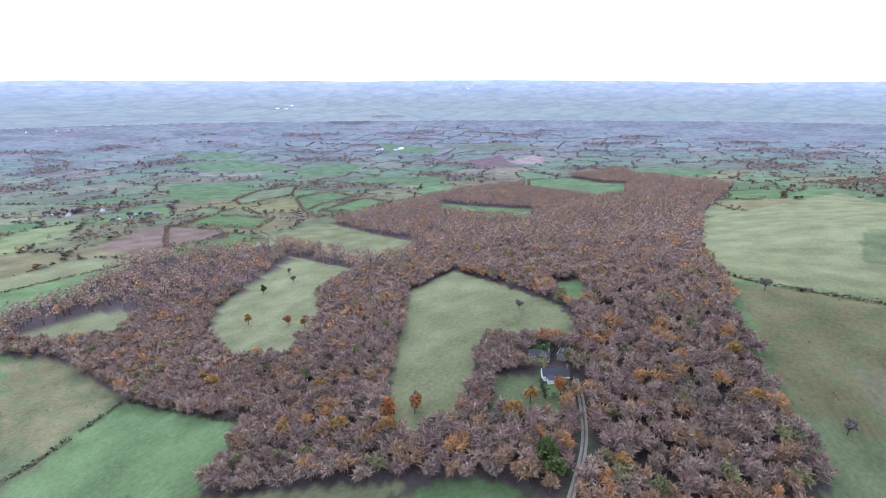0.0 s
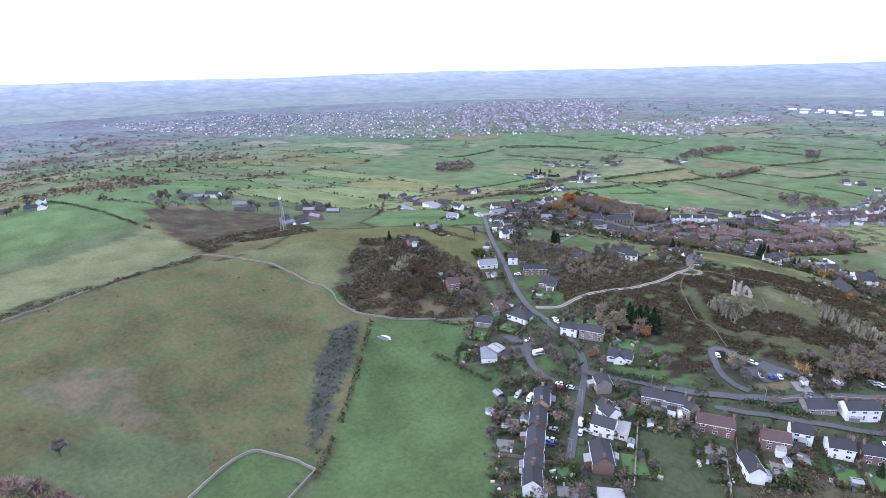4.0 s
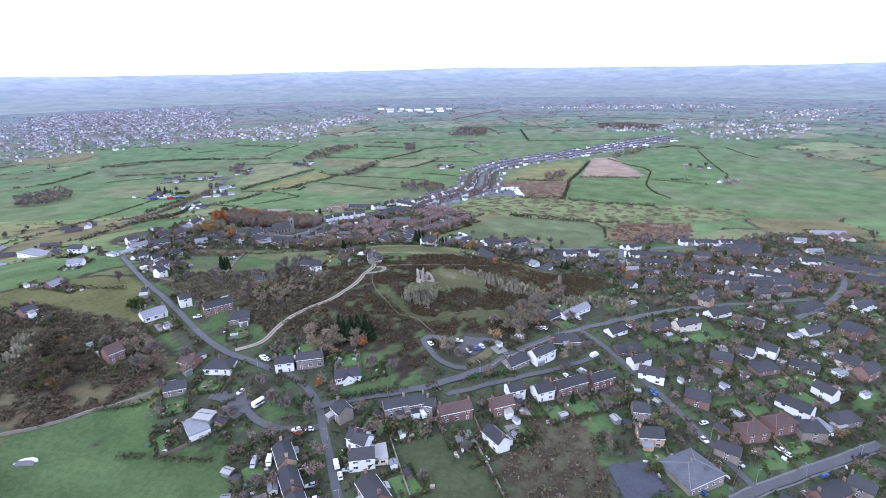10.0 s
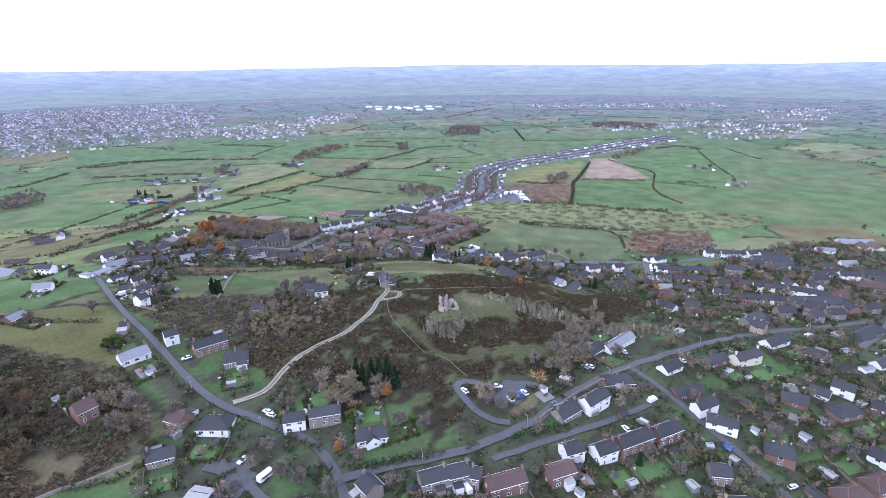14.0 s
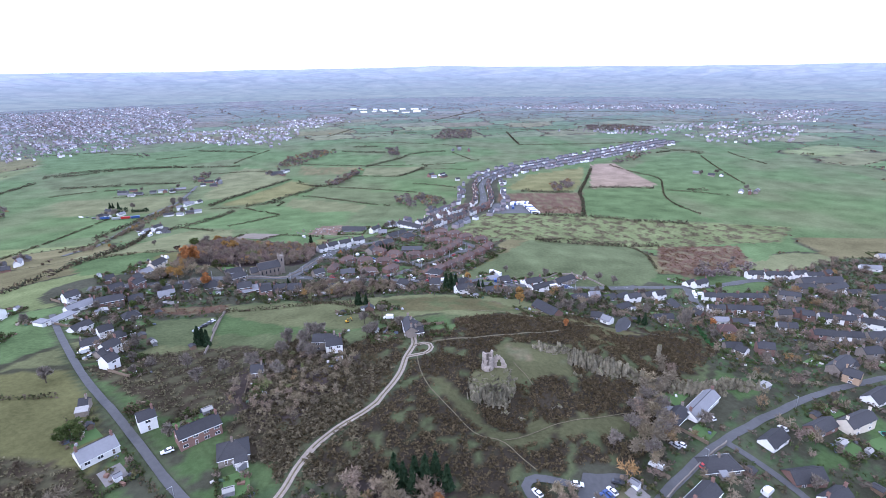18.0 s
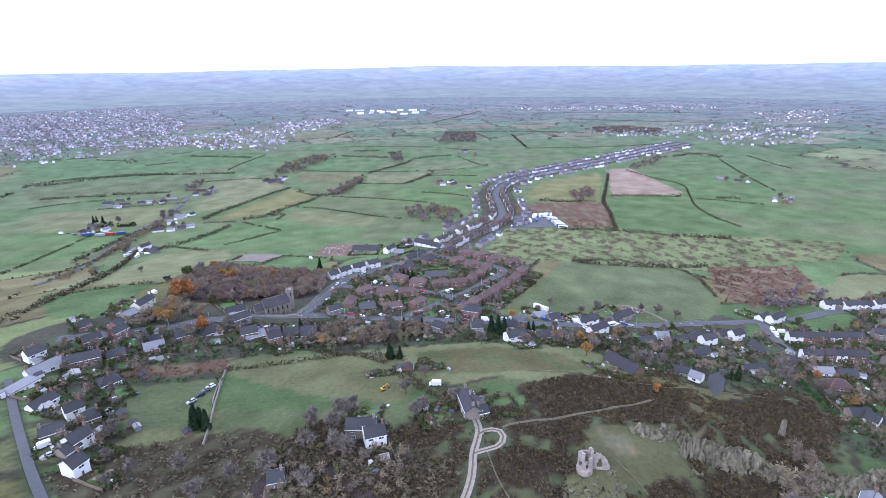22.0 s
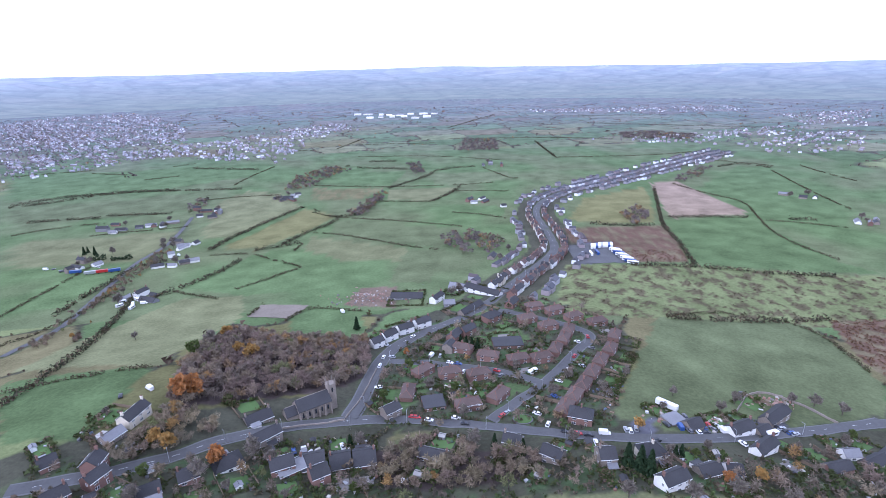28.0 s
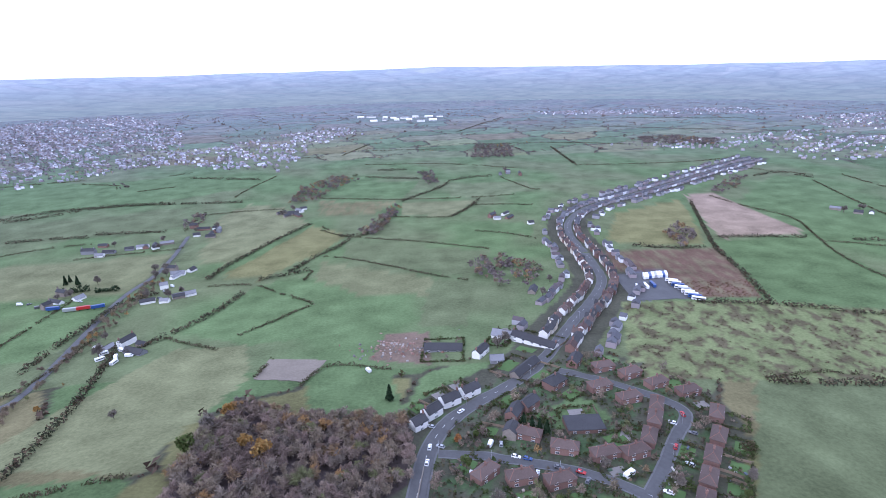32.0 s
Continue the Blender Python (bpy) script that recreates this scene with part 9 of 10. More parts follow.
# ---- sheds and garages ----
shed(15.6, 218.4, -69, 3, 2.5, 0)
shed(58.7, 221.4, -69, 6, 4, 0)
shed(70.8, 230.7, -69, 4, 3, 2)
shed(87.2, 259.7, -61, 4, 3, 1)
shed(72.9, 250.2, -61, 4, 3, 1)
shed(56.8, 269.5, -61, 4, 3, 0)
shed(61.0, 309.8, 29, 4, 3, 0)
shed(51.2, 331.5, 29, 6, 4, 2)
shed(136.8, 300.8, 16, 7, 4, 1)
shed(140.5, 291.3, 16, 6, 4, 1)
shed(143.6, 281.6, 21, 5, 4, 1)
shed(139.0, 264.8, 21, 6, 5, 1)
shed(114.5, 227.0, 21, 6, 4, 2)
shed(95.9, 229.4, 21, 4, 3, 0)
shed(73.5, 246.2, -69, 3, 2.5, 0)
shed(97.0, 270.4, 21, 4, 3, 0)
shed(112.4, 271.9, 21, 4, 3, 2)
shed(62.8, 261.8, -61, 3, 2.5, 0)
shed(52.4, 252.5, -61, 3, 2.5, 1)
shed(10.5, 219.4, -69, 4, 3, 2)
shed(34.3, 234.9, -61, 3, 2.5, 2)
shed(9.9, 235.7, 30, 3, 2.5, 0)
shed(138.5, 318.2, 16, 5, 4, 1)
shed(148.1, 338.9, 16, 5, 4, 2)
shed(175.0, 333.5, 21, 5, 4, 2)
shed(164.9, 292.0, 16, 4, 3, 0)
shed(141.0, 248.5, 21, 4, 3, 1)
shed(115.6, 239.5, 21, 4, 3, 0)
shed(81.6, 243.2, 21, 3, 2, 0)
shed(73.5, 282.1, 29, 3, 2.5, 0)
shed(68.0, 288.1, 29, 3, 2, 2)
shed(-32.3, 222.0, 27, 3, 2.5, 0)
shed(-40.3, 217.3, 27, 4, 3, 2)
shed(-0.8, 233.3, 30, 3, 2.5, 0)
shed(-5.7, 252.7, 30, 4, 3, 0)
shed(-18.4, 253.0, 30, 4, 3, 2)
shed(9.8, 273.4, 35, 4, 3, 0)
shed(60.2, 292.9, 29, 4, 3, 2)
shed(-117.1, 239.1, 145, 5, 4, 2)
shed(-113.3, 227.2, 125, 3, 2.5, 0)
shed(-88.1, 207.2, 14, 4, 3, 0)
shed(-79.8, 209.1, 22, 4, 3, 2)
shed(-74.4, 212.2, 22, 3, 2.5, 0)
shed(-91.3, 212.1, 14, 3, 2.5, 0)
shed(-83.5, 180.8, 110, 3, 2.5, 1)
shed(-98.2, 182.7, 110, 3, 2.5, 0)
shed(-85.2, 169.4, 112, 3, 2.5, 2)
shed(-164.3, 204.5, 167, 8, 6, 2)
shed(-157.4, 203.1, 151, 7, 4, 0)
shed(-144.5, 176.8, 160, 4, 3, 2)
shed(-141.0, 165.5, -172, 3, 2.5, 1)
shed(-134.6, 165.6, 110, 3, 2.5, 0)
shed(-126.5, 160.5, 112, 3, 2.5, 0)
shed(-125.4, 169.5, 110, 5, 3, 1)
shed(-139.9, 173.5, 160, 3, 2.5, 0)
shed(-125.8, 192.5, -172, 3, 2.5, 0)
shed(-183.7, 230.7, 146, 4, 3, 2)
shed(-171.6, 269.1, 137, 4, 3, 2)
shed(-221.5, 355.9, 133, 3, 2.5, 0)
shed(-252.5, 370.4, 129, 4, 3, 0)
shed(-257.5, 371.1, 129, 3, 2, 2)
shed(-241.9, 360.5, 130, 3, 2, 2)
shed(31.6, 440.7, 12, 3, 2.5, 1)
shed(58.8, 448.6, -86, 3, 2, 0)
shed(107.0, 466.9, -107, 3, 2, 2)
shed(125.3, 466.1, -19, 3, 2, 0)
shed(97.8, 416.5, -13, 4, 3, 1)
shed(-290.5, 404.6, 128, 5, 4, 2)
shed(-261.6, 407.1, 128, 4, 3, 0)
shed(-253.9, 352.8, 130, 4, 3, 0)
shed(-283.9, 373.6, 129, 4, 3, 2)
shed(-244.7, 363.5, 130, 3, 2.5, 0)
shed(40.1, 417.8, -3, 4, 3, 2)
shed(20.2, 414.4, -3, 4, 3, 0)
shed(80.1, 446.4, -86, 4, 3, 1)

# ---- street lamps ----
street_lamp(-100.3, 163.4, 202)
street_lamp(-110.8, 192.9, 202)
street_lamp(-89.6, 217.7, 104)
street_lamp(-48.6, 238.9, 126)
street_lamp(-4.8, 276.9, 129)
street_lamp(56.3, 315.6, 119)
street_lamp(134.2, 342.8, 106)
street_lamp(34.3, 252.8, 29)
street_lamp(51.2, 215.1, 22)
street_lamp(60.9, 194.5, 24)
street_lamp(84.0, 199.5, 113)
street_lamp(113.7, 210.6, 111)
street_lamp(-152.0, 234.2, 246)
street_lamp(-187.9, 255.8, 227)
street_lamp(-206.8, 492.8, 98)
street_lamp(-202.2, 513.7, 168)
street_lamp(-191.9, 567.5, 86)
street_lamp(-174.6, 610.5, 133)
street_lamp(-133.1, 638.5, 138)
street_lamp(-79.4, 718.4, 147)
street_lamp(-180.8, 498.9, 76)
street_lamp(-144.3, 488.7, 67)
street_lamp(-111.6, 474.4, 67)
street_lamp(-76.9, 467.5, 79)
street_lamp(-36.0, 472.6, 97)
street_lamp(4.2, 483.6, 102)
street_lamp(-131.4, 502.9, 137)
street_lamp(-109.8, 523.8, 139)
street_lamp(-85.8, 555.1, 145)
street_lamp(-70.2, 578.2, 137)
street_lamp(-168.4, 558.7, 76)
street_lamp(-139.8, 548.0, 69)
street_lamp(-236.0, 487.5, 120)
street_lamp(-256.6, 476.1, 133)
street_lamp(-273.4, 461.8, 120)
street_lamp(-292.6, 450.0, 109)
rubble(-213.4, 690.8, 14, 170)
rubble(-43.0, 488.3, 9, 60)
rubble(-56.0, 489.8, 6, 40)
rubble(10.9, 513.7, 6, 50)
rubble(-161.8, 204.0, 5, 40)
digger(-149.8, 381.4, 30)
island(-126.2, 493.9)
trampoline(90.3, 245.1)
trampoline(84.9, 299.2)

# ---- stone walls ----
stone_wall([(-378, 156), (-328, 179), (-291, 179), (-274, 186), (-260, 178), (-240, 183), (-214, 203), (-193, 218)])
stone_wall([(-188, 48), (-202, 82), (-188, 91), (-173, 95)])
stone_wall([(-173, 95), (-165, 73), (-160, 58)])
stone_wall([(-350, 40), (-356, 71), (-369, 118), (-378, 156)])
stone_wall([(-210, 501), (-204, 522), (-199, 556)])
stone_wall([(-241, 487), (-223, 495), (-210, 500)])
stone_wall([(-229, 424), (-227, 408), (-224, 389), (-221, 380)])
stone_wall([(-86, 194), (-74, 161)])
stone_wall([(-41, 166), (-46, 179), (-52, 196)])
stone_wall([(-17, 502), (6, 527), (22, 516), (31, 495)])
stone_wall([(-229, 418), (-221, 382), (-216, 362), (-213, 348)])
stone_wall([(-43, 245), (-18, 268), (10, 290)])

# ---- hedges ----
HEDGES = []
HEDGES.append([(-270, 639), (-259, 673), (-217, 658)])
HEDGES.append([(-297, 680), (-300, 652)])
HEDGES.append([(-3, 623), (65, 641), (110, 617), (94, 549)])
HEDGES.append([(-386, 528), (-348, 536), (-317, 544)])
HEDGES.append([(-459, 624), (-442, 657), (-444, 737)])
HEDGES.append([(-211, 205), (-189, 213), (-190, 228)])
HEDGES.append([(-190, 184), (-174, 184), (-153, 183)])
HEDGES.append([(-152, 198), (-146, 181), (-134, 159)])
HEDGES.append([(-105, 217), (-85, 222), (-70, 228)])
HEDGES.append([(-115, 216), (-105, 216)])
HEDGES.append([(-55, 234), (-29, 242)])
HEDGES.append([(-59, 203), (-42, 169)])
HEDGES.append([(18, 200), (23, 185)])
HEDGES.append([(-127, 224), (-140, 230), (-147, 234)])
HEDGES.append([(-208, 269), (-184, 250)])
HEDGES.append([(9, 254), (17, 239)])
HEDGES.append([(63, 402), (52, 375)])
HEDGES.append([(-146, 497), (-181, 504), (-195, 509)])
HEDGES.append([(-193, 532), (-195, 510)])
HEDGES.append([(-126, 536), (-110, 524), (-124, 513)])
HEDGES.append([(-241, 291), (-247, 285)])
HEDGES.append([(-128, 371), (-151, 421), (-196, 446)])
HEDGES.append([(-189, 493), (-200, 479), (-216, 456)])
HEDGES.append([(-155, 485), (-181, 481)])
HEDGES.append([(-229, 418), (-206, 425), (-169, 436), (-142, 420)])
HEDGES.append([(-148, 402), (-128, 369)])
HEDGES.append([(-303, 296), (-254, 306)])
HEDGES.append([(-499, 467), (-504, 587), (-519, 843)])
HEDGES.append([(-235, 181), (-218, 159), (-186, 117), (-169, 92)])
HEDGES.append([(-434, -68), (-363, -36), (-354, 49), (-372, 153)])
HEDGES.append([(-648, 138), (-481, 165)])
HEDGES.append([(-104, -287), (-118, -193)])
HEDGES.append([(-38, -262), (-65, -272), (-101, -290)])
HEDGES.append([(-125, -607), (-244, -596)])
GREEN_HEDGES = [[(60, 411), (54, 391), (51, 375), (57, 366), (66, 357)], [(-55, 234), (-43, 239), (-31, 243)], [(-115, 216), (-105, 218), (-93, 221)]]
THICK_HEDGES = []
THICK_HEDGES.append([(-820, 1157), (-797, 1188), (-741, 1217), (-656, 1234), (-595, 1236)])
THICK_HEDGES.append([(-851, 950), (-809, 974), (-805, 1107)])
THICK_HEDGES.append([(-383, 452), (-366, 529), (-416, 717)])
FAR_WOODS = []
FAR_WOODS.append(([(269, 1177), (350, 1260), (394, 1276), (340, 1210), (282, 1162)], 0.5))
FAR_WOODS.append(([(-532, 1126), (-522, 1176), (-505, 1153), (-490, 1038)], 0.3))
FAR_WOODS.append(([(-772, 852), (-760, 947), (-679, 871), (-675, 794), (-705, 770)], 0.1))
FAR_WOODS.append(([(99, 972), (140, 1014), (134, 952), (90, 901)], 0.2))
HEDGES.append([(-707, 990), (-682, 1014), (-648, 1029), (-611, 1036)])
HEDGES.append([(-599, 974), (-548, 989), (-501, 993), (-483, 1003)])
HEDGES.append([(-688, 1326), (-633, 1353)])
HEDGES.append([(-825, 1401), (-744, 1379)])
HEDGES.append([(-686, 1445), (-647, 1478)])
HEDGES.append([(-499, 1257), (-492, 1318), (-464, 1422)])
HEDGES.append([(-401, 851), (-355, 851), (-323, 816), (-285, 785)])
HEDGES.append([(-288, 785), (-313, 752), (-333, 725)])
HEDGES.append([(-389, 731), (-365, 714), (-328, 695)])
HEDGES.append([(-355, 1236), (-267, 1215), (-219, 1209)])
HEDGES.append([(-219, 1209), (-144, 1205), (-77, 1207), (-37, 1217)])
HEDGES.append([(-38, 1347), (-2, 1246), (12, 1244)])
HEDGES.append([(-233, 1109), (-183, 1098), (-149, 1096)])
HEDGES.append([(-325, 1053), (-289, 1017), (-213, 989), (-170, 967), (-117, 935)])
HEDGES.append([(-302, 935), (-270, 921), (-223, 883), (-186, 850), (-152, 828)])
HEDGES.append([(-123, 1019), (-87, 1003), (-55, 972)])
HEDGES.append([(-110, 1161), (-65, 1158), (-21, 1147)])
HEDGES.append([(259, 1158), (279, 1079), (305, 1024), (276, 952), (240, 865), (232, 804), (235, 787), (240, 759)])
HEDGES.append([(267, 917), (293, 910), (343, 877)])
HEDGES.append([(474, 1224), (454, 1140), (433, 1052), (416, 963)])
HEDGES.append([(550, 1257), (546, 1185), (551, 1121)])
HEDGES.append([(-315, 1677), (-119, 1676)])
HEDGES.append([(-363, 1619), (-309, 1790)])
HEDGES.append([(-492, 1603), (-402, 1610)])
HEDGES.append([(325, 2303), (577, 2308), (946, 2212)])
HEDGES.append([(384, 2035), (669, 1882), (863, 1793)])
HEDGES.append([(-68, 1987), (139, 2438)])
HEDGES.append([(-85, 1746), (206, 1716), (333, 1657)])
HEDGES.append([(129, 1431), (362, 1415), (481, 1456)])
HEDGES.append([(-984, 1392), (-913, 1414), (-836, 1432)])
HEDGES.append([(-300, 1503), (-128, 1495), (8, 1423)])
HEDGES.append([(427, 1339), (504, 1267)])
HEDGES.append([(-329, 1075), (-313, 1051)])
HEDGES.append([(-309, 852), (-306, 883)])
HEDGES.append([(-524, 1153), (-443, 1175), (-399, 1175)])
THICK_HEDGES.append([(-816, 1147), (-786, 1164), (-752, 1179), (-725, 1208), (-688, 1224), (-636, 1231), (-570, 1229), (-476, 1226)])
THICK_HEDGES.append([(-729, 1053), (-692, 1066), (-631, 1065)])
THICK_HEDGES.append([(-630, 1079), (-536, 1079)])
THICK_HEDGES.append([(-632, 1421), (-489, 1389)])
THICK_HEDGES.append([(-408, 872), (-404, 915), (-392, 960), (-377, 1010), (-357, 1059), (-343, 1087)])
THICK_HEDGES.append([(-462, 683), (-463, 705), (-467, 741), (-463, 766), (-467, 812), (-458, 827), (-442, 841)])
THICK_HEDGES.append([(-355, 861), (-309, 884)])
THICK_HEDGES.append([(-358, 823), (-364, 790), (-374, 762), (-389, 731), (-403, 703)])
THICK_HEDGES.append([(-219, 1197), (-191, 1233), (-160, 1271), (-138, 1313)])
THICK_HEDGES.append([(-290, 1380), (-190, 1355)])
THICK_HEDGES.append([(-271, 1438), (-213, 1440)])
THICK_HEDGES.append([(-137, 1328), (-92, 1356), (-53, 1360)])
THICK_HEDGES.append([(-149, 1096), (-131, 1120), (-110, 1161), (-98, 1190)])
THICK_HEDGES.append([(-297, 1019), (-259, 1018), (-247, 1062), (-241, 1093), (-226, 1142)])
THICK_HEDGES.append([(-332, 877), (-320, 909), (-307, 943), (-290, 972), (-281, 1007)])
THICK_HEDGES.append([(214, 1127), (158, 980), (125, 897), (116, 850), (99, 785), (89, 748)])
THICK_HEDGES.append([(155, 944), (202, 945), (254, 934)])
THICK_HEDGES.append([(43, 921), (73, 908), (117, 903)])
THICK_HEDGES.append([(302, 922), (330, 912)])
THICK_HEDGES.append([(27, 748), (91, 744), (126, 734), (149, 724), (203, 716)])
THICK_HEDGES.append([(129, 1431), (130, 1532), (133, 1654)])
THICK_HEDGES.append([(401, 1274), (462, 1303), (488, 1245)])
FAR_WOODS.append(([(-400, 1204), (-396, 1305), (-356, 1380), (-307, 1388), (-298, 1351), (-341, 1275), (-356, 1217), (-385, 1195)], 0.5))
FAR_WOODS.append(([(-192, 1398), (-175, 1295), (-154, 1311), (-165, 1405)], 0.1))
FAR_WOODS.append(([(-275, 1027), (-262, 1049), (-247, 1128), (-227, 1172), (-218, 1148), (-242, 1039), (-254, 1005)], 0.4))
FAR_WOODS.append(([(-149, 861), (-135, 887), (-114, 903), (-87, 873), (-74, 841), (-97, 799), (-126, 801)], 0.3))
FAR_WOODS.append(([(-75, 1534), (-45, 1699), (43, 1710), (22, 1538)], 0.05))
FAR_WOODS.append(([(383, 1751), (481, 1763), (560, 1676), (517, 1596), (363, 1660)], 0.1))
FAR_WOODS.append(([(-755, 1381), (-737, 1387), (-710, 1351), (-731, 1341)], 0.1))
TREE_BELTS = []
TREE_BELTS.append([(-1223, -632), (-1262, -600), (-1302, -568), (-1300, -553), (-1246, -470), (-1192, -386), (-1177, -372), (-1118, -353), (-1060, -334), (-1045, -332), (-994, -337), (-943, -342), (-939, -347), (-964, -378), (-989, -409), (-996, -421), (-1022, -477), (-1047, -533), (-1061, -547), (-1134, -588), (-1208, -630), (-1223, -632)])
TREE_BELTS.append([(-594, -950), (-644, -988), (-693, -1027), (-707, -1033), (-758, -1040), (-809, -1046), (-809, -1039), (-755, -978), (-701, -917), (-685, -906), (-620, -888), (-556, -870), (-549, -872), (-567, -906), (-585, -940), (-594, -950)])
TREE_BELTS.append([(-677, -865), (-730, -880), (-783, -896), (-788, -892), (-776, -844), (-764, -797), (-754, -788), (-698, -770), (-641, -751), (-629, -745), (-596, -724), (-564, -703), (-567, -710), (-615, -782), (-663, -853), (-677, -865)])
TREE_BELTS.append([(-590, -691), (-668, -722), (-744, -752), (-754, -751), (-747, -714), (-740, -677), (-731, -669), (-672, -651), (-613, -633), (-603, -633), (-592, -658), (-582, -684), (-590, -691)])
TREE_BELTS.append([(-390, -759), (-417, -774), (-444, -789), (-451, -785), (-471, -740), (-491, -694), (-490, -685), (-457, -659), (-424, -633), (-418, -638), (-403, -694), (-388, -749), (-390, -759)])
TREE_BELTS.append([(-364, -757), (-376, -716), (-386, -674), (-387, -665), (-378, -642), (-370, -619), (-365, -617), (-339, -621), (-313, -625), (-308, -626), (-302, -630), (-297, -633), (-300, -641), (-330, -698), (-359, -755), (-364, -757)])
FAR_WOODS.append(([(126, 547), (178, 570), (187, 552), (153, 520), (111, 517)], 0.1))
THICK_HEDGES.append([(3, 620), (71, 622), (131, 630)])
FIR_HEDGES = [[(-545, 861), (-533, 864), (-518, 863)], [(-509, 858), (-498, 859), (-488, 859)]]

# ---- farmsteads ----
farmstead(-436, 841, 4)
farmstead(-449, 901, 3)
farmstead(-521, 843, 4)
farmstead(-419, 721, 4)
farmstead(-481, 1077, 5)
farmstead(-380, 1149, 3)
farmstead(-582, 1009, 2)
farmstead(-514, 1018, 2)
farmstead(-84, 1085, 2)
farmstead(-17, 1376, 3)
farmstead(399, 1047, 3)
farmstead(389, 898, 2)
farmstead(-111, 789, 1)
farmstead(-398, 422, 6)
farmstead(-469, 573, 4)
farmstead(-489, 452, 4)
farmstead(-479, 328, 3)
farmstead(-505, 279, 3)
farmstead(-558, 237, 3)
farmstead(-463, 899, 3)
farmstead(-921, -393, 6)
farmstead(-634, 110, 4)
farmstead(-858, 113, 3)
farmstead(-560, 220, 4)
farmstead(-348, -1057, 12)
farmstead(-374, -899, 6)
farmstead(-372, -626, 1)
farmstead(-1540, -780, 1)
farmstead(-1353, -1047, 2)
farmstead(-508, 281, 3)
farmstead(-488, 330, 3)
farmstead(-431, 274, 4)
farmstead(-550, 252, 4)
farmstead(-568, 228, 3)

# ---- yards among the pastures ----
vehicle('caravan', 'white', -430, 718, 0)
vehicle('caravan', 'white', -420, 707, 37)
vehicle('van', 'white', -422, 719, 74)
vehicle('caravan', 'white', -407, 698, 111)
vehicle('caravan', 'white', -409, 710, 148)
vehicle('van', 'white', -399, 700, 5)
vehicle('caravan', 'white', -417, 697, 42)
vehicle('caravan', 'white', -404, 690, 79)
vehicle('trailer', 'blue', -521, 813, 8)
vehicle('trailer', 'silver', -503, 807, 13)
vehicle('trailer', 'red', -493, 810, 18)
vehicle('trailer', 'blue', -481, 811, 23)
vehicle('van', 'white', -564, 834, 0)
vehicle('car', 'grey', -556, 834, 53)
vehicle('van', 'silver', -526, 832, 106)
vehicle('car', 'white', -509, 832, 159)
vehicle('van', 'grey', -541, 823, 32)
vehicle('car', 'silver', -439, 846, 85)
vehicle('van', 'white', -437, 859, 138)
vehicle('car', 'grey', -435, 827, 11)
house(-447, 898, 10, 14, 7, 1, 'white', 'light', 'gable', 0, 'farm_building')
house(-413, 828, 28, 20, 6, 1, 'white', 'light', 'gable', 0, 'farm_building')
house(-425, 815, 0, 8, 5, 1, 'white', 'light', 'gable', 0, 'farm_building')
house(-486, 1054, 20, 9, 6, 1, 'white', 'slate', 'gable', 0, 'farm_building')
house(-465, 1045, 10, 12, 6, 1, 'stone', 'slate', 'gable', 0, 'farm_building')
house(-466, 1070, 70, 8, 6, 1, 'brick', 'slate', 'gable', 0, 'farm_building')
house(-536, 1012, 12, 14, 6, 1, 'white', 'light', 'gable', 0, 'farm_building')
house(-518, 1006, 40, 8, 5, 1, 'white', 'slate', 'gable', 0, 'farm_building')
house(-573, 984, 0, 10, 6, 1, 'white', 'light', 'gable', 0, 'farm_building')
house(-379, 1145, 5, 16, 8, 1, 'stone', 'slate', 'gable', 0, 'farm_building')
house(-369, 1171, 20, 10, 6, 1, 'white', 'slate', 'gable', 0, 'farm_building')
house(-86, 1075, 0, 10, 6, 1, 'white', 'light', 'gable', 0, 'farm_building')
house(-46, 1044, 10, 8, 6, 1, 'white', 'slate', 'gable', 0, 'farm_building')
house(-549, 1006, 15, 10, 5, 1, 'grey', 'slate', 'gable', 0, 'farm_building')

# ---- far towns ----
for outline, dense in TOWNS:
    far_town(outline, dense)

# ---- landmarks ----
castle_ruin(-81.3, 320.8)
crag(-50.1, 343.9, -12, 14, 9, 5, 2)
crag(-40.5, 345.5, -12, 13, 9, 6, 3)
crag(-33.6, 338.4, -12, 16, 13, 9, 4)
crag(-25.5, 335.9, -12, 16, 13, 9.5, 5)
crag(-16.5, 335.6, -12, 15, 12, 8.5, 6)
crag(-8.4, 330.6, -12, 15, 10, 7, 7)
crag(-0.4, 327.4, -12, 14, 10, 7, 8)
crag(10.9, 326.6, -12, 15, 10, 7.5, 9)
crag(23.1, 328.0, -12, 16, 11, 8, 10)
crag(36.8, 332.0, -12, 15, 10, 7, 11)
crag(47.2, 331.6, -12, 13, 9, 6, 18)
crag(-56.5, 299.9, -12, 5, 3, 2.5, 12)
crag(-70.5, 296.8, -12, 5, 3, 2.5, 13)
crag(-76.3, 302.2, -12, 5, 3, 2, 14)
crag(-40.0, 327.0, -12, 6, 4, 3, 15)
crag(56.5, 343.0, -12, 14, 7, 4, 16)
crag(81.1, 338.9, -12, 12, 6, 3, 17)
crag(-261.6, 235.6, 20, 12, 6, 6, 30)
crag(-257.1, 249.7, 20, 10, 6, 5, 31)
crag(-252.6, 230.8, 20, 8, 5, 4, 32)
crag(-276.6, 236.9, 20, 8, 5, 3.5, 33)
crag(-263.8, 242.6, 20, 14, 9, 7, 34)
crag(-262.7, 229.6, 20, 10, 7, 5, 35)
rock_pillar(9.9, 354.5)
church(-226.0, 506.2, 32, 16.2)
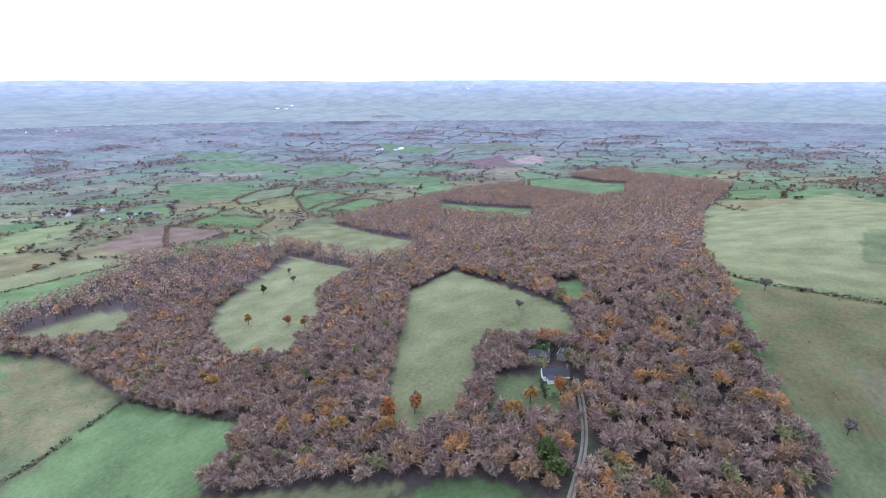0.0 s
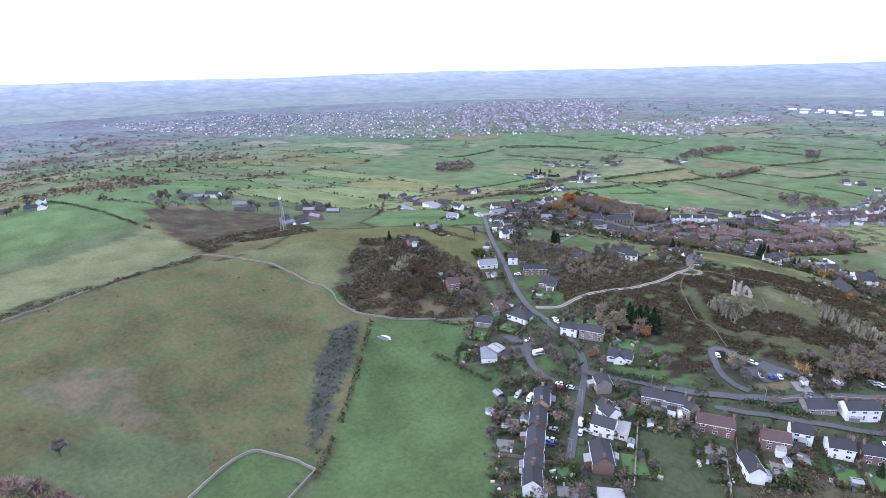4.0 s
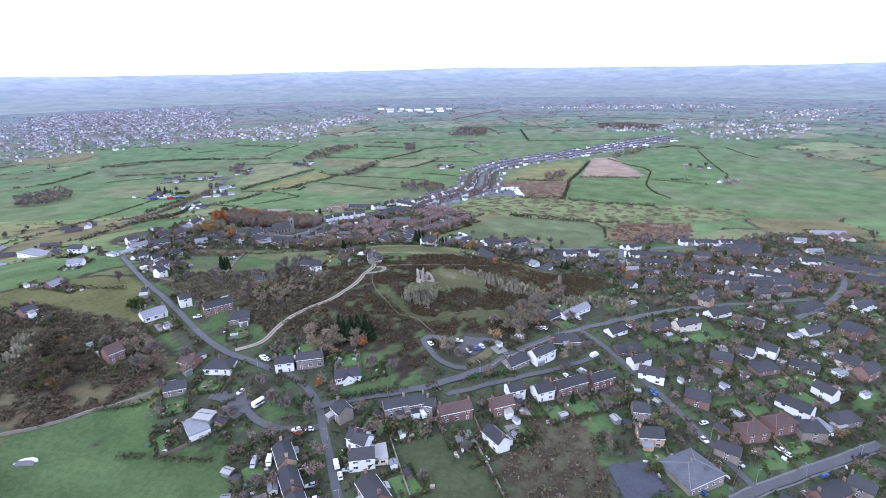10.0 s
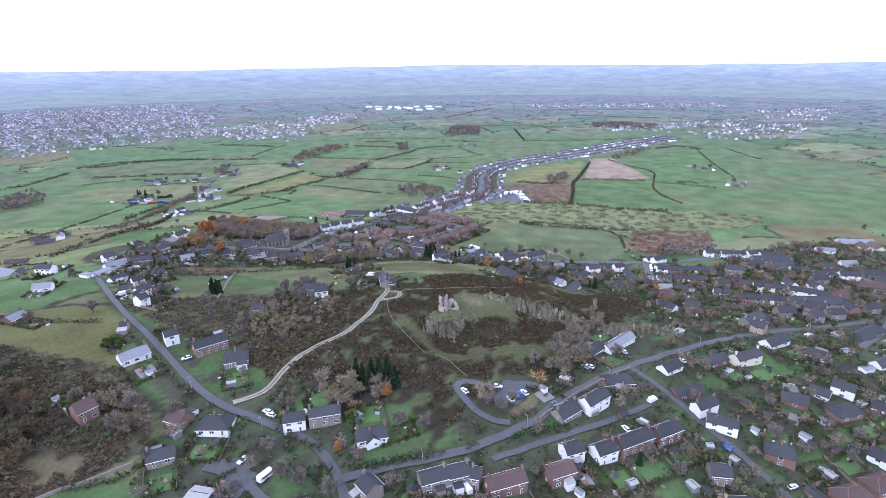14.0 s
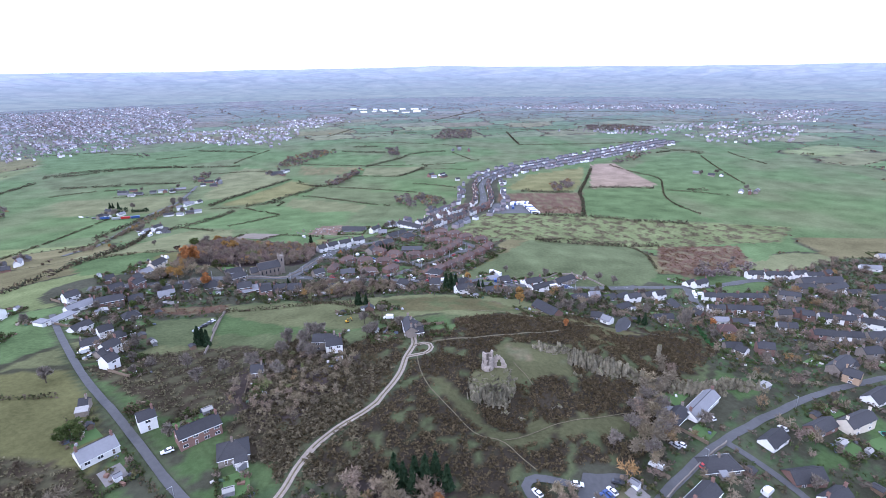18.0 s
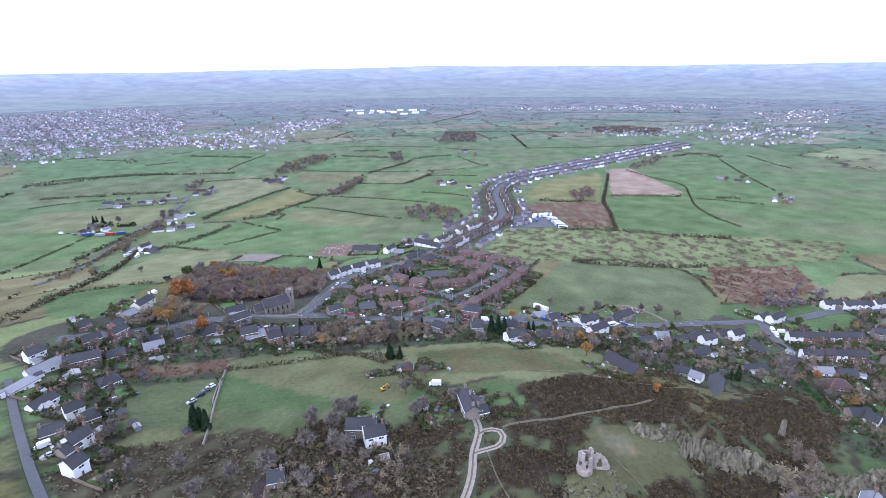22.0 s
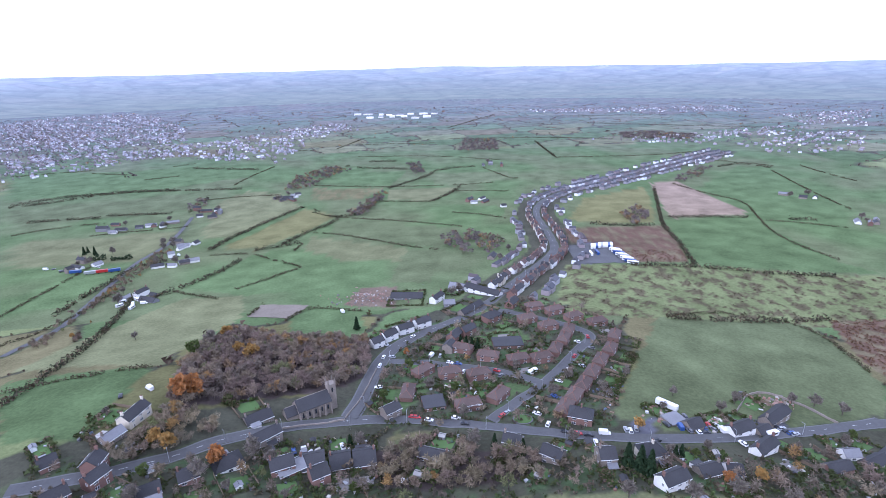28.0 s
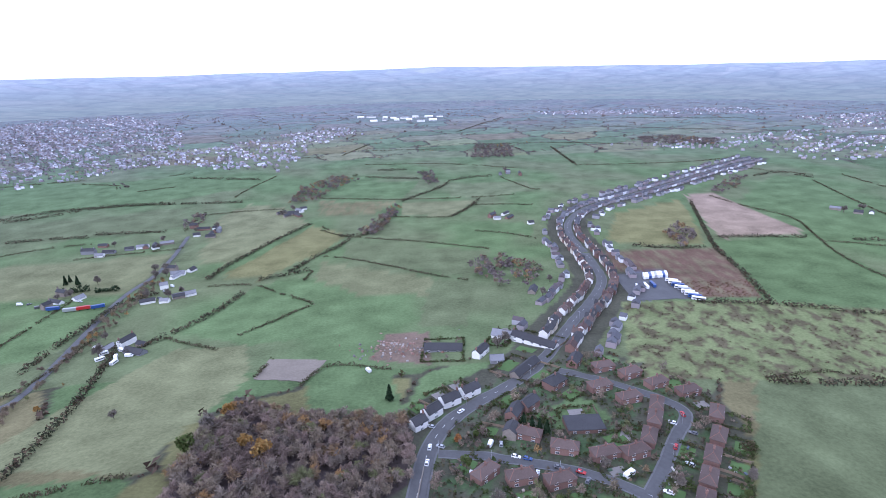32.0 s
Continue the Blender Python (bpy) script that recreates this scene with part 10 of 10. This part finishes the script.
lattice_mast(-401.4, 237.4)
stone_crescent(-219.9, 176.1)
coach_row(10.0, 811.8, 32.4, 816.3, 9)
coach_row(28.8, 797.3, 30.3, 752.5, 9)
coach_row(-7.6, 782.0, 8.3, 789.7, 3)
vehicle('trailer', 'white', -53.1, 502.2, -49)
quad_patch('court', [(-0, 193), (17, 199), (23, 185), (3, 175)], COURT, 'dark fenced tarmac court', 'court')
quad_patch('arena', [(-300, 649), (-299, 681), (-260, 676), (-269, 645)], SAND, 'sandy riding arena with fences', 'arena')
quad_patch('yard', [(-15, 821), (35, 830), (27, 757), (-23, 753)], TARMAC, 'tarmac coach yard', 'yard')
quad_patch('parking_bay', [(-61, 253), (-55, 266), (-39, 267), (-51, 251)], TARMAC, 'tarmac parking bay', 'parking')
quad_patch('driveway', [(-167, 220), (-155, 221), (-146, 212), (-153, 203)], TARMAC, 'worn tarmac yard beside cottages', 'yard')
chapel_hall(34.1, 195.0, 26, 18.9, 16.8)
factory(-226.7, 2546.5, 8)
factory(-1579.4, -1463.0, 3)
factory(-2194.2, -2891.2, 4)
factory(-3640.6, -2481.7, 5)
factory(-205.5, 2379.3, 6)
hedge_line(HEDGES, 2.3, 2.2, 7, [(0.07, 0.065, 0.035), (0.085, 0.07, 0.045), (0.055, 0.065, 0.028), (0.1, 0.08, 0.055)])
hedge_line(GREEN_HEDGES, 2.0, 2.0, 12, [(0.035, 0.085, 0.03), (0.045, 0.1, 0.035)], "green_hedge", "dense clipped bright green hedge", 0.0)
hedge_line(FIR_HEDGES, 5.5, 4.0, 14, [(0.025, 0.042, 0.022), (0.035, 0.05, 0.026)], "fir_hedge", "tall dark evergreen hedge screening farm buildings", 0.0)
hedge_line(THICK_HEDGES, 4.2, 4.5, 7, [(0.05, 0.05, 0.032), (0.075, 0.06, 0.042), (0.04, 0.048, 0.028), (0.095, 0.07, 0.045)], "tall_hedgerow", "overgrown farm hedgerow with trees in it", 0.06)
hedge_line(TREE_BELTS, 5.5, 6.0, 5, [(0.2, 0.14, 0.1), (0.17, 0.125, 0.1), (0.24, 0.15, 0.08), (0.13, 0.105, 0.08)], "tree_belt", "belt of bare brown trees round a pasture", 0.1)
for outline, warm in FAR_WOODS:
    px, py = spots(outline, 6.0)
    ok = clear(px, py, False, 2.0) & (waves(px, py, 40, 97) + 0.4 * rng.normal(size=len(px)) > -0.2)
    px, py = px[ok], py[ok]
    scatter("spinney", "small leafless wood among the pastures", px, py, rng.uniform(6, 10, len(px)), wood_tones(px, py, warm) * np.array([0.78, 0.84, 0.95]), "leafy", 34, 1.2, coarse=1.7)
